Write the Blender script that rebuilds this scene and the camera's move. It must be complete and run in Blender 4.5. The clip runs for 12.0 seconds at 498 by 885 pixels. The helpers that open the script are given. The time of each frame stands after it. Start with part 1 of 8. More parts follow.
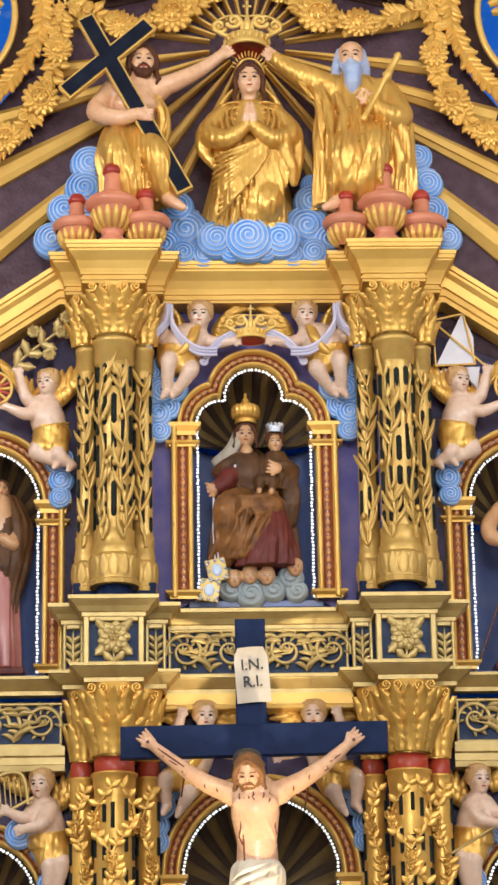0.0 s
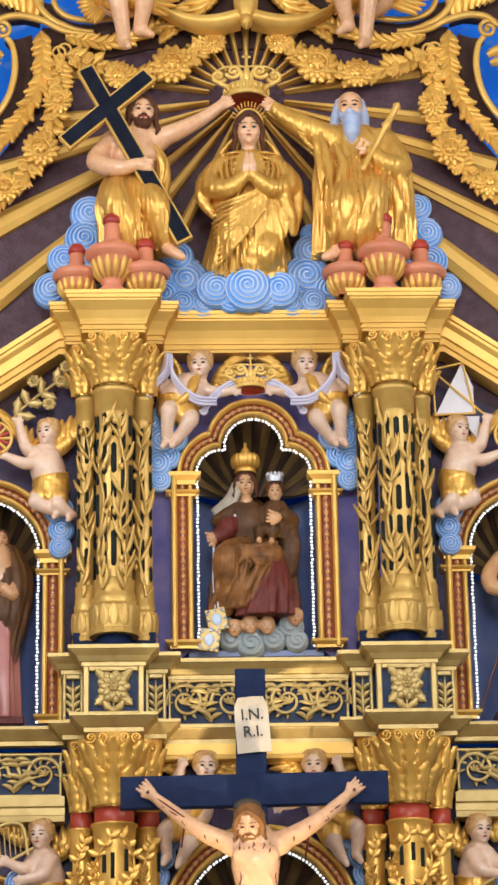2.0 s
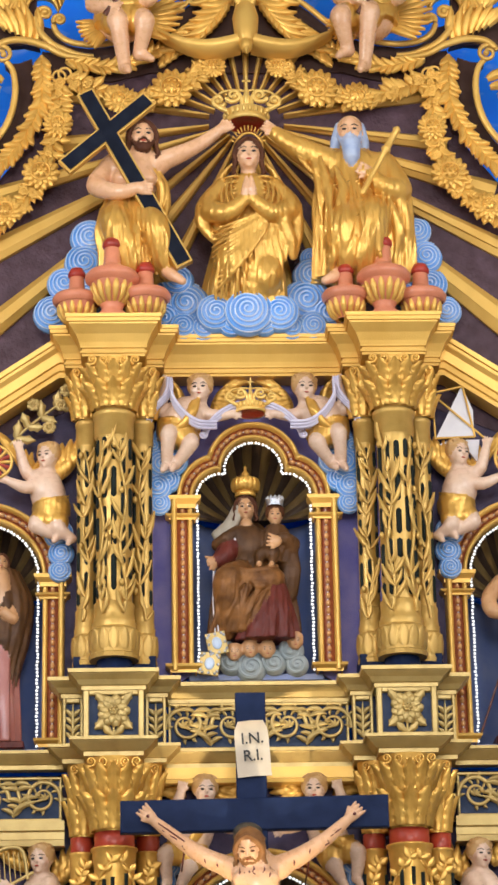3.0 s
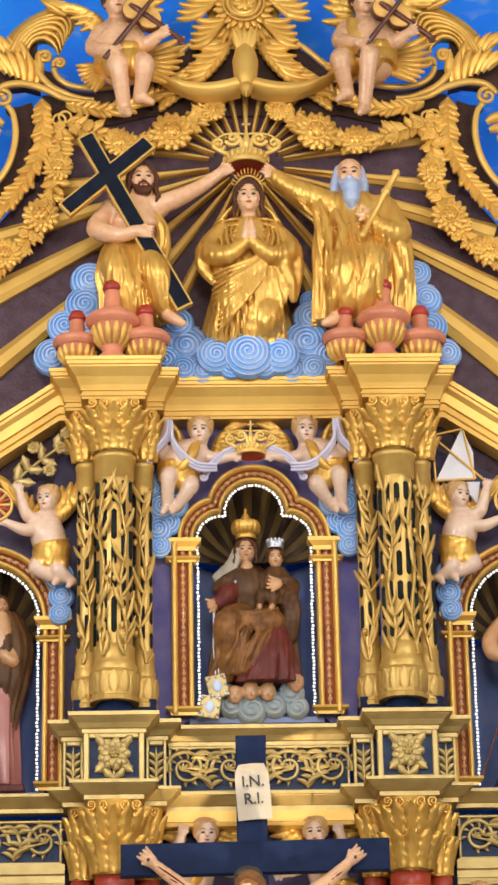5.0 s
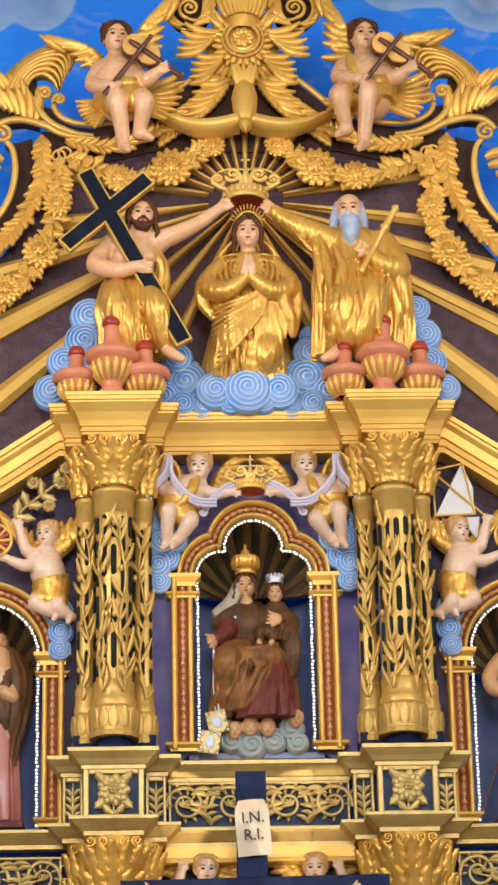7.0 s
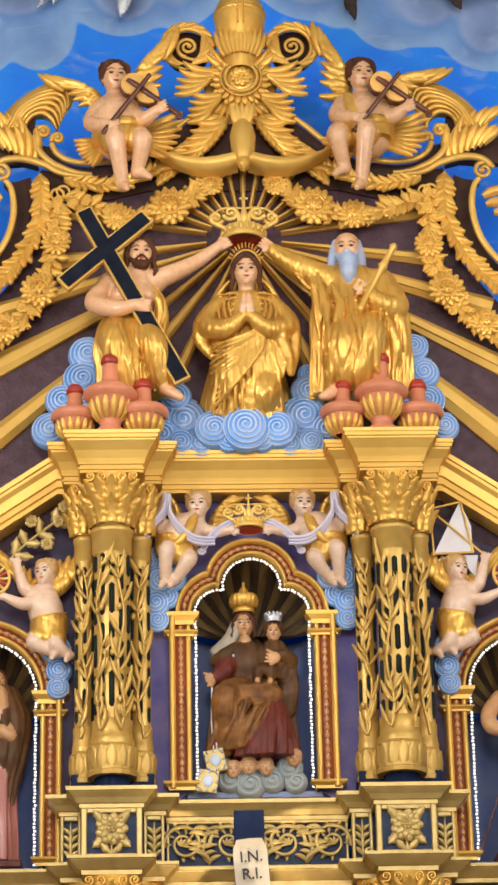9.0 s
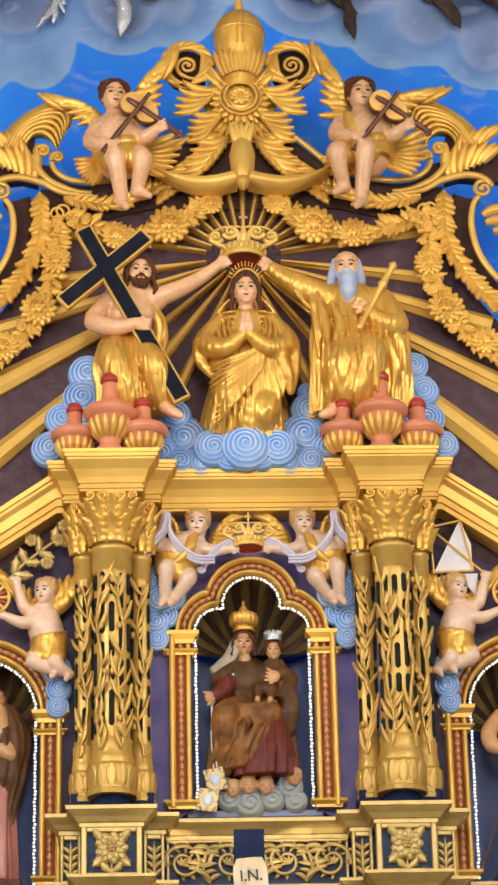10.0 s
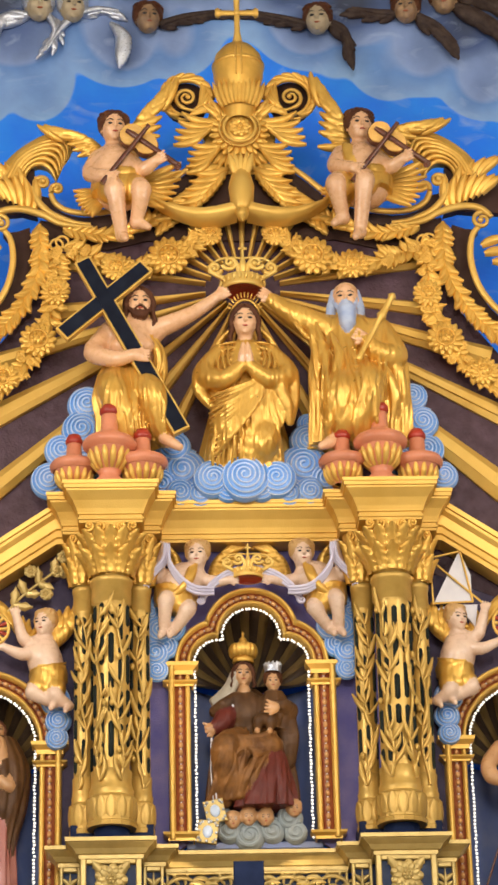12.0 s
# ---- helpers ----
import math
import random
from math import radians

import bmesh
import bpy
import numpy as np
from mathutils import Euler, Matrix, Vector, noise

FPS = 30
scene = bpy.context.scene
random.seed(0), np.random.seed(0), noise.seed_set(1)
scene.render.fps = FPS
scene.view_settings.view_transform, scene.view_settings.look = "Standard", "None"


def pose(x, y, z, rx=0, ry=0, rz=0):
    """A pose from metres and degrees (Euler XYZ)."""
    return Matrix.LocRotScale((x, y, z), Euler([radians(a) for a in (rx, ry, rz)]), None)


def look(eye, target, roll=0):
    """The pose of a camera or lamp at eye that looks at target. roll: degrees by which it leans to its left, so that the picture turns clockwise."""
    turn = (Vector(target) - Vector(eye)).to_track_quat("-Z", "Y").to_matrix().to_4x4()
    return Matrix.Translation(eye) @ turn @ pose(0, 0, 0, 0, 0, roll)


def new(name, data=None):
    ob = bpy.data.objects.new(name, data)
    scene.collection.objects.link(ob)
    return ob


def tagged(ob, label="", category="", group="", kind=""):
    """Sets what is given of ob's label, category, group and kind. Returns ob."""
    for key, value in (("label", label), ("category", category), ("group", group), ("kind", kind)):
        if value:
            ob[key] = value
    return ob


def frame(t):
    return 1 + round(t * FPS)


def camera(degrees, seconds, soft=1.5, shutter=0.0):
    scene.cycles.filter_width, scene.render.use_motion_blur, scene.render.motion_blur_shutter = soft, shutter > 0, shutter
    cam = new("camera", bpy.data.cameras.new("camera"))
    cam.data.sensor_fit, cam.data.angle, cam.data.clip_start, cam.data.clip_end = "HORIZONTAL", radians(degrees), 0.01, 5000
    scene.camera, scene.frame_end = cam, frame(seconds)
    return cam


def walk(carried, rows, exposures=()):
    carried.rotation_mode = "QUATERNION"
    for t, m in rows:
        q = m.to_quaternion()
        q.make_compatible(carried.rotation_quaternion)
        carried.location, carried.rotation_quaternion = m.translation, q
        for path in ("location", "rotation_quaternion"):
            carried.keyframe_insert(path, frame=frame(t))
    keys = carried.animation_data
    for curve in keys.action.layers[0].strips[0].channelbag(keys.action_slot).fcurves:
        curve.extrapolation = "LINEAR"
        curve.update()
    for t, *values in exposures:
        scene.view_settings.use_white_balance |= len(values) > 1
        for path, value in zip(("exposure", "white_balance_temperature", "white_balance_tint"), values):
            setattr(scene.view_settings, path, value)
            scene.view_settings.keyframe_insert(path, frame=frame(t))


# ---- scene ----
# ---- camera: on a stand in the nave, tilting slowly upwards ----
cam = camera(10.99, 12.0, soft=2.8)
EYE = (-0.64, -18.6, 1.55)
ROWS = [
    (0.0, 107.502, 0.916, -1.571),
    (0.5, 107.782, 0.94, -1.565),
    (1.0, 108.065, 0.955, -1.562),
    (1.5, 108.366, 0.979, -1.536),
    (2.0, 108.596, 0.981, -1.553),
    (2.5, 108.85, 0.994, -1.549),
    (3.0, 109.119, 1.005, -1.545),
    (5.0, 110.059, 1.062, -1.519),
    (5.5, 110.238, 1.093, -1.513),
    (6.0, 110.388, 1.087, -1.517),
    (6.5, 110.575, 1.097, -1.52),
    (7.0, 110.84, 1.118, -1.507),
    (9.0, 111.686, 1.145, -1.539),
    (9.5, 111.899, 1.174, -1.533),
    (10.0, 112.097, 1.185, -1.528),
    (10.5, 112.263, 1.178, -1.53),
    (11.0, 112.395, 1.184, -1.527),
    (11.5, 112.561, 1.217, -1.524),
    (12.0, 112.785, 1.242, -1.519),
]
walk(cam, [(t, pose(*EYE, rx, ry, rz)) for t, rx, ry, rz in ROWS], [(0.0, -0.06, 5800, 10), (3.0, -0.06, 5900, 10), (6.0, -0.06, 6150, 10), (9.0, -0.06, 6350, 10), (12.0, -0.06, 6750, 10)])

# ---- light: sky, and daylight through the nave windows ----
world = bpy.data.worlds.new("sky")
scene.world = world
world.use_nodes = True
wn = world.node_tree.nodes
sky = wn.new("ShaderNodeTexSky")
sky.sky_type, sky.sun_disc, sky.sun_elevation, sky.sun_rotation = "NISHITA", False, radians(40), radians(200)
world.node_tree.links.new(sky.outputs[0], wn["Background"].inputs[0])
wn["Background"].inputs[1].default_value = 0.08


def area_lamp(name, eye, target, w, h, watts, color):
    d = bpy.data.lights.new(name, "AREA")
    d.shape, d.size, d.size_y, d.energy, d.color = "RECTANGLE", w, h, watts, color
    ob = new(name, d)
    ob.matrix_world = look(eye, target)
    return ob


area_lamp("window_light_west", (0, -25.8, 9.3), (0, 0, 8.5), 5.0, 6.0, 1800, (1.0, 0.96, 0.9))
area_lamp("window_light_south", (-5.9, -7.0, 10.0), (0, 0, 8.2), 2.2, 4.2, 330, (1.0, 0.97, 0.93))
area_lamp("window_light_north", (5.9, -7.0, 10.0), (0, 0, 8.2), 2.2, 4.2, 240, (1.0, 0.97, 0.93))
spot = bpy.data.lights.new("crucifix_spot", "SPOT")
spot.energy, spot.spot_size, spot.spot_blend, spot.color, spot.shadow_soft_size = 820, radians(22), 1.0, (1.0, 0.80, 0.50), 0.05
new("crucifix_spot", spot).matrix_world = look((0.05, -2.75, 1.6), (-0.06, -1.2, 4.3))


# ---- materials ----
def mat(name, base, second, rough=0.45, metal=0.0, scale=6.0, bump=0.15, coat=0.0, glow=0.0, spec=0.5, folds=0.0, fine=90.0, mix=(0.35, 0.7)):
    m = bpy.data.materials.new(name)
    m.use_nodes = True
    n, l = m.node_tree.nodes, m.node_tree.links
    b = n["Principled BSDF"]
    tc = n.new("ShaderNodeTexCoord")
    big, small = n.new("ShaderNodeTexNoise"), n.new("ShaderNodeTexNoise")
    big.inputs["Scale"].default_value, big.inputs["Detail"].default_value = scale, 5
    small.inputs["Scale"].default_value, small.inputs["Detail"].default_value = fine, 3
    for q in (big, small):
        l.new(tc.outputs["Object"], q.inputs["Vector"])
    ramp = n.new("ShaderNodeValToRGB")
    ramp.color_ramp.elements[0].position, ramp.color_ramp.elements[1].position = mix
    ramp.color_ramp.elements[0].color, ramp.color_ramp.elements[1].color = (*base, 1), (*second, 1)
    l.new(big.outputs["Fac"], ramp.inputs[0])
    info = n.new("ShaderNodeObjectInfo")
    hsv = n.new("ShaderNodeHueSaturation")
    vary = n.new("ShaderNodeMapRange")
    vary.inputs["To Min"].default_value, vary.inputs["To Max"].default_value = 0.9, 1.1
    l.new(info.outputs["Random"], vary.inputs["Value"])
    l.new(vary.outputs[0], hsv.inputs["Value"])
    l.new(ramp.outputs[0], hsv.inputs["Color"])
    l.new(hsv.outputs[0], b.inputs["Base Color"])
    rr = n.new("ShaderNodeMapRange")
    rr.inputs["To Min"].default_value, rr.inputs["To Max"].default_value = max(0.05, rough - 0.12), rough + 0.14
    l.new(small.outputs["Fac"], rr.inputs["Value"])
    l.new(rr.outputs[0], b.inputs["Roughness"])
    b.inputs["Metallic"].default_value, b.inputs["Coat Weight"].default_value = metal, coat
    b.inputs["Coat Roughness"].default_value, b.inputs["Specular IOR Level"].default_value = 0.12, spec
    if bump:
        add = n.new("ShaderNodeMath")
        l.new(big.outputs["Fac"], add.inputs[0])
        l.new(small.outputs["Fac"], add.inputs[1])
        bp = n.new("ShaderNodeBump")
        bp.inputs["Strength"].default_value, bp.inputs["Distance"].default_value = bump, 0.012
        if folds:
            wave, warp = n.new("ShaderNodeTexWave"), n.new("ShaderNodeMapping")
            warp.inputs["Scale"].default_value = (1.0, 0.6, 0.28)
            l.new(tc.outputs["Object"], warp.inputs["Vector"])
            l.new(warp.outputs[0], wave.inputs["Vector"])
            wave.inputs["Scale"].default_value, wave.inputs["Distortion"].default_value = folds, 7.0
            wave.inputs["Detail"].default_value, wave.inputs["Detail Scale"].default_value = 1.5, 0.9
            mul = n.new("ShaderNodeMath")
            mul.operation = "MULTIPLY_ADD"
            mul.inputs[1].default_value = 0.35
            l.new(wave.outputs["Fac"], mul.inputs[0])
            l.new(add.outputs[0], mul.inputs[2])
            bp.inputs["Strength"].default_value, bp.inputs["Distance"].default_value = 0.5, 0.013
            crease, sum2 = n.new("ShaderNodeTexNoise"), n.new("ShaderNodeMath")
            crease.noise_type = "RIDGED_MULTIFRACTAL"
            crease.inputs["Scale"].default_value, crease.inputs["Detail"].default_value = folds * 1.3, 2.0
            slant = n.new("ShaderNodeMapping")
            slant.inputs["Rotation"].default_value = (0, 0.35, 0)
            slant.inputs["Scale"].default_value = (1.0, 0.7, 0.5)
            l.new(tc.outputs["Object"], slant.inputs["Vector"])
            l.new(slant.outputs[0], crease.inputs["Vector"])
            sum2.operation = "MULTIPLY_ADD"
            sum2.inputs[1].default_value = 1.6
            l.new(crease.outputs["Fac"], sum2.inputs[0])
            l.new(mul.outputs[0], sum2.inputs[2])
            l.new(sum2.outputs[0], bp.inputs["Height"])
        else:
            l.new(add.outputs[0], bp.inputs["Height"])
        l.new(bp.outputs[0], b.inputs["Normal"])
    if glow:
        b.inputs["Emission Color"].default_value, b.inputs["Emission Strength"].default_value = (1.0, 0.97, 0.9, 1), glow
    return m


GOLD = mat("gold_leaf", (0.86, 0.515, 0.11), (0.66, 0.355, 0.06), 0.34, 0.50, 7, 0.12, fine=45)
# darker, less saturated gold for the upper columns
GOLD_DULL = mat("dull_gold_paint", (0.68, 0.43, 0.11), (0.53, 0.32, 0.07), 0.38, 0.40, 7, 0.12, fine=45)
GOLD_CROWN = mat("bright_gold_paint", (0.88, 0.60, 0.17), (0.78, 0.49, 0.11), 0.34, 0.35, 7, 0.05)
# less saturated, darker gold for pedestals, ledges, friezes and small carvings
GOLD_PALE = mat("pale_gold", (0.58, 0.42, 0.15), (0.45, 0.31, 0.10), 0.38, 0.40, 7, 0.12, fine=45)
GOLD_MOULD = mat("gold_paint_moulding", (0.80, 0.50, 0.12), (0.68, 0.395, 0.08), 0.38, 0.38, 3, 0.08, spec=0.35)
GOLD_ROBE = mat("gold_lacquer", (0.76, 0.44, 0.09), (0.60, 0.325, 0.058), 0.32, 0.52, 4, 0.015, 0.05, folds=7.0, fine=14)
PLUM = mat("plum_paint", (0.070, 0.036, 0.046), (0.105, 0.06, 0.08), 0.42, 0, 9, 0.6, spec=0.22, fine=38)
BLACK_BLUE = mat("blue_black_paint", (0.006, 0.008, 0.018), (0.012, 0.016, 0.03), 0.5, 0, 8, 0.1, spec=0.1)
BROWN = mat("dark_brown_paint", (0.055, 0.026, 0.02), (0.08, 0.042, 0.032), 0.55, 0, 8, 0.2, spec=0.15)
VIOLET = mat("violet_blue_paint", (0.13, 0.12, 0.40), (0.24, 0.20, 0.44), 0.5, 0, 5, 0.4, spec=0.3)
PANEL_BLUE = mat("panel_blue_paint", (0.022, 0.04, 0.10), (0.05, 0.07, 0.13), 0.55, 0, 9, 0.3, spec=0.3)
NAVY = mat("navy_paint", (0.008, 0.016, 0.055), (0.014, 0.026, 0.08), 0.6, 0, 8, 0.1, spec=0.15)
# black-green colour that stands for the shade inside the columns' pierced slots
SLOT_SHADE = mat("black_green_slot_shade", (0.012, 0.016, 0.014), (0.022, 0.028, 0.024), 0.6, 0, 8, 0.1, spec=0.1)
NICHE_BLUE = mat("niche_blue_paint", (0.13, 0.18, 0.40), (0.24, 0.27, 0.42), 0.4, 0, 4, 0.1)
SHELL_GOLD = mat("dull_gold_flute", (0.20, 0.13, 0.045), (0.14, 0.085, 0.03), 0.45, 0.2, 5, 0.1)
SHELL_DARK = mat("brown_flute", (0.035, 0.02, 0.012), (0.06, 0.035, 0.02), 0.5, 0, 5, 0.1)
CLOUD = mat("sky_blue_enamel", (0.13, 0.36, 0.82), (0.30, 0.48, 0.84), 0.3, 0, 5, 0.1, 0.3)
CLOUD_PALE = mat("pale_cloud_enamel", (0.54, 0.66, 0.87), (0.70, 0.76, 0.88), 0.3, 0, 5, 0.1, 0.3)
SKIN = mat("flesh_enamel", (0.78, 0.46, 0.26), (0.68, 0.37, 0.19), 0.28, 0, 6, 0.012, 0.3, fine=25)
SKIN_PALE = mat("pale_flesh_enamel", (0.78, 0.56, 0.41), (0.72, 0.48, 0.34), 0.28, 0, 6, 0.012, 0.3, fine=25)
HAIR = mat("brown_hair_paint", (0.075, 0.026, 0.013), (0.12, 0.045, 0.02), 0.5, 0, 14, 0.3, spec=0.15)
HAIR_FAIR = mat("fair_hair_paint", (0.60, 0.36, 0.14), (0.48, 0.26, 0.09), 0.4, 0, 14, 0.3)
BEARD = mat("blue_grey_beard_paint", (0.30, 0.38, 0.60), (0.44, 0.51, 0.66), 0.35, 0, 14, 0.3)
RED = mat("red_band_paint", (0.46, 0.055, 0.02), (0.34, 0.035, 0.018), 0.35, 0, 6, 0.1)
MAROON = mat("maroon_band_paint", (0.25, 0.055, 0.02), (0.33, 0.09, 0.03), 0.4, 0, 8, 0.1)
BEAD = mat("gilt_bead", (0.74, 0.42, 0.18), (0.60, 0.30, 0.11), 0.36, 0.3, 8, 0.1)
TERRACOTTA = mat("salmon_terracotta_paint", (0.70, 0.26, 0.14), (0.60, 0.20, 0.10), 0.3, 0, 6, 0.1)
CAP_RED = mat("scarlet_cap_paint", (0.42, 0.035, 0.02), (0.32, 0.03, 0.015), 0.3, 0, 6, 0.05)
WHITE = mat("white_paint", (0.78, 0.76, 0.80), (0.66, 0.64, 0.70), 0.35, 0, 6, 0.1)
LILAC = mat("lilac_white_paint", (0.66, 0.62, 0.76), (0.56, 0.52, 0.68), 0.35, 0, 6, 0.1)
BULB = mat("lit_bulb", (0.9, 0.9, 0.88), (0.85, 0.85, 0.8), 0.3, 0, 6, 0, 0, 1.1)
ROBE_BROWN = mat("brown_robe_paint", (0.13, 0.06, 0.022), (0.06, 0.027, 0.012), 0.42, 0.1, 7, 0.15, folds=6.0, fine=20, spec=0.25)
ROBE_RED = mat("dark_red_robe_paint", (0.16, 0.03, 0.02), (0.10, 0.02, 0.015), 0.38, 0, 7, 0.1, folds=7.0, fine=20, spec=0.25)
ROBE_PINK = mat("pink_robe_paint", (0.46, 0.17, 0.14), (0.38, 0.13, 0.11), 0.3, 0, 5, 0.05, 0.2)
ROBE_BLUE = mat("slate_blue_robe_paint", (0.16, 0.18, 0.34), (0.22, 0.22, 0.38), 0.4, 0, 5, 0.1)
INK = mat("black_ink", (0.012, 0.01, 0.01), (0.02, 0.018, 0.018), 0.5, 0, 8, 0)
PARCHMENT = mat("parchment_board", (0.68, 0.58, 0.44), (0.58, 0.48, 0.36), 0.6, 0, 6, 0.1)
WOOD_RED = mat("red_brown_violin_wood", (0.13, 0.035, 0.014), (0.08, 0.02, 0.01), 0.3, 0, 12, 0.05, 0.2)
VIOLIN_TOP = mat("yellow_violin_wood", (0.78, 0.45, 0.12), (0.7, 0.37, 0.09), 0.25, 0, 12, 0.05, 0.4)
SILVER = mat("silver_foil", (0.62, 0.64, 0.70), (0.45, 0.48, 0.56), 0.3, 0.7, 12, 0.4)
PLASTER = mat("cream_plaster", (0.84, 0.80, 0.72), (0.78, 0.74, 0.66), 0.8, 0, 1.5, 0.1)
STONE = mat("pale_stone_paving", (0.36, 0.33, 0.29), (0.28, 0.255, 0.225), 0.5, 0, 2, 0.1)
TIMBER = mat("dark_timber", (0.10, 0.06, 0.035), (0.07, 0.04, 0.025), 0.6, 0, 4, 0.2)
BLOOD = mat("dried_red_paint", (0.16, 0.03, 0.02), (0.10, 0.02, 0.015), 0.5, 0, 8, 0)
WING_BROWN = mat("umber_wing_paint", (0.035, 0.02, 0.016), (0.07, 0.045, 0.035), 0.6, 0, 14, 0.2, spec=0.2)


# ---- shape kit ----
class Mesh:
    """Collects vertices and faces, each with a material slot; mx mirrors x."""

    def __init__(self, mx=1):
        self.v, self.f, self.m, self.s, self.mx = [], [], [], [], mx

    def add(self, verts, faces, mi=0, smooth=True):
        k = len(self.v)
        self.v += [(self.mx * p[0], p[1], p[2]) for p in verts]
        self.f += [tuple(k + i for i in q) for q in faces]
        self.m += [mi] * len(faces)
        self.s += [smooth] * len(faces)

    def grid(self, rows, mi=0, smooth=True, close=False):
        n = len(rows[0])
        faces = [(i * n + j, i * n + (j + 1) % n, (i + 1) * n + (j + 1) % n, (i + 1) * n + j) for i in range(len(rows) - 1) for j in range(n if close else n - 1)]
        self.add([p for r in rows for p in r], faces, mi, smooth)

    def box(self, x0, x1, y0, y1, z0, z1, mi=0, b=0.006):
        b = min(b, (x1 - x0) / 3, (y1 - y0) / 3, (z1 - z0) / 3)
        ring = lambda i, y: [(x0 + i, y, z0 + i), (x1 - i, y, z0 + i), (x1 - i, y, z1 - i), (x0 + i, y, z1 - i)]
        self.grid([ring(b, y0), ring(0, y0 + b), ring(0, y1)], mi, False, True)
        k = len(self.v)
        self.add(ring(b, y0), [(0, 1, 2, 3)], mi, False)
        self.add(ring(0, y1), [(3, 2, 1, 0)], mi, False)

    def ell(self, c, r, mi=0, turn=(0, 0, 0), nu=12, nv=8):
        e = Euler([radians(a) for a in turn]).to_matrix()
        rows = []
        for i in range(nv + 1):
            a = math.pi * i / nv
            rows.append([Vector(c) + e @ Vector((r[0] * math.sin(a) * math.cos(2 * math.pi * j / nu), r[1] * math.sin(a) * math.sin(2 * math.pi * j / nu), r[2] * math.cos(a))) for j in range(nu)])
        self.grid(rows, mi, True, True)

    def tube(self, pts, rad, mi=0, n=8, flat=1.0, smooth=True):
        pts = [Vector(p) for p in pts]
        rad = [rad] * len(pts) if isinstance(rad, (int, float)) else rad
        rows = []
        for i, p in enumerate(pts):
            t = (pts[min(i + 1, len(pts) - 1)] - pts[max(i - 1, 0)]).normalized()
            ref = Vector((0, 1, 0)) if abs(t.y) < 0.9 else Vector((1, 0, 0))
            side = t.cross(ref).normalized()
            dep = side.cross(t).normalized()
            rows.append([p + side * rad[i] * math.cos(2 * math.pi * j / n + 0.4) + dep * rad[i] * flat * math.sin(2 * math.pi * j / n + 0.4) for j in range(n)])
        self.grid(rows, mi, smooth, True)
        for r, o in ((rows[0], 1), (rows[-1], -1)):
            self.add(r, [tuple(range(n))[::o]], mi, smooth)

    def limb(self, pts, rad, mi=0, n=10):
        pts = spline(pts, 4)
        rr = spread(rad, len(pts))
        self.tube(pts, rr, mi, n)
        self.ell(pts[0], (rr[0],) * 3, mi, nu=n, nv=6)
        self.ell(pts[-1], (rr[-1],) * 3, mi, nu=n, nv=6)

    def lathe(self, c, prof, mi=0, n=20, wave=0.0, waves=0, smooth=True, arc=(0, 360), sy=1.0):
        a0, a1 = radians(arc[0]), radians(arc[1])
        full = arc[1] - arc[0] >= 360
        k = n if full else n + 1
        rows = []
        for r, z in prof:
            rows.append([(c[0] + r * (1 + wave * abs(math.sin(waves * (a0 + (a1 - a0) * j / n) / 2))) * math.cos(a0 + (a1 - a0) * j / n),
                          c[1] + sy * r * (1 + wave * abs(math.sin(waves * (a0 + (a1 - a0) * j / n) / 2))) * math.sin(a0 + (a1 - a0) * j / n), c[2] + z) for j in range(k)])
        self.grid(rows, mi, smooth, full)

    def leaf(self, base, ang, L, W, mi=0, lift=0.35, bend=0.0, lobes=4, tip=0.25, cup=0.4, nu=8, blunt=0.7):
        """A carved leaf that lies in the x-z plane and swells towards the viewer; ang from +x, degrees."""
        a, rows = radians(ang), []
        x = z = 0.0
        for i in range(nu + 1):
            u = i / nu
            d = a + radians(bend) * u
            if i:
                x, z = x + L / nu * math.cos(d), z + L / nu * math.sin(d)
            w = 0.5 * W * (math.sin(math.pi * min(0.985, 0.1 + 0.9 * u)) ** blunt) * (1 + (0.22 * math.sin(2 * math.pi * lobes * u) if lobes else 0))
            y = -lift * W * math.sin(math.pi * (0.15 + 0.7 * u)) - tip * W * u * u
            row = []
            for v in (-1, -0.72, -0.44, -0.2, 0, 0.2, 0.44, 0.72, 1):
                rise = (cup * W * 0.5) * ((1 - v * v) - (0.42 if v == 0 else 0.26 if abs(v) == 0.44 else 0))
                row.append((base[0] + x - math.sin(d) * w * v, base[1] + (y - rise if abs(v) < 1 else y + 0.16 * W), base[2] + z + math.cos(d) * w * v))
            rows.append(row)
        self.grid(rows, mi)

    def rosette(self, c, r, n=12, mi=0, heart=0.42):
        for k in range(n):
            self.leaf((c[0] + 0.3 * r * math.cos(2 * math.pi * k / n), c[1] + 0.02 * r, c[2] + 0.3 * r * math.sin(2 * math.pi * k / n)), 360 * k / n, 0.64 * r, 5.6 * r / n, mi, 0.3, 0, 0, 0.1, 0.5, 7, 0.28)
            self.leaf((c[0] + 0.25 * r * math.cos(2 * math.pi * (k + 0.5) / n), c[1] - 0.10 * r, c[2] + 0.25 * r * math.sin(2 * math.pi * (k + 0.5) / n)), 360 * (k + 0.5) / n, 0.5 * r, 4.6 * r / n, mi, 0.3, 0, 0, 0.1, 0.5, 7, 0.28)
        self.ell((c[0], c[1] - 0.12 * r, c[2]), (heart * r, 0.26 * r, heart * r), mi, nu=16, nv=8)
        self.tube(ring_xz((c[0], c[1] - 0.26 * r, c[2]), heart * r * 0.95, 18), 0.06 * r, mi, 6)
        for k in range(7):
            q = 2 * math.pi * k / 6
            rr = 0 if k == 6 else heart * r * 0.55
            self.ell((c[0] + rr * math.cos(q), c[1] - 0.35 * r, c[2] + rr * math.sin(q)), (0.11 * r,) * 3, mi, nu=6, nv=4)

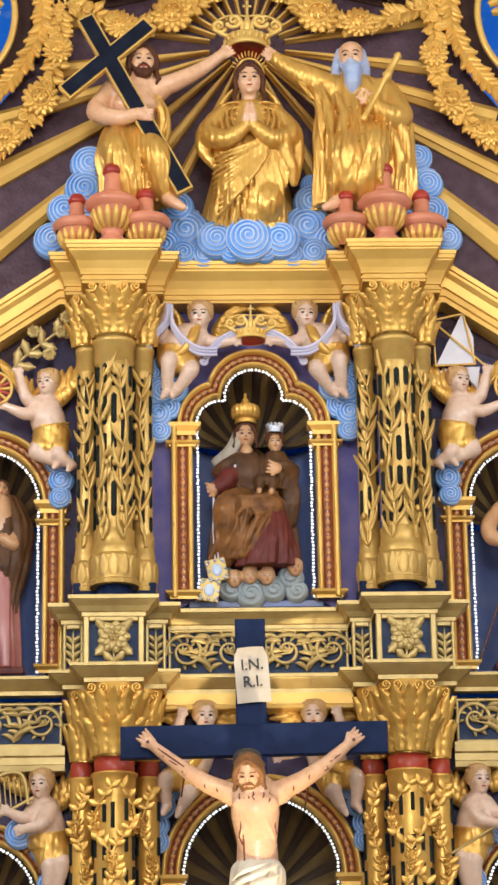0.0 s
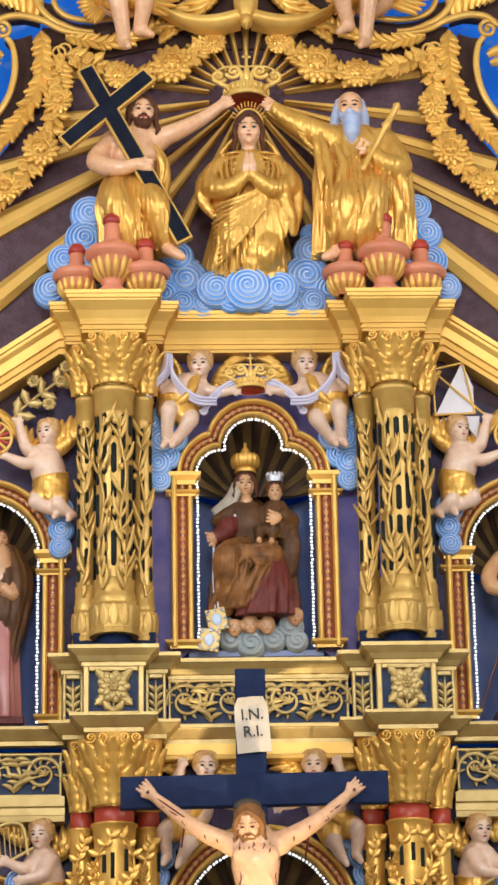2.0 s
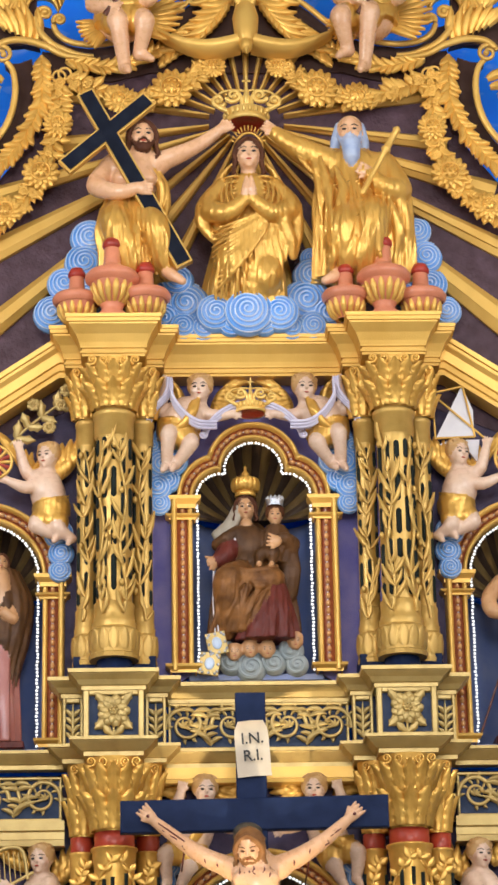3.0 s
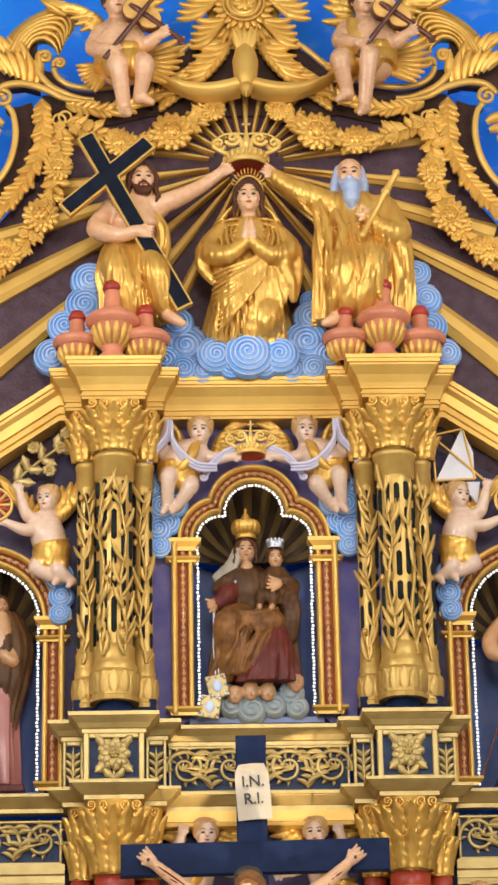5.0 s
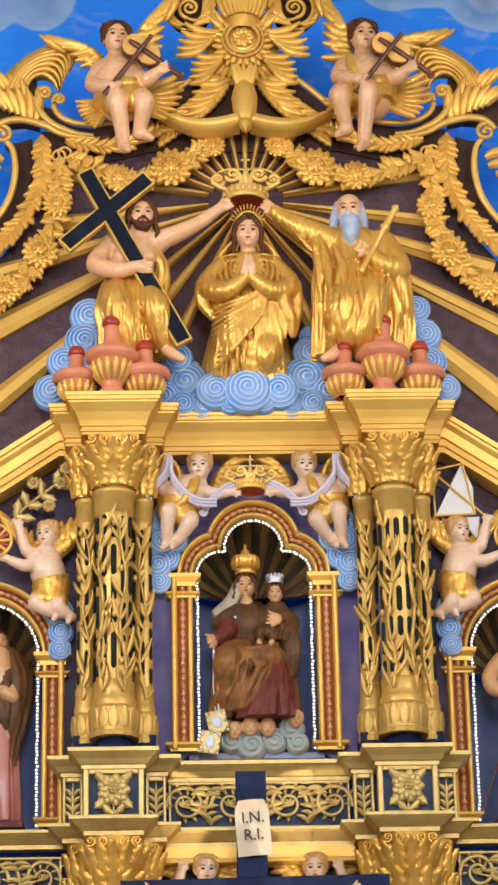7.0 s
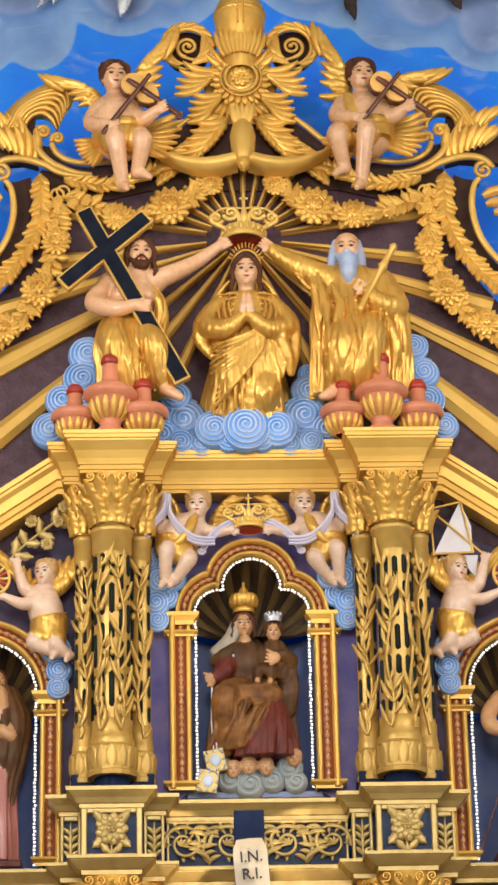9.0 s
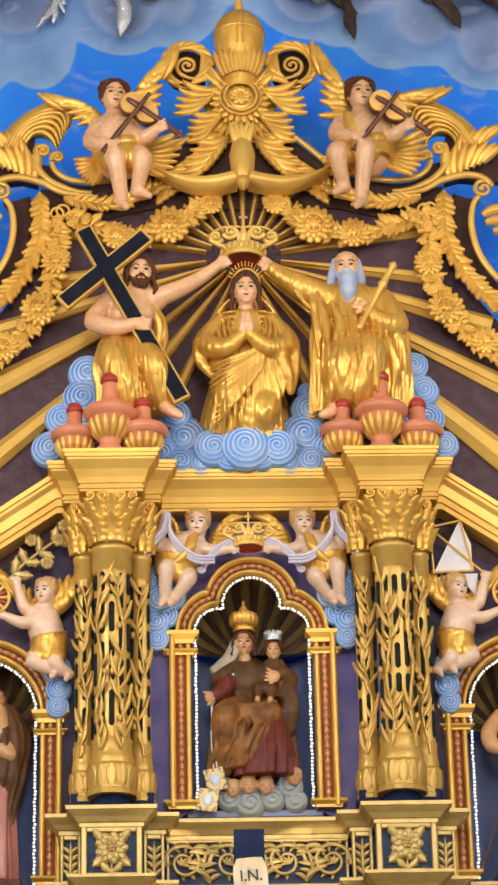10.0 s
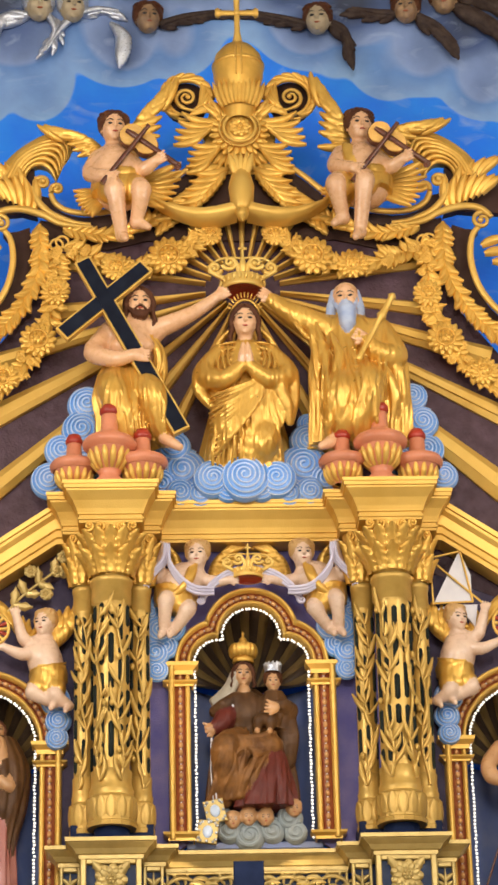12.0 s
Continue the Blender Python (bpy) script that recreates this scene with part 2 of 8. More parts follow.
    def scroll(self, c, r, y, turns=1.6, start=90, way=1, rad=0.02, mi=0, flat=1.0, end=0.18, n=26):
        pts = []
        for i in range(n + 1):
            u = i / n
            q, rr = radians(start + way * 360 * turns * u), r * (1 - (1 - end) * u)
            pts.append((c[0] + rr * math.cos(q), y - 0.25 * r * u, c[1] + rr * math.sin(q)))
        self.tube(pts, [rad * (1 - 0.45 * i / n) for i in range(n + 1)], mi, 8, flat)
        self.ell(pts[-1], (rad * 1.2, rad * 1.2, rad * 1.2), mi, nu=8, nv=6)

    def run(self, path, prof, mi=0, smooth=False):
        """A moulding: prof is (outwards, z), swept along a plan path of (x, y) or (x, y, z); outwards is to the right of the way."""
        pts = [Vector((p[0], p[1], p[2] if len(p) > 2 else 0)) for p in path]
        rows = []
        for i, p in enumerate(pts):
            ns = []
            for q, w in ((i - 1, i), (i, i + 1)):
                if q >= 0 and w < len(pts):
                    d = (pts[w] - pts[q])
                    ns.append(Vector((d.y, -d.x, 0)).normalized())
            o = ns[0] if len(ns) == 1 else (ns[0] + ns[1]) / (1 + ns[0].dot(ns[1]))
            rows.append([(p.x + o.x * a, p.y + o.y * a, p.z + z) for a, z in prof])
        self.grid(rows, mi, smooth)

    def sweep(self, path, prof, mi=0, smooth=False, close=True):
        """A frame: prof is (offset in the plane, y), swept along a path of (x, z, nx, nz)."""
        self.grid([[(x + nx * a, y, z + nz * a) for a, y in prof] for x, z, nx, nz in path], mi, smooth, close)

    def plate(self, outline, y0, y1, mi=0):
        """A board cut to an outline of (x, z), from y0 (front) back to y1."""
        n = len(outline)
        bm = bmesh.new()
        vs = [bm.verts.new((x, y0, z)) for x, z in outline]
        bm.faces.new(vs)
        bm.normal_update()
        res = bmesh.ops.triangulate(bm, faces=bm.faces[:])
        bm.verts.index_update()
        self.add([v.co[:] for v in bm.verts], [tuple(v.index for v in f.verts) for f in bm.faces], mi, False)
        bm.free()
        self.grid([[(x, y0, z) for x, z in outline], [(x, y1, z) for x, z in outline]], mi, False, True)

    def robe(self, rings, folds=9, amp=0.10, mi=0, n=64, twist=0.0, seed=1):
        """Draped cloth: rings of (x, y, z, rx, ry) from the top down, splined, with folds that deepen downwards."""
        rg = random.Random(seed)
        ph = [rg.uniform(0, 6.28) for _ in range(4)]
        rings = [tuple(p) for p in rings]
        k = len(rings)
        rows = []
        steps = (k - 1) * 6
        for i in range(steps + 1):
            u = i / steps * (k - 1)
            a = min(int(u), k - 2)
            w = u - a
            p = [catmull(rings[max(a - 1, 0)][c], rings[a][c], rings[a + 1][c], rings[min(a + 2, k - 1)][c], w) for c in range(5)]
            f = i / steps
            row = []
            for j in range(n):
                q = 2 * math.pi * j / n
                s = abs(math.sin(folds * 0.5 * q + twist * f + ph[0] + 0.5 * math.sin(4 * f + ph[1]))) - 0.5
                s += 0.5 * math.sin(folds * 1.7 * q + ph[2] + 3 * f) * math.sin(5 * f + ph[3] + q)
                g = 1 + amp * (0.35 + 0.9 * f) * s
                row.append((p[0] + p[3] * g * math.cos(q), p[1] + p[4] * g * math.sin(q), p[2] + 0.06 * amp * math.sin(folds * q)))
            rows.append(row)
        self.grid(rows, mi, True, True)
        self.add(rows[-1], [tuple(range(n))], mi, True)

    def head(self, c, r, skin, hair, turn=0, nod=0, long=0.0, beard=-1, ink=None, bald=False, neck=True):
        """A carved head: c its middle, r half its width."""
        e = Euler((radians(nod), 0, radians(turn))).to_matrix()
        at = lambda x, y, z: Vector(c) + e @ Vector((x * r, y * r, z * r))
        tr = (nod, 0, turn)
        self.ell(at(0, 0, 0.08), (r * 0.84, r * 0.93, r * 1.12), skin, tr, 16, 12)
        self.ell(at(0, -0.28, -0.52), (r * 0.60, r * 0.58, r * 0.58), skin, tr, 12, 8)
        self.ell(at(0, -0.66, -0.92), (r * 0.22, r * 0.18, r * 0.16), skin, tr, 8, 6)
        self.limb([at(0, -0.86, 0.22), at(0, -1.0, -0.18)], [r * 0.07, r * 0.13], skin, 6)
        if neck:
            self.limb([at(0, 0.1, -0.6), at(0, 0.15, -1.5)], [r * 0.45, r * 0.55], skin, 10)
        for s in (-1, 1):
            self.ell(at(0.40 * s, -0.62, -0.28), (r * 0.26, r * 0.24, r * 0.24), skin, tr, 8, 6)
            self.ell(at(0.84 * s, 0.05, -0.08), (r * 0.10, r * 0.2, r * 0.27), skin, tr, 8, 6)
            if ink is not None:
                Mesh.ell(self, at(0.33 * s, -0.87, 0.04), (r * 0.18, r * 0.07, r * 0.08), ink, tr, 8, 5)
                self.tube([at(0.16 * s, -0.96, 0.27), at(0.36 * s, -0.93, 0.36), at(0.60 * s, -0.74, 0.27)], r * 0.03, ink, 5)
        if ink is not None:
            Mesh.ell(self, at(0, -0.90, -0.53), (r * 0.21, r * 0.09, r * 0.07), ink + 1, tr, 8, 5)
        rg = random.Random(int(1000 * abs(c[0] + c[2])))
        if not bald:
            self.ell(at(0, 0.20, 0.36), (r * 1.08, r * 1.0, r * 1.06), hair, tr, 16, 10)
            for s in (-1, 1):
                self.ell(at(0.84 * s, 0.10, 0.22), (r * 0.22, r * 0.42, r * 0.46), hair, tr, 10, 8)
            for k in range(0 if long else 46):
                q = rg.uniform(-0.25, math.pi + 0.25)
                v = rg.uniform(0.25 if math.sin(q) > 0.5 else -0.2, 1.2)
                self.ell(at(1.0 * math.cos(q) * math.cos(v * 0.9), 0.12 - 0.75 * math.sin(q) * math.cos(v), 0.70 + 0.62 * math.sin(v)), (r * 0.15, r * 0.13, r * 0.12), hair, tr, 7, 5)
        if long:
            for s in (-1, 1):
                for k in range(6):
                    w = 0.05 * math.sin(2.1 * k)
                    self.limb([at(s * 0.06, -0.66 + 0.12 * k, 1.12), at(s * (0.62 + 0.03 * k), -0.62 + 0.13 * k, 0.72 - 0.03 * k), at(s * (0.96 + w), -0.40 + 0.13 * k, 0.05), at(s * (0.90 - w), -0.30 + 0.10 * k, -0.55), at(s * (1.04 + w), -0.42 + 0.08 * k, -0.8 - 0.5 * long), at(s * (0.86 - w), -0.46 + 0.06 * k, -0.8 - long * (1 - 0.08 * k))], [r * 0.07, r * 0.13, r * 0.16, r * 0.16, r * 0.14, r * 0.05], hair, 7, 0.006)
        if beard >= 0:
            self.ell(at(0, -0.48, -0.90), (r * 0.56, r * 0.46, r * 0.46), beard, tr, 12, 8)
            for s in (-1, 1):
                self.limb([at(0.74 * s, -0.3, 0.0), at(0.62 * s, -0.52, -0.55), at(0.2 * s, -0.75, -1.05)], [r * 0.09, r * 0.17, r * 0.16], beard, 7)
                self.limb([at(0.03 * s, -0.99, -0.36), at(0.40 * s, -0.8, -0.62)], [r * 0.08, r * 0.06], beard, 6)

    def palm(self, wrist, to, r, mi, spread_=0.5):
        """A hand: a palm and five fingers, from the wrist towards a point."""
        w, d = Vector(wrist), (Vector(to) - Vector(wrist))
        L = d.length
        d.normalize()
        side = d.cross(Vector((0, 1, 0)))
        side = side.normalized() if side.length > 0.1 else Vector((1, 0, 0))
        self.ell(w + d * L * 0.35, (r * 1.05, r * 0.75, r * 1.05), mi, (0, 0, 0), 8, 6)
        for k in range(4):
            o = (k - 1.5) * 0.5 * r
            self.limb([w + d * L * 0.4 + side * o, w + d * L * 0.75 + side * o * (1 + spread_ * 0.5), w + d * L + side * o * (1 + spread_)], [r * 0.33, r * 0.3, r * 0.22], mi, 6)
        self.limb([w + d * L * 0.2 + side * r * 0.6, w + d * L * 0.55 + side * r * 1.3], [r * 0.34, r * 0.26], mi, 6)

    def wing(self, root, ang, L, W, mi=0, bend=20, n=9):
        """A carved wing: a bowed leading edge with layers of long feathers swept back from it."""
        s = 1 if bend >= 0 else -1
        lead, x, z = [], root[0], root[2]
        for i in range(13):
            u = i / 12
            lead.append((x, root[1] - 0.03 * math.sin(math.pi * u), z, ang + s * (44 - 88 * u)))
            x, z = x + L / 11 * math.cos(radians(lead[-1][3])), z + L / 11 * math.sin(radians(lead[-1][3]))
        for row, (f, w0, o, top) in enumerate(((1.0, 1.0, 0.0, 12), (0.66, 0.9, -0.016, 10), (0.36, 0.8, -0.03, 9))):
            for k in range(n):
                u = k / (n - 1)
                p = lead[min(12, round(u * top))]
                self.leaf((p[0], p[1] + o - 0.02 + 0.012 * u, p[2]), ang + s * (12 - 74 * (1 - u) ** 1.2), f * (W * 0.75 + (0.42 * L - W * 0.35) * u), W * 0.21 * w0, mi, 0.2, s * 16, 0, 0.1, 0.45, 6)
        self.tube([(p[0], p[1] - 0.025, p[2]) for p in lead], [W * 0.10 * (1 - 0.7 * i / 12) for i in range(13)], mi, 8)


class Sculpt(Mesh):
    """A figure carved in one piece: rounded forms melt into one another, each paint with its own kind."""

    def __init__(self, mx=1, h=0.007):
        self.v, self.f, self.m, self.s, self.mx = [], [], [], [], mx
        self.h, self.forms = h, []

    def ell(self, c, r, mi=0, turn=(0, 0, 0), nu=12, nv=8, soft=None):
        e = np.array(Euler([radians(a) for a in turn]).to_matrix())
        c, r = np.array(c, float), np.array(r, float)
        big = np.sqrt((e ** 2 @ (r ** 2)[:, None])[:, 0])

        def field(x, y, z):
            dx, dy, dz = x - c[0], y - c[1], z - c[2]
            q = [(e[0, i] * dx + e[1, i] * dy + e[2, i] * dz) / r[i] for i in range(3)]
            k0 = np.sqrt(q[0] ** 2 + q[1] ** 2 + q[2] ** 2)
            k1 = np.sqrt((q[0] / r[0]) ** 2 + (q[1] / r[1]) ** 2 + (q[2] / r[2]) ** 2)
            return k0 * (k0 - 1) / np.maximum(k1, 1e-6)
        self.forms.append((c - big, c + big, mi, min(0.45 * min(r), 0.03) if soft is None else soft, field))

    def limb(self, pts, rad, mi=0, n=10, soft=None):
        pts = np.array([tuple(q) for q in spline(pts, 4)], float)
        rr = spread(rad, len(pts))

        def field(x, y, z):
            best = None
            for a, b, ra, rb in zip(pts, pts[1:], rr, rr[1:]):
                d = b - a
                t = np.clip(((x - a[0]) * d[0] + (y - a[1]) * d[1] + (z - a[2]) * d[2]) / max(d @ d, 1e-9), 0, 1)
                v = np.sqrt((x - a[0] - t * d[0]) ** 2 + (y - a[1] - t * d[1]) ** 2 + (z - a[2] - t * d[2]) ** 2) - (ra + (rb - ra) * t)
                best = v if best is None else np.minimum(best, v)
            return best
        m = max(rr)
        self.forms.append((pts.min(0) - m, pts.max(0) + m, mi, (min(0.55 * m, 0.03) if m > 0.04 else 0.28 * m) if soft is None else soft, field))

    def robe(self, rings, folds=9, amp=0.10, mi=0, n=64, twist=0.0, seed=1):
        rg = random.Random(seed)
        ph = [rg.uniform(0, 6.28) for _ in range(4)]
        rings = [tuple(p) for p in rings]
        k = len(rings)
        steps = (k - 1) * 6
        lev = []
        for i in range(steps + 1):
            u = i / steps * (k - 1)
            a = min(int(u), k - 2)
            lev.append([catmull(rings[max(a - 1, 0)][c], rings[a][c], rings[a + 1][c], rings[min(a + 2, k - 1)][c], u - a) for c in range(5)])
        lev = np.array(lev)[::-1]
        z0, z1 = lev[0, 2], lev[-1, 2]

        def field(x, y, z):
            zz = np.clip(z, z0, z1)
            cx, cy, rx, ry = [np.interp(zz, lev[:, 2], lev[:, c]) for c in (0, 1, 3, 4)]
            f = np.interp(zz, lev[:, 2], np.linspace(1, 0, len(lev)))
            ux, uy = (x - cx) / rx, (y - cy) / ry
            q = np.arctan2(uy, ux)
            g = np.abs(np.sin(folds * 0.5 * q + twist * f + ph[0] + 0.5 * np.sin(4 * f + ph[1]))) - 0.5
            g = g + 0.5 * np.sin(round(folds * 1.7) * q + ph[2] + 3 * f) * np.sin(5 * f + ph[3] + q)
            d = (np.sqrt(ux ** 2 + uy ** 2) - 1 - amp * (0.35 + 0.9 * f) * g) * np.minimum(rx, ry) * 0.85
            return np.maximum(d, np.maximum(z - z1, z0 - z))
        m = 1 + amp
        lo = np.array([(lev[:, 0] - m * lev[:, 3]).min(), (lev[:, 1] - m * lev[:, 4]).min(), z0])
        hi = np.array([(lev[:, 0] + m * lev[:, 3]).max(), (lev[:, 1] + m * lev[:, 4]).max(), z1])
        self.forms.append((lo, hi, mi, 0.03, field))

    def front(self, q, sink=0.0):
        """The point where the carved surface is met from the front at the x and z of q."""
        ys = np.linspace(-1.6, 0.3, 191)
        x, y, z = np.array(q[0])[None], ys, np.array(q[2])[None]
        near = [fn(x, y, z) for a, b, m, k, fn in self.forms if a[0] < q[0] < b[0] and a[2] < q[2] < b[2]]
        if not near:
            return Vector(q)
        inside = np.flatnonzero(np.min(near, 0) < 0)
        return Vector((q[0], ys[inside[0]] + sink, q[2])) if len(inside) else Vector(q)

    def leaf(self, base, ang, L, W, mi=0, lift=0.35, bend=0.0, lobes=4, tip=0.25, cup=0.4, nu=8, blunt=0.7):
        x, z, pts = base[0], base[2], []
        for i in range(5):
            u = i / 4
            pts.append((x, base[1] - lift * W * math.sin(math.pi * (0.15 + 0.7 * u)) - tip * W * u * u, z))
            d = radians(ang + bend * u)
            x, z = x + L / 4 * math.cos(d), z + L / 4 * math.sin(d)
        self.limb(pts, [0.3 * W, 0.52 * W, 0.58 * W, 0.50 * W, 0.2 * W], mi, 8, 0.004)

    def finish(self):
        """Carves the forms out of a fine grid and adds their common skin to the mesh."""
        if not self.forms:
            return
        h, far = self.h, 0.06
        lo = np.min([q[0] for q in self.forms], 0) - 4 * h
        hi = np.max([q[1] for q in self.forms], 0) + 4 * h
        num = np.ceil((hi - lo) / h).astype(int) + 1
        ax = [lo[i] + h * np.arange(num[i]) for i in range(3)]
        paints = sorted({q[2] for q in self.forms})
        fields = {m: np.full(num, far, np.float32) for m in paints}
        for a, b, m, k, fn in self.forms:
            i0 = np.maximum(((a - lo - k) / h).astype(int) - 2, 0)
            i1 = np.minimum(((b - lo + k) / h).astype(int) + 3, num)
            sl = tuple(slice(p, q) for p, q in zip(i0, i1))
            d = fn(ax[0][sl[0], None, None], ax[1][None, sl[1], None], ax[2][None, None, sl[2]])
            old = fields[m][sl]
            w = np.maximum(k - np.abs(old - d), 0) / max(k, 1e-6)
            fields[m][sl] = np.minimum(old, d) - w * w * k * 0.25
        total = fields[paints[0]]
        kind = np.full(num, paints[0], np.int8)
        for m in paints[1:]:
            kind = np.where(fields[m] < total, np.int8(m), kind)
            total = np.minimum(total, fields[m])
        ins = total < 0
        cn = sum(ins[a:num[0] - 1 + a, b:num[1] - 1 + b, c:num[2] - 1 + c].astype(np.int8) for a in (0, 1) for b in (0, 1) for c in (0, 1))
        idx = np.argwhere((cn > 0) & (cn < 8))
        acc, cnt = np.zeros((len(idx), 3)), np.zeros((len(idx), 1))
        at = lambda o: total[idx[:, 0] + o[0], idx[:, 1] + o[1], idx[:, 2] + o[2]]
        for d in range(3):
            for b in (0, 1):
                for c in (0, 1):
                    o = np.zeros(3, int)
                    o[(d + 1) % 3], o[(d + 2) % 3] = b, c
                    e = o.copy()
                    e[d] = 1
                    va, vb = at(o), at(e)
                    hit = ((va < 0) != (vb < 0))[:, None]
                    t = (va / np.where(va == vb, 1, va - vb))[:, None]
                    acc += np.where(hit, o + t * (e - o), 0)
                    cnt += hit
        loc = idx + acc / cnt
        near = np.rint(loc).astype(int)
        paint = kind[near[:, 0], near[:, 1], near[:, 2]]
        vid = np.full(num, -1, np.int32)
        vid[idx[:, 0], idx[:, 1], idx[:, 2]] = np.arange(len(idx))
        quads = []
        for d in range(3):
            b, c = (d + 1) % 3, (d + 2) % 3
            cut = np.diff(ins.astype(np.int8), axis=d)
            e = np.argwhere(cut != 0)
            e = e[(e[:, b] > 0) & (e[:, c] > 0)]
            way = cut[e[:, 0], e[:, 1], e[:, 2]] < 0
            ring = []
            for ob, oc in ((1, 1), (0, 1), (0, 0), (1, 0)):
                q = e.copy()
                q[:, b] -= ob
                q[:, c] -= oc
                ring.append(vid[q[:, 0], q[:, 1], q[:, 2]])
            ring = np.stack(ring, 1)
            quads.append(np.where(way[:, None], ring, ring[:, ::-1]))
        quads = np.concatenate(quads)
        pos = lo + h * loc
        total_w, count = np.zeros_like(pos), np.zeros((len(pos), 1))
        for a, b in ((0, 1), (1, 2), (2, 3), (3, 0)):
            np.add.at(total_w, quads[:, a], pos[quads[:, b]])
            np.add.at(count, quads[:, a], 1)
        pos = 0.5 * pos + 0.5 * total_w / np.maximum(count, 1)
        k = len(self.v)
        self.v += [(self.mx * p[0], p[1], p[2]) for p in pos.tolist()]
        self.f += [tuple(k + i for i in q) for q in quads.tolist()]
        self.m += [int(m) for m in paint[quads[:, 0]]]
        self.s += [True] * len(quads)
        self.forms = []


def catmull(a, b, c, d, t):
    return 0.5 * (2 * b + (c - a) * t + (2 * a - 5 * b + 4 * c - d) * t * t + (3 * b - a - 3 * c + d) * t ** 3)


def spline(pts, k=6):
    pts = [tuple(p) for p in pts]
    out = []
    for i in range(len(pts) - 1):
        for j in range(k):
            out.append(Vector([catmull(pts[max(i - 1, 0)][c], pts[i][c], pts[i + 1][c], pts[min(i + 2, len(pts) - 1)][c], j / k) for c in range(len(pts[0]))]) if len(pts[0]) == 3
                       else tuple(catmull(pts[max(i - 1, 0)][c], pts[i][c], pts[i + 1][c], pts[min(i + 2, len(pts) - 1)][c], j / k) for c in range(len(pts[0]))))
    out.append(Vector(pts[-1]) if len(pts[0]) == 3 else pts[-1])
    return out


def spread(vals, n):
    if isinstance(vals, (int, float)):
        return [vals] * n
    k = len(vals) - 1
    out = []
    for i in range(n):
        u = i / (n - 1) * k
        a = min(int(u), k - 1)
        out.append(vals[a] + (vals[a + 1] - vals[a]) * (u - a))
    return out


def ring_xz(c, r, n):
    return [(c[0] + r * math.cos(2 * math.pi * i / n), c[1], c[2] + r * math.sin(2 * math.pi * i / n)) for i in range(n + 1)]


def flat_path(pts, y, k=6):
    """A splined path of (x, z) points at depth y."""
    return [Vector((p[0], y, p[1])) for p in spline(pts, k)]


def thing(name, label, category, at=(0, 0, 0), group="", kind=""):
    ob = new(name)
    ob.location = at
    ob.empty_display_size = 0.05
    return tagged(ob, label, category, group, kind)


def part(name, me, mats, parent=None, label="", share=None):
    """Links a Mesh as one object; its vertices are in world metres."""
    data = bpy.data.meshes.new(name)
    o = Vector((0, 0, 0))
    q = parent
    while q is not None:
        o, q = o + q.location, q.parent
    vs = [(p[0] - o.x, p[1] - o.y, p[2] - o.z) for p in me.v]
    data.from_pydata(vs, [], me.f)
    for m in mats if isinstance(mats, (list, tuple)) else [mats]:
        data.materials.append(m)
    data.polygons.foreach_set("material_index", me.m)
    data.polygons.foreach_set("use_smooth", me.s)
    data.update()
    ob = new(name, data)
    ob.parent = parent
    if label:
        ob["label"] = label
    return ob


def pieces(name, me, mats, parent, label=""):
    """Links every separate piece of a Mesh as a part of its own."""
    root = list(range(len(me.v)))

    def top(i):
        while root[i] != i:
            root[i] = root[root[i]]
            i = root[i]
        return i

    for f in me.f:
        for i in f[1:]:
            root[top(i)] = top(f[0])
    sets = {}
    for k, f in enumerate(me.f):
        sets.setdefault(top(f[0]), []).append(k)
    for ks in sets.values():
        q, idx = Mesh(), {}
        for k in ks:
            for i in me.f[k]:
                if i not in idx:
                    idx[i] = len(q.v)
                    q.v.append(me.v[i])
            q.f.append(tuple(idx[i] for i in me.f[k]))
            q.m.append(me.m[k])
            q.s.append(me.s[k])
        part(name, q, mats, parent, label)


def solo(name, me, mats, label, category, at=None, group="", kind=""):
    """A thing that is one mesh, with its origin at its foot."""
    if isinstance(me, Sculpt):
        me.finish()
    if at is None:
        at = (sum(p[0] for p in me.v) / len(me.v), sum(p[1] for p in me.v) / len(me.v), min(p[2] for p in me.v))
    me.v = [(p[0] - at[0], p[1] - at[1], p[2] - at[2]) for p in me.v]
    ob = part(name, me, mats)
    ob.location = at
    return tagged(ob, label, category, group, kind)


# ---- the church round the altar: floor, walls, vault ----
def slab(name, box, m, label, category="wall"):
    me = Mesh()
    me.box(*box, b=0.002)
    return solo(name, me, m, label, category, kind="structure")


slab("floor", (-6.2, 6.2, -26.4, 2.2, -0.2, 0.0), STONE, "pale stone paved floor of the nave", "floor")
slab("ceiling", (-6.2, 6.2, -26.4, 2.2, 17.0, 17.2), PLASTER, "cream plaster nave ceiling", "ceiling")
for s, nm in ((-1, "wall_west"), (1, "wall_east")):
    me = Mesh()
    x0, x1 = (5.95, 6.2)
    a, b = sorted((s * x0, s * x1))
    me.box(a, b, -26.4, -8.3, 0, 17.0, b=0.002)
    me.box(a, b, -5.7, 2.2, 0, 17.0, b=0.002)
    me.box(a, b, -8.3, -5.7, 0, 7.6, b=0.002)
    me.box(a, b, -8.3, -5.7, 12.4, 17.0, b=0.002)
    solo(nm, me, PLASTER, "cream plastered side wall with tall window opening", "wall", kind="structure")
me = Mesh()
me.box(-6.2, -2.7, -26.4, -26.15, 0, 17, b=0.002)
me.box(2.7, 6.2, -26.4, -26.15, 0, 17, b=0.002)
me.box(-2.7, 2.7, -26.4, -26.15, 0, 5.2, b=0.002)
me.box(-2.7, 2.7, -26.4, -26.15, 11.8, 17, b=0.002)
solo("wall_south", me, PLASTER, "cream plastered entrance wall with large window opening", "wall", kind="structure")


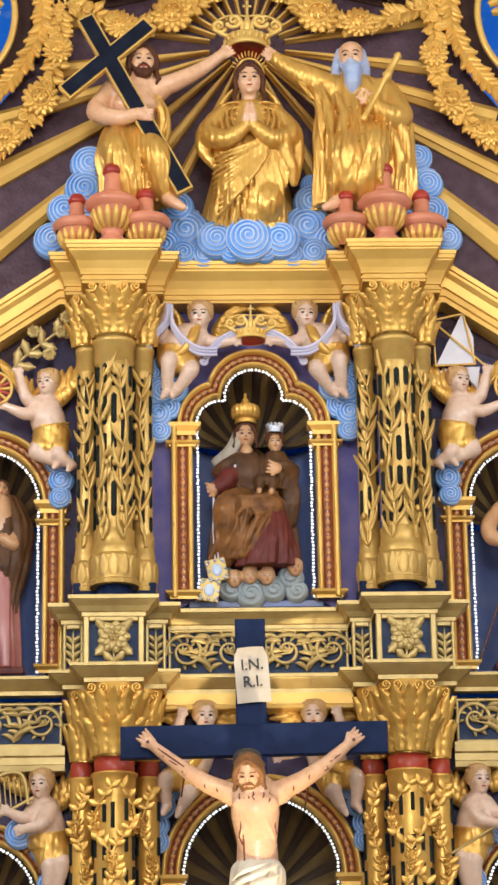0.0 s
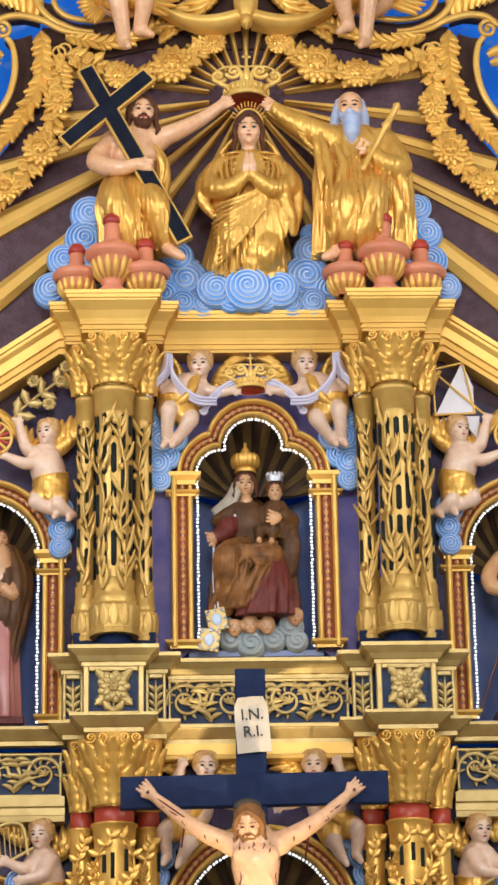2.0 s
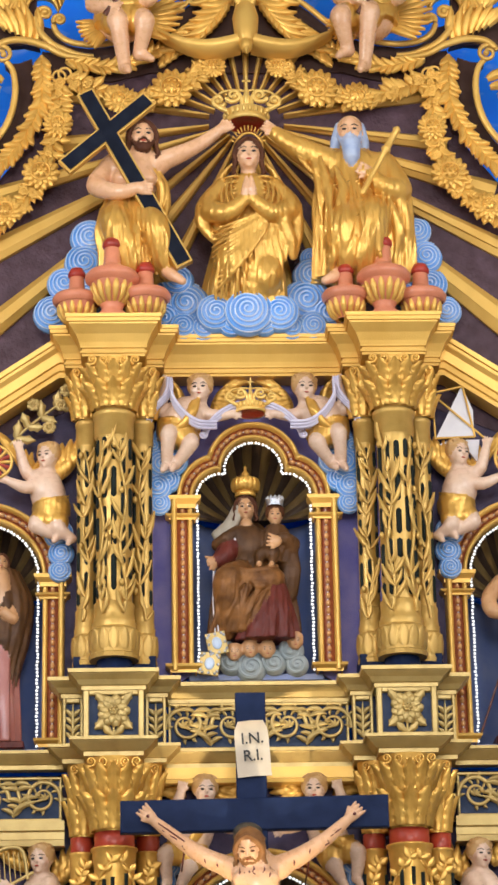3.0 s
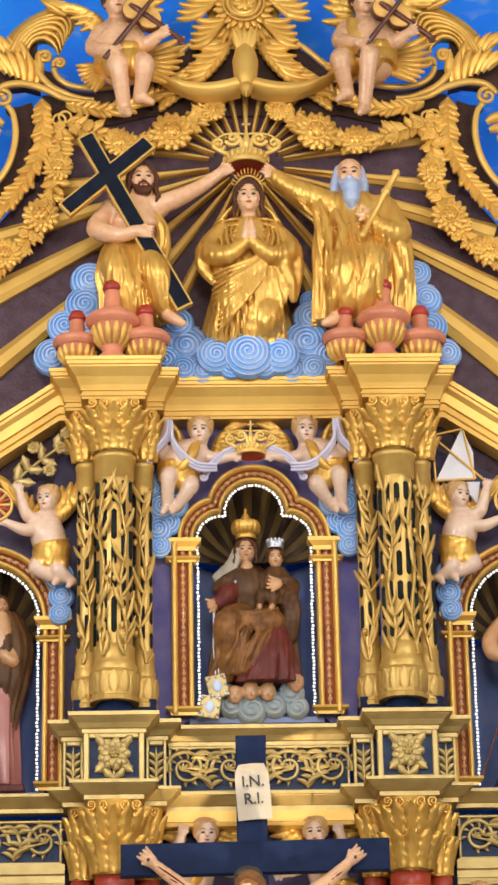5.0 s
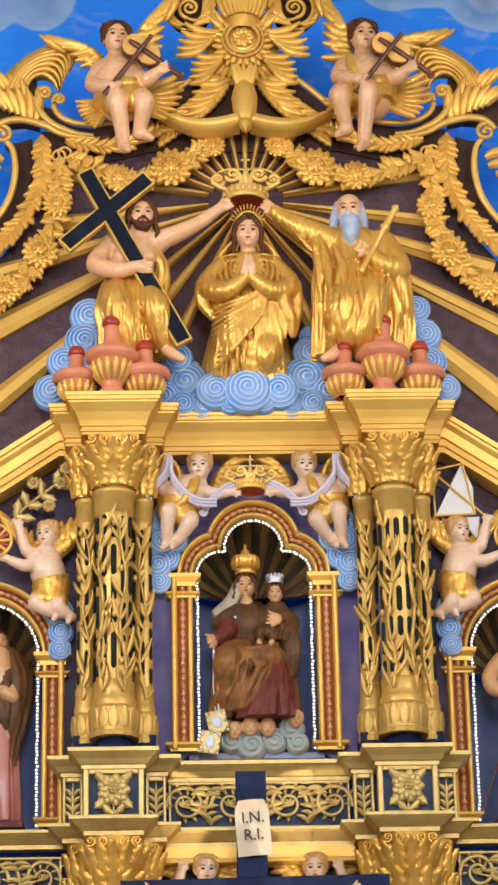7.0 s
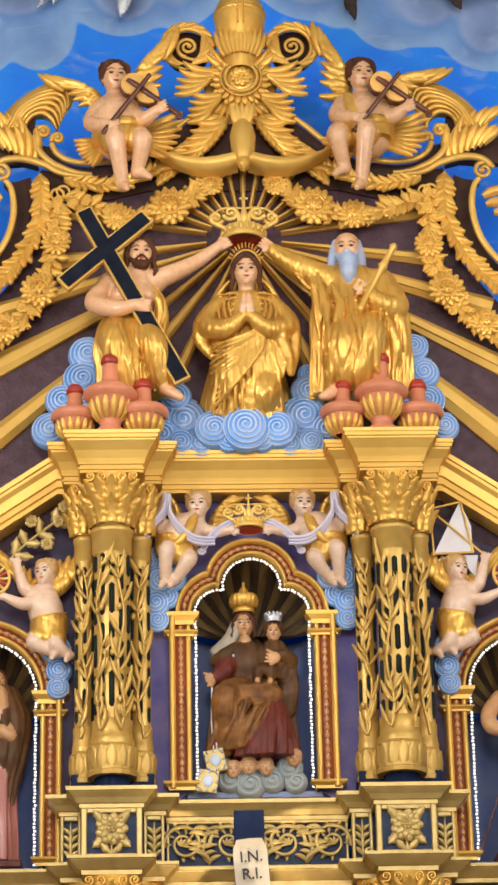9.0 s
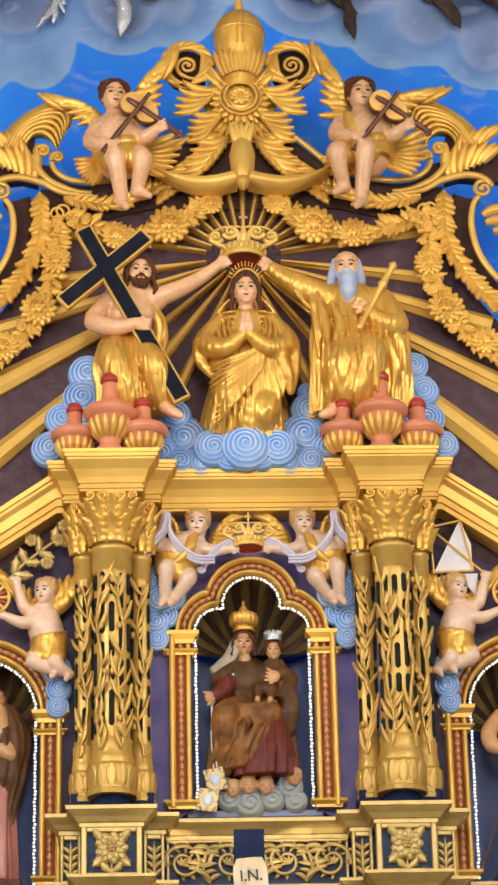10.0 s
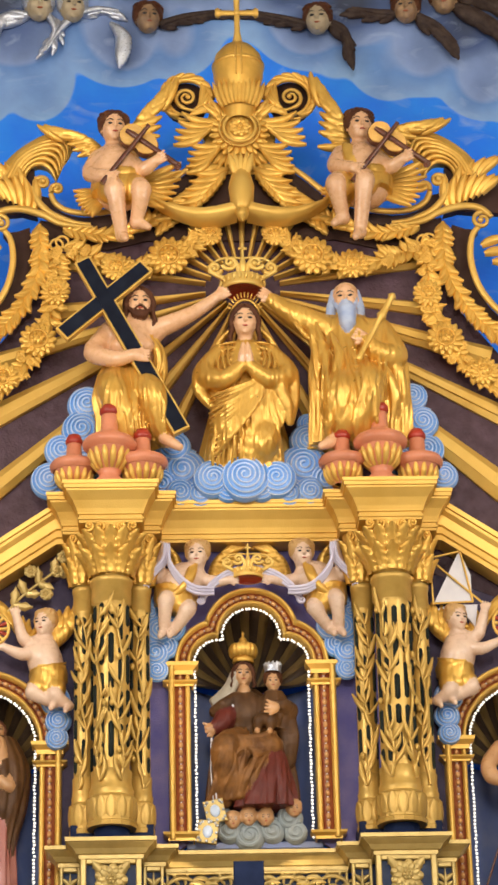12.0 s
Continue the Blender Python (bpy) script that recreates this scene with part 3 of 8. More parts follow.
def sky_paint():
    """Painted heaven: strong blue below, banks of pale cloud above, darker at one side."""
    m = bpy.data.materials.new("painted_heaven")
    m.use_nodes = True
    n, l = m.node_tree.nodes, m.node_tree.links
    b = n["Principled BSDF"]
    b.inputs["Roughness"].default_value, b.inputs["Specular IOR Level"].default_value = 0.55, 0.25
    tc = n.new("ShaderNodeTexCoord")
    sep = n.new("ShaderNodeSeparateXYZ")
    l.new(tc.outputs["Object"], sep.inputs[0])
    puff = n.new("ShaderNodeTexVoronoi")
    puff.feature = "SMOOTH_F1"
    puff.inputs["Scale"].default_value, puff.inputs["Smoothness"].default_value = 1.5, 0.25
    soft = n.new("ShaderNodeTexNoise")
    soft.inputs["Scale"].default_value, soft.inputs["Detail"].default_value = 3.5, 6
    for q in (puff, soft):
        l.new(tc.outputs["Object"], q.inputs["Vector"])

    def calc(op, a, c):
        q = n.new("ShaderNodeMath")
        q.operation = op
        for i, v in enumerate((a, c)):
            if isinstance(v, (int, float)):
                q.inputs[i].default_value = v
            else:
                l.new(v, q.inputs[i])
        return q.outputs[0]

    dx = calc("ABSOLUTE", sep.outputs["X"], 0)
    edge = calc("ADD", sep.outputs["Z"], calc("MULTIPLY", dx, 0.24))
    edge = calc("SUBTRACT", edge, calc("MULTIPLY", puff.outputs["Distance"], 1.0))
    bank = n.new("ShaderNodeValToRGB")
    cr = bank.color_ramp
    cr.elements[0].position, cr.elements[0].color = 0.0, (0.010, 0.19, 0.92, 1)
    cr.elements[1].position, cr.elements[1].color = 1.0, (0.05, 0.055, 0.08, 1)
    for pos, col in ((0.20, (0.012, 0.22, 0.95, 1)), (0.345, (0.016, 0.22, 0.88, 1)), (0.355, (0.22, 0.38, 0.68, 1)), (0.40, (0.19, 0.33, 0.62, 1)), (0.47, (0.12, 0.25, 0.55, 1)), (0.50, (0.22, 0.31, 0.55, 1)), (0.56, (0.15, 0.22, 0.42, 1)), (0.63, (0.06, 0.10, 0.24, 1)), (0.72, (0.035, 0.045, 0.085, 1))):
        e = cr.elements.new(pos)
        e.color = col
    rng = n.new("ShaderNodeMapRange")
    rng.inputs["From Min"].default_value, rng.inputs["From Max"].default_value = 12.0, 14.8
    l.new(edge, rng.inputs["Value"])
    l.new(rng.outputs[0], bank.inputs[0])
    mixn = n.new("ShaderNodeMix")
    mixn.data_type, mixn.blend_type = "RGBA", "OVERLAY"
    mixn.inputs["Factor"].default_value = 0.35
    l.new(bank.outputs[0], mixn.inputs["A"])
    l.new(soft.outputs["Fac"], mixn.inputs["B"])
    # dry brushwork: pale strokes that follow a slant
    slant, brush, strokes, wash = n.new("ShaderNodeMapping"), n.new("ShaderNodeTexNoise"), n.new("ShaderNodeValToRGB"), n.new("ShaderNodeMix")
    slant.inputs["Rotation"].default_value, slant.inputs["Scale"].default_value = (0, 0.5, 0), (1.2, 1.2, 2.4)
    brush.inputs["Scale"].default_value, brush.inputs["Detail"].default_value, brush.inputs["Distortion"].default_value = 2.2, 7, 1.2
    strokes.color_ramp.elements[0].position, strokes.color_ramp.elements[1].position = 0.58, 0.85
    strokes.color_ramp.elements[0].color, strokes.color_ramp.elements[1].color = (0, 0, 0, 1), (0.55, 0.55, 0.55, 1)
    wash.data_type = "RGBA"
    wash.inputs["B"].default_value = (0.42, 0.52, 0.72, 1)
    l.new(tc.outputs["Object"], slant.inputs["Vector"])
    l.new(slant.outputs[0], brush.inputs["Vector"])
    l.new(brush.outputs["Fac"], strokes.inputs[0])
    l.new(strokes.outputs[0], wash.inputs["Factor"])
    l.new(mixn.outputs["Result"], wash.inputs["A"])
    l.new(wash.outputs["Result"], b.inputs["Base Color"])
    relief = n.new("ShaderNodeBump")
    relief.inputs["Strength"].default_value, relief.inputs["Distance"].default_value = 0.35, 0.03
    l.new(brush.outputs["Fac"], relief.inputs["Height"])
    l.new(relief.outputs[0], b.inputs["Normal"])
    return m


HEAVEN = sky_paint()
# the painted end wall, curving forward into the vault at its head
me = Mesh()
prof = [(1.3, 0.0), (1.3, 8.0), (1.3, 11.5)] + [(1.3 - 2.2 * (1 - math.cos(a)), 11.5 + 4.5 * math.sin(a)) for a in [radians(9 * k) for k in range(1, 11)]]
me.grid([[(x, y, z) for x in np.linspace(-6.0, 6.0, 25)] for y, z in prof], 0)
me.grid([[(x, y + 0.2, z + 0.2) for x in np.linspace(-6.0, 6.0, 25)] for y, z in prof], 0)
solo("wall_north", me, HEAVEN, "end wall painted as blue heaven with pale cloud banks", "wall", at=(0, 0, 0), kind="structure")

# ---- main levels and plan of the altarpiece ----
XC = 1.04
Y_BACK, Y_CEN, Y_WING, Y_FRONT = 0.0, -0.22, -0.42, -0.66
Z_ENT_TOP, Z_ENT = 8.750, 8.453
Z_CAP, Z_SHAFT, Z_FOOT, Z_BASE = 8.067, 7.856, 6.564, 6.179
Z_PED, Z_PED_LOW, Z_DADO, Z_LEDGE = 6.056, 5.921, 5.566, 5.446
Z_RED, Z_LOWCOL = 4.930, 4.819


def plan(front, wing, ends=2.9, side=True):
    path = [(-ends, Y_CEN)] if side else []
    for s in (-XC, XC):
        path += [(s - wing, Y_CEN), (s - wing, Y_WING), (s - front, Y_WING), (s - front, Y_FRONT), (s + front, Y_FRONT), (s + front, Y_WING), (s + wing, Y_WING), (s + wing, Y_CEN)]
    return path + ([(ends, Y_CEN)] if side else [])


def arch(c, r, R, rise, xc, zs, zb, n=14):
    """Inner line of a niche: side lobes of radius r at +-c and a top arc R raised by rise (a round arch when c is 0). Returns f(offset) -> points."""
    def line(o):
        pts = [(-(c + r + o), zb + (zs - 0.05 - zb) * k / 5) for k in range(6)]
        if c == 0:
            pts += [((r + 0.8 * o) * math.cos(a), zs + (r + 0.8 * o) * math.sin(a)) for a in np.linspace(math.pi, math.pi / 2, 2 * n)]
        else:
            a, b = r + 0.72 * o, R + 0.72 * o
            d = math.hypot(c, rise)
            k = (a * a - b * b + d * d) / (2 * d)
            h = math.sqrt(max(a * a - k * k, 0))
            ux, uz = c / d, rise / d
            px, pz = -c + ux * k - uz * h, uz * k + ux * h
            e1 = math.atan2(pz, px + c)
            e2 = math.atan2(pz - rise, px) % (2 * math.pi)
            pts += [(-c + a * math.cos(q), zs + a * math.sin(q)) for q in np.linspace(math.pi, e1, n)]
            pts += [(b * math.cos(q), zs + rise + b * math.sin(q)) for q in np.linspace(e2, math.pi / 2, n)]
        pts += [(-x, z) for x, z in pts[-2::-1]]
        return [(xc + x, z) for x, z in pts]
    return line


def along(pts, step, start=0.0):
    """Points at even steps along a line, with the way there."""
    out, need = [], start
    for (x0, z0), (x1, z1) in zip(pts, pts[1:]):
        L = math.hypot(x1 - x0, z1 - z0)
        while need <= L and L > 0:
            out.append((x0 + (x1 - x0) * need / L, z0 + (z1 - z0) * need / L, math.degrees(math.atan2(z1 - z0, x1 - x0))))
            need += step
        need -= L
    return out


def niche(line, zs, zb, xc, half, deep, label, board_x, board_z, shell_z, cap_at, board=VIOLET):
    """A niche: board with the opening, fluted recess, gilt frame with bead band, imposts, string of bulbs."""
    at = (xc, 0, zb)
    ob = thing("niche", label, "niche", at)
    me = Mesh()
    inner = line(0.03)
    (x0, x1), (z0, z1) = board_x, board_z
    out = [(x0, z1), (x0, z0), inner[0]] + inner[1:-1] + [inner[-1], (x1, z0), (x1, z1)]
    me.plate(out, Y_BACK, Y_BACK + 0.06, 0)
    part("backboard", me, [board], ob, "violet-blue painted board" if board == VIOLET else "dark plum painted board")
    me = Mesh()
    n = 26
    rows = [[(xc + half * math.cos(math.pi * j / n), 0.03 + deep * math.sin(math.pi * j / n), z) for j in range(n + 1)] for z in (zb, zs - 0.1)]
    me.grid(rows, 0)
    me.box(xc - half, xc + half, 0.0, deep, zb - 0.05, zb, 0)
    part("recess", me, [NICHE_BLUE], ob, "blue painted recess")
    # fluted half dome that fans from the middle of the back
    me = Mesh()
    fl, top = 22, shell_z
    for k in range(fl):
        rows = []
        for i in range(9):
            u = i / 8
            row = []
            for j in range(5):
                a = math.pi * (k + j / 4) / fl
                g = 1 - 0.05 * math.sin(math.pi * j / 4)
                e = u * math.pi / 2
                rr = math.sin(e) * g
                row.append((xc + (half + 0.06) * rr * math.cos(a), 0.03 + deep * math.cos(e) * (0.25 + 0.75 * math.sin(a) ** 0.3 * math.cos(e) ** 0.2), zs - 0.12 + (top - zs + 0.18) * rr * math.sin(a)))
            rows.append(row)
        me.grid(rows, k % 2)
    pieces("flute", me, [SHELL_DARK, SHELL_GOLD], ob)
    for nm, prof, m, lb in (("outer_moulding", ((0.125, -0.03), (0.13, -0.13), (0.145, -0.15), (0.165, -0.15), (0.175, -0.13), (0.175, 0.0)), GOLD_MOULD, ""),
                            ("bead_band", ((0.045, 0.01), (0.05, -0.075), (0.128, -0.085), (0.13, 0.01)), MAROON, "maroon band"),
                            ("inner_moulding", ((0.01, 0.05), (0.012, -0.08), (0.02, -0.105), (0.04, -0.105), (0.05, -0.09), (0.052, 0.0)), GOLD_MOULD, "")):
        me = Mesh()
        me.grid([[(x, y, z) for x, z in line(o)] for o, y in prof], 0, True)
        part(nm, me, m, ob, lb)
    me = Mesh()
    for k, (x, z, a) in enumerate(along(line(0.088), 0.058, 0.02)):
        me.ell((x, -0.088, z), (0.027, 0.02, 0.017), 0, (0, -a, 0), 8, 5)
        me.ell((x + 0.029 * math.cos(radians(a)), -0.085, z + 0.029 * math.sin(radians(a))), (0.007, 0.007, 0.007), 1, nu=6, nv=4)
    tagged(part("bead", me, [BEAD, WHITE], ob, "gilt beads"), kind="stuff")
    me = Mesh()
    rg = random.Random(3)
    for x, z, a in along(line(-0.025), 0.0275, 0.01):
        me.ell((x + rg.uniform(-0.004, 0.004), -0.05 + rg.uniform(-0.006, 0.006), z), (0.0105,) * 3, 0, nu=6, nv=5)
    tagged(part("bulb", me, [BULB], ob, "string of small lit white bulbs"), kind="stuff")
    for s in (-1, 1):
        for zc, hh, e in cap_at:
            me = Mesh()
            p = line(0.088)[0][0] - xc
            x = xc + s * abs(p)
            me.run([(x - 0.085, 0.0), (x - 0.085, -0.10), (x + 0.085, -0.10), (x + 0.085, 0.0)], [(0, zc - hh), (0.012, zc - hh), (0.014, zc - hh * 0.3), (0.03 + e, zc + hh * 0.4), (0.035 + e, zc + hh), (-0.05, zc + hh)], 0)
            part("impost", me, GOLD_MOULD, ob)
    return ob


DUSK = mat("dusky_plum_paint", (0.055, 0.04, 0.085), (0.10, 0.08, 0.15), 0.55, 0, 8, 0.4, spec=0.3)
# upper middle niche with trefoil head
ZN, ZNB = 7.546, 6.192
trefoil = arch(0.245, 0.205, 0.235, 0.215, 0.0, ZN, ZNB)
caps_up = ((ZN - 0.055, 0.045, 0.02), (ZN - 0.17, 0.02, 0.01), (ZNB + 0.02, 0.03, 0.015))
niche(trefoil, ZN, ZNB, 0.0, 0.50, 0.5, "trefoil-headed niche with gilt frame, bead band and lit bulbs", (-XC, XC), (Z_PED - 0.25, Z_ENT + 0.05), ZN + 0.42, caps_up)
# upper side niches, round-headed and lower
ZS, ZSB = 6.922, 5.647
for s in (-1, 1):
    xs = 2.03 * s
    ln = arch(0, 0.44, 0, 0, xs, ZS, ZSB)
    niche(ln, ZS, ZSB, xs, 0.47, 0.5, "round-headed side niche with gilt frame, bead band and lit bulbs", tuple(sorted((XC * s, 3.1 * s))), (ZSB - 0.25, Z_ENT + 0.3), ZS + 0.5, ((ZS - 0.03, 0.045, 0.02), (ZS - 0.15, 0.02, 0.01), (ZSB + 0.02, 0.03, 0.015)), DUSK)
# lower middle niche, wide and round-headed, and its neighbours
ZL, ZLB = 4.164, 2.6
ln = arch(0, 0.575, 0, 0, 0.0, ZL, ZLB)
niche(ln, ZL, ZLB, 0.0, 0.62, 0.55, "wide round-headed niche behind the crucifix with fluted shell and lit bulbs", (-XC, XC), (ZLB - 0.3, Z_LEDGE), ZL + 0.62, ((ZL - 0.05, 0.045, 0.02), (ZL - 0.17, 0.02, 0.01)), DUSK)
ZLS = 3.979
for s in (-1, 1):
    xs = 2.03 * s
    ln = arch(0, 0.44, 0, 0, xs, ZLS, ZLB)
    niche(ln, ZLS, ZLB, xs, 0.47, 0.5, "round-headed lower side niche with gilt frame and lit bulbs", tuple(sorted((XC * s, 3.1 * s))), (ZLB - 0.3, Z_LEDGE), ZLS + 0.5, ((ZLS - 0.03, 0.045, 0.02),), DUSK)

# altar base below, to the floor
me = Mesh()
me.box(-3.1, 3.1, -0.9, 0.0, 0.0, 1.2, 0)
me.box(-3.1, 3.1, -0.5, 0.0, 1.2, 2.6, 0)
solo("altar_base", me, GOLD_PALE, "pale gold altar base carrying the altarpiece", "altar", kind="structure")

# ---- entablatures ----
H = Z_ENT_TOP - Z_ENT
ent = thing("upper_entablature", "smooth gold moulded entablature breaking forward over the columns", "entablature", (0, Y_CEN, Z_ENT))
me = Mesh()
me.run(plan(0.225, 0.355, side=False), [(-0.2, Z_ENT), (0.010, Z_ENT), (0.010, Z_ENT + 0.02), (0.02, Z_ENT + 0.024), (0.02, Z_ENT + 0.04), (0.008, Z_ENT + 0.045)], 0)
part("architrave", me, GOLD_MOULD, ent)
me = Mesh()
me.run(plan(0.225, 0.355, side=False), [(0.008, Z_ENT + 0.045), (0.008, Z_ENT + 0.062), (0.02, Z_ENT + 0.066), (0.02, Z_ENT + 0.078)], 0)
part("frieze", me, GOLD_MOULD, ent)
me = Mesh()
me.run(plan(0.225, 0.355, side=False), [(0.02, Z_ENT + 0.078), (0.03, Z_ENT + 0.36 * H), (0.055, Z_ENT + 0.55 * H), (0.102, Z_ENT + 0.76 * H), (0.105, Z_ENT + 0.80 * H), (0.12, Z_ENT + 0.81 * H), (0.122, Z_ENT + 0.9 * H), (0.13, Z_ENT + 0.91 * H), (0.133, Z_ENT_TOP), (-0.5, Z_ENT_TOP)], 0)
part("cornice", me, GOLD_MOULD, ent)
# raking cornices that fall away from the columns
for s in (-1, 1):
    me = Mesh()
    x0, x1 = s * (XC + 0.30), s * 3.2
    drop = -0.62 * 1.86
    pth = [(x0, Y_CEN - 0.02, 0.03), (x0 + s * 0.12, Y_CEN - 0.02, 0.03), (x1, Y_CEN - 0.02, drop)]
    pth = pth if s > 0 else pth[::-1]
    me.run(pth, [(-0.2, Z_ENT - 0.04), (0.012, Z_ENT - 0.04), (0.012, Z_ENT + 0.0), (0.03, Z_ENT + 0.01), (0.03, Z_ENT + 0.06), (0.05, Z_ENT + 0.07), (0.06, Z_ENT + 0.15), (0.085, Z_ENT + 0.19), (0.09, Z_ENT + 0.215), (0.11, Z_ENT + 0.22), (0.115, Z_ENT + 0.26), (-0.3, Z_ENT + 0.26)], 0)
    solo("raking_cornice", me, GOLD_MOULD, "gold moulded cornice sloping down from the column", "cornice", kind="structure")

ped = thing("sill_entablature", "pale gold moulded sill ledge breaking forward over the pedestals", "entablature", (0, Y_CEN, Z_PED_LOW))
hh = Z_PED - Z_PED_LOW
me = Mesh()
me.run(plan(0.215, 0.37, side=False), [(-0.1, Z_PED_LOW), (0.012, Z_PED_LOW), (0.014, Z_PED_LOW + 0.2 * hh), (0.03, Z_PED_LOW + 0.25 * hh), (0.05, Z_PED_LOW + 0.5 * hh)], 0)
part("bed_moulding", me, GOLD_PALE, ped)
me = Mesh()
me.run(plan(0.215, 0.37, side=False), [(0.05, Z_PED_LOW + 0.5 * hh), (0.085, Z_PED_LOW + 0.72 * hh), (0.09, Z_PED_LOW + 0.78 * hh), (0.105, Z_PED_LOW + 0.8 * hh), (0.108, Z_PED), (-0.5, Z_PED)], 0)
part("cornice", me, GOLD_PALE, ped)
low = thing("lower_entablature", "pale gold moulded entablature across the altarpiece", "entablature", (0, Y_CEN, Z_LEDGE))
hl = Z_DADO - Z_LEDGE
me = Mesh()
me.run(plan(0.20, 0.36), [(-0.1, Z_LEDGE), (0.01, Z_LEDGE), (0.012, Z_LEDGE + 0.25 * hl), (0.03, Z_LEDGE + 0.3 * hl), (0.09, Z_LEDGE + 0.74 * hl), (0.094, Z_LEDGE + 0.8 * hl), (0.11, Z_LEDGE + 0.82 * hl), (0.112, Z_DADO), (-0.5, Z_DADO)], 0)
part("cornice", me, GOLD_PALE, low)
me = Mesh()
for a, b in ((-0.68, 0.68),):
    me.run([(a, Y_CEN), (b, Y_CEN)], [(0.0, Z_LEDGE - 0.12), (0.03, Z_LEDGE - 0.115), (0.035, Z_LEDGE - 0.09), (0.012, Z_LEDGE - 0.08), (0.012, Z_LEDGE)], 0)
    me.run([(a, Y_CEN + 0.22), (a, Y_CEN), (b, Y_CEN), (b, Y_CEN + 0.22)], [(0.0, Z_LEDGE - 0.12), (-0.2, Z_LEDGE - 0.12)], 0)
part("architrave", me, GOLD_MOULD, low)


# ---- pedestals ----
def pedestal(s):
    x = s * XC
    ob = thing("pedestal", "pale gold pedestal with carved flower panel on dark blue", "pedestal", (x, Y_FRONT, Z_DADO), "pedestals under the columns")
    z0, z1 = Z_DADO, Z_PED_LOW
    me = Mesh()
    me.box(x - 0.195, x + 0.195, Y_FRONT + 0.03, Y_BACK, z0, z1, 0)
    me.box(x - 0.35, x + 0.35, Y_WING + 0.03, Y_BACK, z0, z1, 0)
    part("body", me, PANEL_BLUE, ob, "dark blue painted body")
    for a, b, y, nm in ((-0.215, 0.215, Y_FRONT, "panel_frame"), (-0.37, -0.222, Y_WING, "wing_frame"), (0.222, 0.37, Y_WING, "wing_frame")):
        me = Mesh()
        w = 0.04 if nm == "panel_frame" else 0.024
        me.box(x + a, x + a + w, y - 0.012, y + 0.05, z0, z1, 0)
        me.box(x + b - w, x + b, y - 0.012, y + 0.05, z0, z1, 0)
        me.box(x + a + w, x + b - w, y - 0.008, y + 0.05, z1 - 0.035, z1, 0)
        me.box(x + a + w, x + b - w, y - 0.008, y + 0.05, z0, z0 + 0.03, 0)
        part(nm, me, GOLD_PALE, ob)
    me = Mesh()
    zc = z0 + 0.58 * (z1 - z0)
    me.rosette((x, Y_FRONT + 0.015, zc), 0.125, 9, 0, 0.36)
    for q in (45, 135, 225, 315):
        me.leaf((x + 0.05 * math.cos(radians(q)), Y_FRONT + 0.025, zc + 0.05 * math.sin(radians(q))), q, 0.14, 0.075, 0, 0.3, 0, 3)
    for q in (1, -1):
        me.leaf((x, Y_FRONT + 0.025, z0 + 0.035), 90 - 62 * q, 0.14, 0.055, 0, 0.3, 40 * q, 3)
    me.tube([(x, Y_FRONT + 0.02, z0 + 0.03), (x, Y_FRONT + 0.015, zc - 0.06)], 0.01, 0, 6)
    pieces("carved_flower", me, GOLD_PALE, ob)
    for q in (-1, 1):
        me = Mesh()
        xx = x + q * 0.296
        for k in range(4):
            for w in (-1, 1):
                me.leaf((xx, Y_WING + 0.012, z0 + 0.05 + 0.055 * k), 90 - w * 22, 0.085, 0.036, 0, 0.3, -w * 44, 0, 0.3, 0.8)
        me.leaf((xx, Y_WING + 0.004, z0 + 0.04), 90, 0.28, 0.026, 0, 0.3, 0, 0, 0.2, 0.8)
        part("carved_leaf", me, GOLD_PALE, ob)
    return ob


for s in (-1, 1):
    pedestal(s)


# ---- columns: a thick shaft between two thin ones ----
def capital(ob, x, z0, z1, m, curls):
    h = z1 - z0
    for dx, y, r, n in ((0, Y_FRONT + 0.17, 0.135, 7), (-0.215, Y_WING + 0.12, 0.085, 5), (0.215, Y_WING + 0.12, 0.085, 5)):
        me = Mesh()
        me.lathe((x + dx, y, z0), [(r, 0), (r * 0.98, 0.35 * h), (r * 1.1, 0.65 * h), (r * 1.45, 0.93 * h), (r * 1.5, h)], 0, 20)
        for tier, (f0, L, o) in enumerate(((0.02, 0.5, 0.0), (0.33, 0.55, 0.5))):
            for k in range(n):
                a = math.pi * (1 + (k + o) / (n - (0 if o else 1)))
                px, py = x + dx + r * 1.0 * math.cos(a), y + r * 1.0 * math.sin(a)
                lf = Mesh()
                lf.leaf((0, 0, 0), 90, L * h, r * 1.0, 0, 0.10, 0, 4, 0.75, 0.5, 14, 0.42)
                t = a + math.pi / 2
                me.add([(px + p[0] * math.cos(t) - p[1] * math.sin(t), py + p[0] * math.sin(t) + p[1] * math.cos(t), z0 + f0 * h + p[2]) for p in lf.v], lf.f, 0)
        k = 5 if dx == 0 else 3
        w = r * (1.5 if dx == 0 else 1.35)
        for j in range(k):
            q = (j - (k - 1) / 2) / (k / 2)
            me.scroll((x + dx + q * w, z1 - 0.03 * (1.4 if curls else 1)), w / k * 0.9, y - r * 1.35, 1.4, 250, 1 if q <= 0 else -1, 0.009 if curls else 0.012, 0)
        part("capital", me, m, ob)


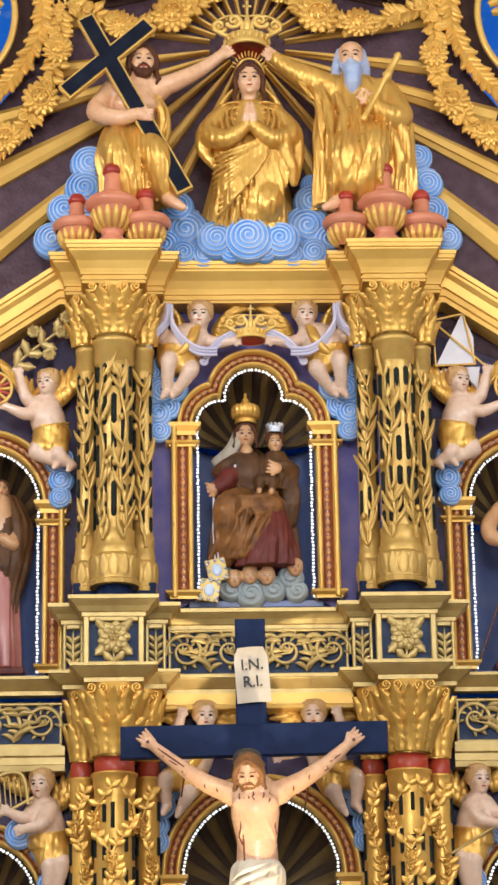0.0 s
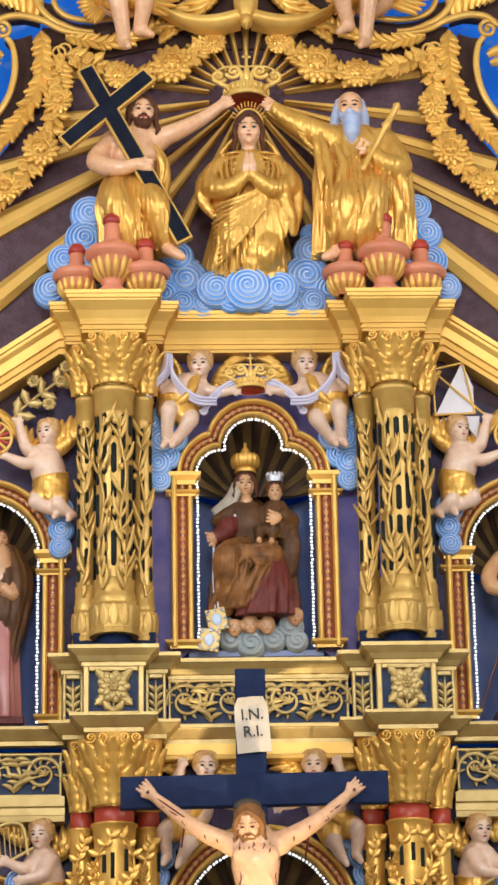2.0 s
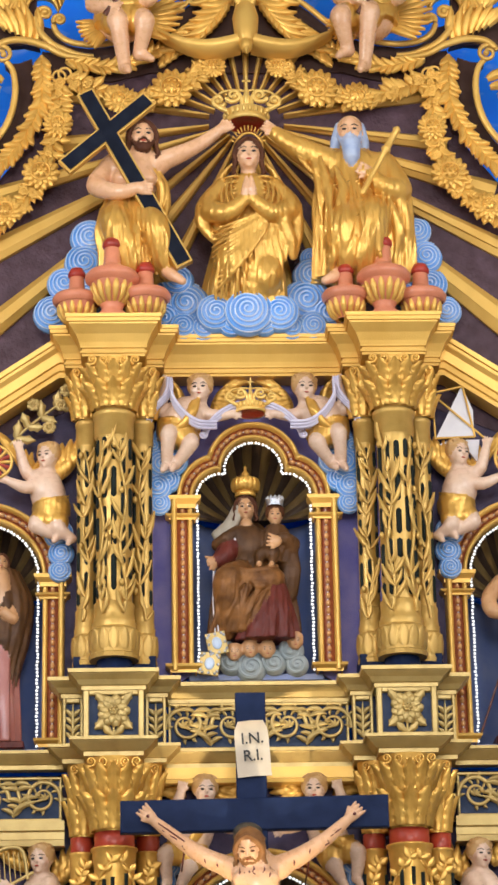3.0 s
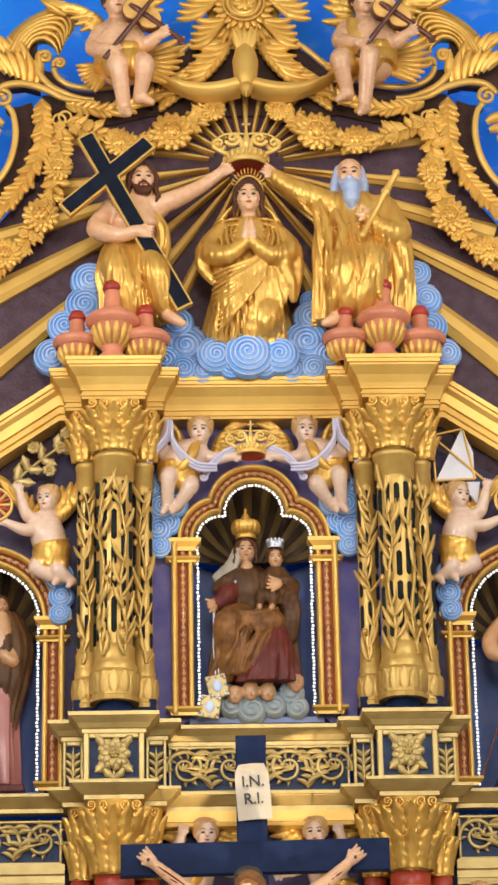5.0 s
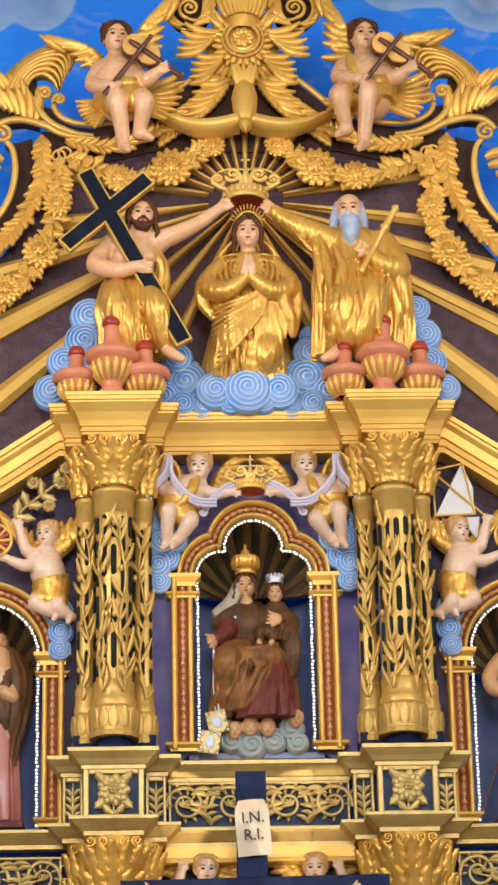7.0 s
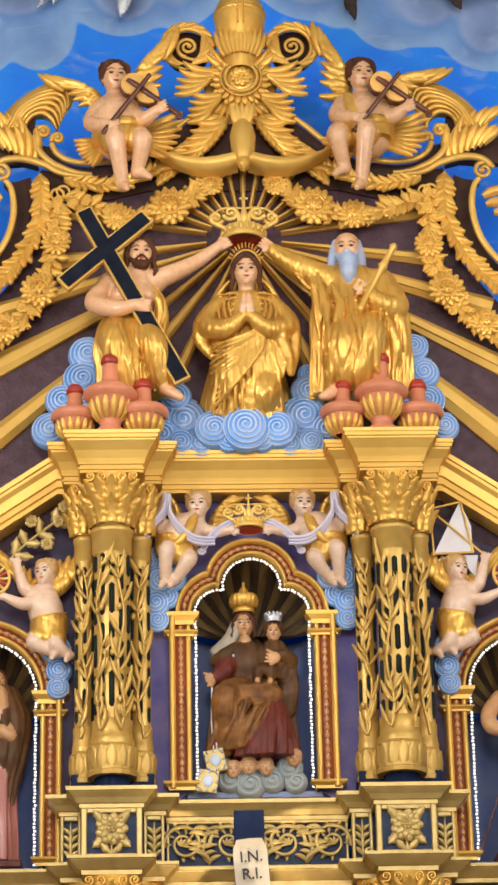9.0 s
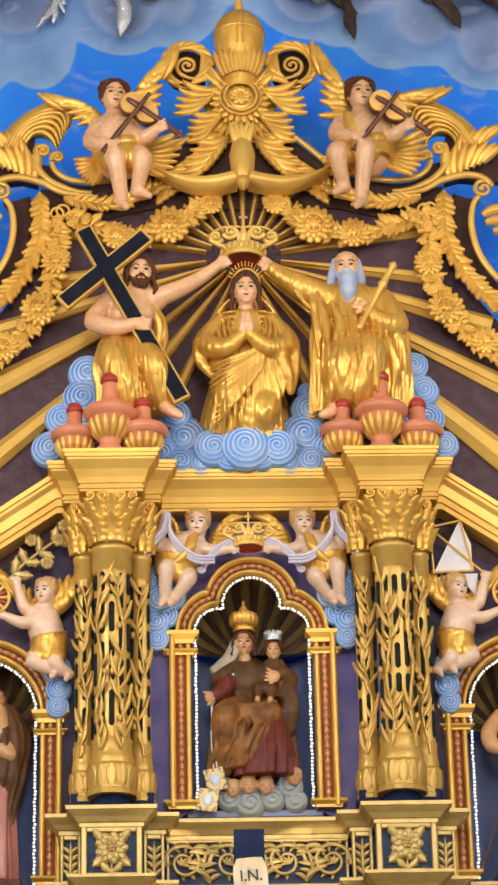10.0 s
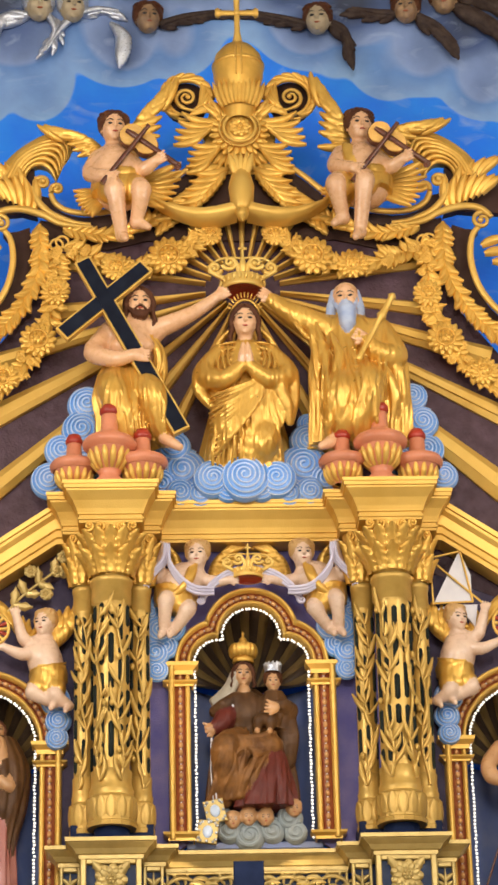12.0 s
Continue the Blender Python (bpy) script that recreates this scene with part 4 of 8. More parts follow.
def upper_column(s):
    x = s * XC
    ob = thing("column", "gold clustered column pierced with reed leaves and stems", "column", (x, Y_FRONT + 0.17, Z_BASE), "upper columns")
    capital(ob, x, Z_CAP, Z_ENT, GOLD, False)
    rg = random.Random(5 + s)
    for dx, y, r in ((0, Y_FRONT + 0.19, 0.15), (-0.205, Y_WING + 0.13, 0.085), (0.205, Y_WING + 0.13, 0.085)):
        c = (x + dx, y, 0)
        me = Mesh()
        me.lathe(c, [(r * 0.92, Z_SHAFT), (r * 0.92, Z_SHAFT + 0.02), (r * 0.99, Z_SHAFT + 0.025), (r * 0.99, Z_CAP - 0.05), (r * 1.06, Z_CAP - 0.045), (r * 1.06, Z_CAP - 0.01), (r * 0.95, Z_CAP)], 0, 24)
        me.lathe(c, [(r * 1.04, Z_FOOT - 0.16), (r * 1.09, Z_FOOT - 0.11), (r * 1.02, Z_FOOT - 0.10), (r * 0.97, Z_FOOT - 0.04), (r * 1.0, Z_FOOT + 0.03), (r * 0.85, Z_FOOT + 0.04)], 0, 24)
        part("collar", me, GOLD_DULL, ob)
        me = Mesh()
        me.lathe(c, [(r * 0.88, Z_FOOT - 0.02), (r * 0.88, Z_SHAFT + 0.03)], 0, 24)
        part("shaft", me, GOLD_DULL, ob)
        # dark bars on the solid shaft: shade of its gaps put in as colour
        me = Mesh()
        n = 5 if dx == 0 else 3
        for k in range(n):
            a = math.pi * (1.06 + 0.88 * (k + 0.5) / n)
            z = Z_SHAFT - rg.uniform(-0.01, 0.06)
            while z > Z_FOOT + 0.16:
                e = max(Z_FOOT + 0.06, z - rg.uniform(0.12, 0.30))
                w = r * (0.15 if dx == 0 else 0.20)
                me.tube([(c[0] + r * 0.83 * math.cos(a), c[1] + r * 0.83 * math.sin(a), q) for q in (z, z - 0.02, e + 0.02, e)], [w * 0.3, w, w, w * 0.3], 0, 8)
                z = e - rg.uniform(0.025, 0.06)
        pieces("slot", me, SLOT_SHADE, ob, "black-green bar painted as the shade in a pierced slot")
        # stems that climb, throwing long lance-shaped leaves and small buds to either side
        me, flat = Mesh(), Mesh()
        hw = r * 1.25
        for k in range(2 if dx == 0 else 1):
            o = (0.10 if k else -0.07) * (1 if s > 0 else -1) if dx == 0 else 0.0
            m = 15
            pts = [Vector((o + 0.025 * math.sin(0.8 * i + 2 * k + 9 * dx), 0, Z_FOOT - 0.06 + (Z_SHAFT + 0.02 - Z_FOOT) * i / m)) for i in range(m + 1)]
            flat.tube(pts, [0.015 - 0.006 * i / m for i in range(m + 1)], 0, 7)
            for i in range(m):
                w = 1 if (i + k) % 2 else -1
                for way, L, W in ((w, rg.uniform(0.18, 0.25), rg.uniform(0.028, 0.036)), (-w, rg.uniform(0.10, 0.15), rg.uniform(0.024, 0.030))):
                    lean = rg.uniform(24, 46)
                    if rg.random() < (0.85 if way == w else 0.5) and abs(pts[i].x + way * L * 0.8 * math.sin(radians(lean))) < hw:
                        flat.leaf((pts[i].x, -0.004 - 0.012 * rg.random(), pts[i].z), 90 - way * lean, L, W, 0, 0.22, way * rg.uniform(18, 40), 0, 0.3, 0.7, 9, 0.9)
                if i % 4 == 2:
                    flat.ell((pts[i].x + 0.04 * w, -0.012, pts[i].z + 0.05), (0.018, 0.018, 0.028), 0, (0, 0, 0), 8, 6)
        wrap = [(c[0] + (r * 1.0 - p[1]) * math.sin(max(-1.55, min(1.55, p[0] / r))), c[1] - (r * 1.0 - p[1]) * math.cos(max(-1.55, min(1.55, p[0] / r))), p[2]) for p in flat.v]
        me.v, me.f, me.m, me.s = wrap, flat.f, flat.m, flat.s
        pieces("reed_leaf", me, GOLD_DULL, ob)
    # foot: a facetted drum carved with leaves
    me = Mesh()
    for dx, y, r in ((0, Y_FRONT + 0.19, 0.175), (-0.205, Y_WING + 0.13, 0.10), (0.205, Y_WING + 0.13, 0.10)):
        zt = Z_FOOT - 0.15
        me.lathe((x + dx, y, 0), [(r * 0.7, Z_BASE), (r * 1.03, Z_BASE + 0.0), (r * 1.06, Z_BASE + 0.03), (r, Z_BASE + 0.04), (r * 1.02, zt - 0.03), (r * 1.05, zt - 0.02), (r * 0.9, zt)], 0, 16, smooth=False)
        for k in range(7 if dx == 0 else 4):
            a = math.pi * (1 + (k + 0.5) / (7 if dx == 0 else 4))
            lf = Mesh()
            lf.leaf((0, 0, 0), 90, 0.15, 0.105, 0, 0.05, 0, 3, 0.05, 0.2, 6, 0.4)
            t = a + math.pi / 2
            px, py = x + dx + r * 0.97 * math.cos(a), y + r * 0.97 * math.sin(a)
            me.add([(px + p[0] * math.cos(t) - p[1] * math.sin(t), py + p[0] * math.sin(t) + p[1] * math.cos(t), Z_BASE + 0.06 + p[2]) for p in lf.v], lf.f, 0)
    part("foot", me, GOLD_DULL, ob)
    me = Mesh()
    me.lathe((x, Y_FRONT + 0.22, 0), [(0.13, Z_BASE + 0.02), (0.13, Z_PED + 0.05), (0.17, Z_PED + 0.02), (0.22, Z_PED + 0.004)], 0, 20)
    me.box(x - 0.30, x + 0.30, Y_WING + 0.04, Y_BACK, Z_PED + 0.004, Z_BASE + 0.06, 0)
    part("plinth", me, NAVY, ob, "dark blue plinth")
    return ob


def lower_column(s):
    x = s * XC
    ob = thing("column", "gold clustered column with red collar, carved with grapevine", "column", (x, Y_FRONT + 0.17, 2.6), "lower columns")
    capital(ob, x, Z_RED, Z_LEDGE, GOLD, True)
    rg = random.Random(11 + s)
    for dx, y, r in ((0, Y_FRONT + 0.19, 0.155), (-0.235, Y_WING + 0.13, 0.088), (0.235, Y_WING + 0.13, 0.088)):
        c = (x + dx, y, 0)
        me = Mesh()
        me.lathe(c, [(r * 0.9, Z_LOWCOL), (r * 0.92, Z_LOWCOL + 0.006), (r * 0.92, Z_RED), (r * 0.8, Z_RED + 0.004)], 0, 24)
        part("red_collar", me, RED, ob, "red painted collar")
        me = Mesh()
        me.lathe(c, [(r * 0.93, 2.6), (r * 0.93, Z_LOWCOL - 0.12), (r * 0.98, Z_LOWCOL - 0.07), (r * 1.0, Z_LOWCOL - 0.02), (r * 1.08, Z_LOWCOL - 0.012), (r * 1.08, Z_LOWCOL + 0.002), (r * 0.9, Z_LOWCOL + 0.006)], 0, 24)
        part("shaft", me, GOLD, ob)
        # short dark bars, the shade between the vine carving painted on the shaft
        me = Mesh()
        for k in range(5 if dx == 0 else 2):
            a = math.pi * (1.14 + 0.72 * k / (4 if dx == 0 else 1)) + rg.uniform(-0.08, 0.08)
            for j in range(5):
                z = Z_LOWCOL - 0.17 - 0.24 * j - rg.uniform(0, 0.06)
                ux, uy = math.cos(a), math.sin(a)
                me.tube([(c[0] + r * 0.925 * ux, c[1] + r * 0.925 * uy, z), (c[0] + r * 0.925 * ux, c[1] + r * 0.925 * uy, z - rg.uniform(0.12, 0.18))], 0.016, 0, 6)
        part("slot", me, SLOT_SHADE, ob, "black-green bars painted as the shade in pierced slots")
        me = Mesh()
        for k in range(2 if dx == 0 else 1):
            a0 = math.pi * (1.2 + 0.6 * (k + 0.5) / (2 if dx == 0 else 1))
            pts = []
            for i in range(25):
                a = a0 + (0.62 if dx == 0 else 0.5) * math.sin(i * 0.55 + k * 2.6)
                pts.append(Vector((c[0] + r * 1.02 * math.cos(a), c[1] + r * 1.02 * math.sin(a), Z_LOWCOL - 1.5 + 0.058 * i)))
            me.tube(pts, 0.011, 0, 6)
            for i in range(1, 25):
                p = pts[i]
                out = Vector((p.x - c[0], p.y - c[1], 0)).normalized()
                if i % 5 == 1:
                    for j in range(30):
                        q, w = rg.uniform(0, 6.28), rg.random()
                        rr = 0.036 * (1 - 0.8 * w)
                        me.ell((p.x + out.x * 0.012 + rr * math.cos(q), p.y + out.y * 0.012 - 0.018 * rg.random(), p.z - 0.15 * w + rr * 0.4 * math.sin(q)), (0.0125,) * 3, 0, nu=6, nv=4)
                else:
                    for w in (-1, 1):
                        me.leaf((p.x, p.y - 0.002, p.z), 90 - w * rg.uniform(30, 80), rg.uniform(0.06, 0.085), rg.uniform(0.045, 0.06), 0, 0.12, w * 20, 3, 0.1, 0.25, 6)
        tagged(part("grapevine", me, GOLD, ob, "carved grapevine with bunches and leaves"), kind="stuff")
    return ob


for s in (-1, 1):
    upper_column(s)
    lower_column(s)


# ---- carved scroll panels ----
def acanthus_scroll(me, x, z, r, y, way, mi=0):
    """One turn of running scroll: a stem that curls round a leafy heart and throws curled fingers outwards."""
    me.scroll((x, z), r, y - 0.012, 1.45, 90 + 100 * way, -way, 0.017, mi, 0.8, 0.28, 40)
    for k in range(9):
        q = 90 + 100 * way - way * 34 * k
        a, rr = radians(q), r * (1 - 0.06 * k)
        me.leaf((x + rr * math.cos(a), y, z + rr * math.sin(a)), q - way * 62, r * 0.46, r * 0.21, mi, 0.35, way * 80, 0, 0.4, 0.8, 9)
        if k < 7:
            me.leaf((x + 0.92 * rr * math.cos(a), y - 0.012, z + 0.92 * rr * math.sin(a)), q - way * 130, r * 0.34, r * 0.16, mi, 0.35, -way * 70, 0, 0.4, 0.8, 8)
    for k in range(5):
        me.leaf((x - way * 0.1 * r, y - 0.016, z - 0.1 * r), 90 + way * (70 - 36 * k), r * 0.42, r * 0.17, mi, 0.4, -way * 60, 0, 0.4, 0.8, 8)


def scroll_panel(name, x0, x1, z0, z1, y, label):
    ob = thing(name, label, "carving", ((x0 + x1) / 2, y, z0), "carved friezes")
    me = Mesh()
    me.box(x0, x1, y + 0.03, y + 0.10, z0, z1, 0)
    part("ground", me, PANEL_BLUE, ob, "dark blue ground")
    t = 0.02
    for q in ((x0, x1, y - 0.01, y + 0.03, z1 - t, z1), (x0, x1, y - 0.01, y + 0.03, z0, z0 + t), (x0, x0 + t, y - 0.008, y + 0.03, z0 + t, z1 - t), (x1 - t, x1, y - 0.008, y + 0.03, z0 + t, z1 - t)):
        me = Mesh()
        me.box(*q, 0)
        part("frame_bar", me, GOLD_PALE, ob)
    h, w = z1 - z0, x1 - x0
    n = 2 * max(1, round(w / (2.1 * h)))
    for k in range(n):
        xm = x0 + w * (k + 0.5) / n
        way = 1 if k < n / 2 else -1
        me = Mesh()
        r = min(h * 0.42, w / n * 0.45)
        acanthus_scroll(me, xm - way * 0.12 * w / n, z0 + h * 0.52, r, y + 0.015, way)
        s = -way
        pts = flat_path([(xm + way * 0.46 * w / n, z0 + 0.04), (xm + way * 0.30 * w / n, z0 + h * 0.30), (xm + way * 0.36 * w / n, z0 + h * 0.70), (xm + way * 0.46 * w / n, z0 + h * 0.86)], y + 0.012)
        me.tube(pts, 0.015, 0, 8, 0.8)
        for j in range(5):
            p = pts[int((j + 0.4) / 5.2 * len(pts))]
            me.leaf((p.x, p.y, p.z), 90 + way * (14 + 10 * j), 0.13, 0.042, 0, 0.4, way * 75, 0, 0.5, 0.8, 9)
            me.leaf((p.x, p.y, p.z), 90 - way * (24 + 8 * j), 0.10, 0.038, 0, 0.4, -way * 70, 0, 0.5, 0.8, 9)
        pieces("scroll_leaf", me, GOLD_PALE, ob)
    return ob


scroll_panel("scroll_frieze", -0.655, 0.655, Z_DADO + 0.005, Z_PED_LOW - 0.005, Y_CEN - 0.02, "pale gold scroll-carved panel on dark blue below the niche")
z0, z1 = 5.072, 5.392
for s in (-1, 1):
    a, b = sorted((s * (XC + 0.38), s * 2.9))
    scroll_panel("scroll_frieze", a, b, z0, z1, Y_CEN, "pale gold scroll-carved frieze on dark blue")
    me = Mesh()
    z = 4.893
    a, b = sorted((s * (XC + 0.36), s * 2.9))
    me.run([(a, Y_CEN), (b, Y_CEN)], [(-0.2, z), (0.02, z), (0.024, z + 0.04), (0.006, z + 0.05), (0.006, z + 0.10), (0.03, z + 0.11), (0.035, z0), (-0.2, z0)], 0)
    solo("moulding", me, GOLD_PALE, "pale gold moulding under the carved frieze", "moulding", kind="structure")
# ---- tympanum with the sunburst ----
Z_SUN = 10.675
me = Mesh()
half = [(0, 11.785), (0.35, 11.628), (0.75, 11.411), (1.45, 11.318), (1.62, 10.910), (1.75, 10.458), (2.05, 10.063), (2.6, 9.481), (3.1, 9.006), (3.1, Z_ENT - 0.9), (0.9, Z_ENT + 0.02)]
me.plate([(-x, z) for x, z in half[1:][::-1]] + half, -0.008, 0.08, 0)
solo("tympanum_board", me, PLUM, "dark plum painted board behind the gilt rays", "board", at=(0, 0, Z_ENT), kind="structure")

burst = thing("sunburst", "gilt wooden rays spreading from the crown over the plum board", "sunburst", (0, -0.06, Z_SUN))


def reach(a):
    """How far a ray at this angle goes before it meets the crest or the cornice."""
    c, d = abs(math.cos(a)), -math.sin(a)
    if d < 0.15:
        return 1.6
    if d < 0.4:
        return 1.95 / c
    return min(3.2 / max(c, 0.01), 1.75 / d)


side = (-7, -17.5, -29, -41, -53, -65, -78)
angs = list(side) + [-180 - q for q in side] + [-90.5] + [10 + 11.4 * k for k in range(15)]
for k, q in enumerate(angs):
    a = radians(q)
    if math.sin(a) > 0.2:
        r0, r1, w0, w1 = 0.27, 0.66 + 0.05 * (k % 2), 0.014, 0.028
    else:
        r0, r1 = (0.3 if math.sin(a) > -0.25 else 0.18), reach(a)
        w0, w1 = 0.013, 0.012 + 0.034 * r1 * (1.15 if k % 2 else 0.9)
    ux, uz, nx, nz = math.cos(a), math.sin(a), -math.sin(a), math.cos(a)
    me = Mesh()
    rows = []
    for r, w in ((r0, w0), (r1, w1)):
        rows.append([(ux * r + nx * w * e, y, Z_SUN + uz * r + nz * w * e) for e, y in ((-1, 0.0), (-1, -0.035), (-0.35, -0.075), (0.45, -0.075), (1, -0.035), (1, 0.0))])
    me.grid(rows, 0, False)
    me.add(rows[1], [(0, 1, 2, 3, 4, 5)], 0, False)
    part("ray", me, GOLD_MOULD, burst)

# ---- crest: scrolls, leaf bands and volutes, alike on both sides ----
def strip(me, pts, y, w, mi=0, flat=0.9, k=8):
    p = flat_path(pts, y, k)
    me.tube(p, spread(w, len(p)), mi, 8, flat)
    return p


def leaf_band(me, pts, y, W, mi=0, step=0.05, spine=0.014):
    """A feathered acanthus band: paired leaves along a curved spine."""
    p = spline(pts, 10)
    for x, z, a in along([tuple(q) for q in p], step, 0.0):
        for s in (-1, 1):
            me.leaf((x, y, z), a + s * 48, W * 0.66, W * 0.34, mi, 0.35, -s * 26, 3, 0.4, 0.6, 9)
    me.tube([Vector((q[0], y - 0.03, q[1])) for q in p], spine, mi, 6)


def acanthus_band(me, pts, y, W, step=0.055):
    """A carved acanthus band: smooth leaves that sweep forward from both sides of a spine."""
    p = [tuple(q) for q in spline(pts, 10)]
    rg = random.Random(31)
    for x, z, a in along(p, step, 0.0):
        for s in (-1, 1):
            L = W * rg.uniform(0.8, 1.0)
            me.leaf((x, y - 0.012 - 0.012 * rg.random(), z), a + s * rg.uniform(4, 16), L, W * 0.42, 0, 0.5, s * rg.uniform(30, 52), 0, 0.6, 0.8, 9, 0.6)
    me.tube([Vector((q[0], y - 0.05, q[1])) for q in p], 0.017, 0, 6)


ZSM = 12.068


def crest_side(s):
    ob = thing("crest_scroll", "carved gilt scrollwork of the crest with dark brown backing", "carving", (s * 0.9, -0.1, 11.275), "crest scrollwork")
    # dark channel of the cradle between its two rims
    up = spline([(0.316, 11.889), (0.400, 11.753), (0.520, 11.650), (0.714, 11.481), (0.964, 11.370), (1.177, 11.326), (1.372, 11.343), (1.486, 11.410), (1.532, 11.503)], 6)
    low = spline([(0.346, 11.732), (0.462, 11.578), (0.623, 11.450), (0.851, 11.323), (1.100, 11.233), (1.304, 11.230), (1.458, 11.282), (1.558, 11.344), (1.641, 11.447), (1.674, 11.566)], 6)
    me = Mesh(s)
    low2 = [low[round(i * (len(low) - 1) / (len(up) - 1))] for i in range(len(up))]
    me.grid([[(x, -0.05, z) for x, z in up], [((p[0] + q[0]) / 2, -0.025, (p[1] + q[1]) / 2) for p, q in zip(up, low2)], [(x, -0.05, z) for x, z in low2], [(x, 0.05, z) for x, z in low2]], 0)
    me.grid([[(x, -0.05, z) for x, z in up], [(x, 0.05, z) for x, z in up]], 0)
    part("backing", me, BROWN, ob, "dark brown channel")
    me = Mesh(s)
    strip(me, up, -0.12, [0.018, 0.026, 0.026, 0.024], k=2)
    me.scroll((1.482, 11.544), 0.052, -0.12, 1.35, -30, 1, 0.022)
    part("cradle", me, GOLD_MOULD, ob)
    me = Mesh(s)
    strip(me, low[len(low) // 2:], -0.13, [0.016, 0.028, 0.03, 0.026], k=2)
    me.scroll((1.601, 11.596), 0.062, -0.13, 1.35, -20, 1, 0.024)
    part("cradle", me, GOLD_MOULD, ob)
    # acanthus band below the cradle
    me = Mesh(s)
    acanthus_band(me, [(1.430, 11.185), (1.258, 11.138), (1.078, 11.121), (0.874, 11.181), (0.670, 11.281)], -0.08, 0.15)
    pieces("band_leaf", me, GOLD, ob)
    # dark board behind the band
    me = Mesh(s)
    me.plate([(0.336, 11.732), (0.622, 11.476), (0.873, 11.334), (1.100, 11.244), (1.304, 11.235), (1.467, 11.287), (1.621, 11.309), (1.664, 11.126), (1.439, 11.084), (1.078, 11.040), (0.761, 11.119), (-0.008, 11.113), (-0.021, 11.730)], -0.035, 0.0, 0)
    part("backing", me, BROWN, ob, "dark brown backing")
    # arm that sweeps outwards to a volute
    me = Mesh(s)
    strip(me, [(1.191, 11.183), (1.439, 11.216), (1.589, 11.298), (1.766, 11.351), (1.916, 11.337), (2.000, 11.271)], -0.15, [0.014, 0.026, 0.032, 0.03, 0.026])
    me.scroll((1.936, 11.225), 0.085, -0.14, 1.5, 20, 1, 0.022)
    part("arm", me, GOLD_MOULD, ob)
    # outer rim, channel and feathered band that run down the shoulder
    out = spline([(1.918, 11.189), (1.849, 11.087), (1.828, 10.880), (1.883, 10.640), (2.022, 10.428), (2.274, 10.185)], 6)
    inn = spline([(1.702, 11.238), (1.687, 11.086), (1.689, 10.874), (1.740, 10.664), (1.889, 10.427), (2.141, 10.174)], 6)
    me = Mesh(s)
    me.grid([[(x, 0.05, z) for x, z in out], [(x, -0.05, z) for x, z in out], [((p[0] + q[0]) / 2, -0.02, (p[1] + q[1]) / 2) for p, q in zip(out, inn)], [(x, -0.05, z) for x, z in inn], [(x, 0.05, z) for x, z in inn]], 0)
    part("backing", me, BROWN, ob, "dark brown channel")
    me = Mesh(s)
    strip(me, out, -0.13, [0.022, 0.028, 0.028, 0.026], k=2)
    part("outer_strip", me, GOLD_MOULD, ob)
    me = Mesh(s)
    acanthus_band(me, [(1.620, 11.217), (1.613, 10.974), (1.643, 10.738), (1.773, 10.466), (1.983, 10.212), (2.200, 10.019)], -0.09, 0.17)
    me.scroll((1.606, 11.136), 0.04, -0.13, 1.3, 200, -1, 0.02)
    pieces("band_leaf", me, GOLD, ob)
    me = Mesh(s)
    for k in range(5):
        x, z = (1.924, 11.027)
        me.leaf((x + 0.02 * k * k, -0.06, z - 0.07 * k), 40 - 16 * k, 0.22, 0.09, 0, 0.4, -50, 0, 0.5, 0.6, 8)
    pieces("spray_leaf", me, GOLD, ob)
    # leaves that climb from the arm to the plume
    me = Mesh(s)
    for k in range(7):
        x, z = (1.676, 11.350)
        me.leaf((x + 0.045 * k, -0.08 - 0.006 * k, z + 0.02 * k), 112 - 9 * k, 0.30 - 0.012 * k, 0.085, 0, 0.45, -34, 0, 0.5, 0.7, 9)
    for k in range(5):
        x, z = (1.759, 11.510)
        me.leaf((x + 0.05 * k, -0.07, z + 0.04 * k), 100 - 10 * k, 0.26, 0.08, 0, 0.45, -40, 0, 0.5, 0.7, 9)
    pieces("spray_leaf", me, GOLD, ob)
    me = Mesh(s)
    me.plate([(1.640, 11.340), (1.696, 11.509), (1.671, 11.783), (1.717, 11.820), (1.899, 11.764), (2.125, 11.641), (2.210, 11.354), (1.916, 11.362), (1.767, 11.376)], -0.02, 0.05, 0)
    part("backing", me, BROWN, ob, "dark brown backing")
    # great fluted plume at the shoulder, its tips hanging
    me = Mesh(s)
    o = [(1.979, 11.630), (1.864, 11.826), (1.719, 11.961), (1.555, 12.054), (1.408, 12.085), (1.353, 12.000), (1.380, 11.875)]
    i2 = [(1.761, 11.649), (1.735, 11.742), (1.681, 11.794), (1.608, 11.804), (1.553, 11.772), (1.516, 11.720), (1.492, 11.647)]
    for k in range(8):
        u = k / 7
        p = flat_path([(a[0] + (c[0] - a[0]) * u, a[1] + (c[1] - a[1]) * u) for a, c in zip(o, i2)], -0.08 - 0.05 * math.sin(math.pi * u), 5)
        me.tube(p, spread([0.016, 0.026, 0.027, 0.026, 0.022, 0.016, 0.004], len(p)), 0, 8, 0.9)
    pieces("plume_flute", me, GOLD, ob)
    me = Mesh(s)
    q = spline(o, 4)
    w = spline(i2, 4)
    me.grid([[(x, -0.05, z) for x, z in q], [((p[0] + r[0]) / 2, -0.09, (p[1] + r[1]) / 2) for p, r in zip(q, w)], [(x, -0.05, z) for x, z in w], [(x, 0.03, z) for x, z in w]], 0)
    part("plume_body", me, GOLD, ob)
    # inner acanthus that rises to the medallion
    me = Mesh(s)
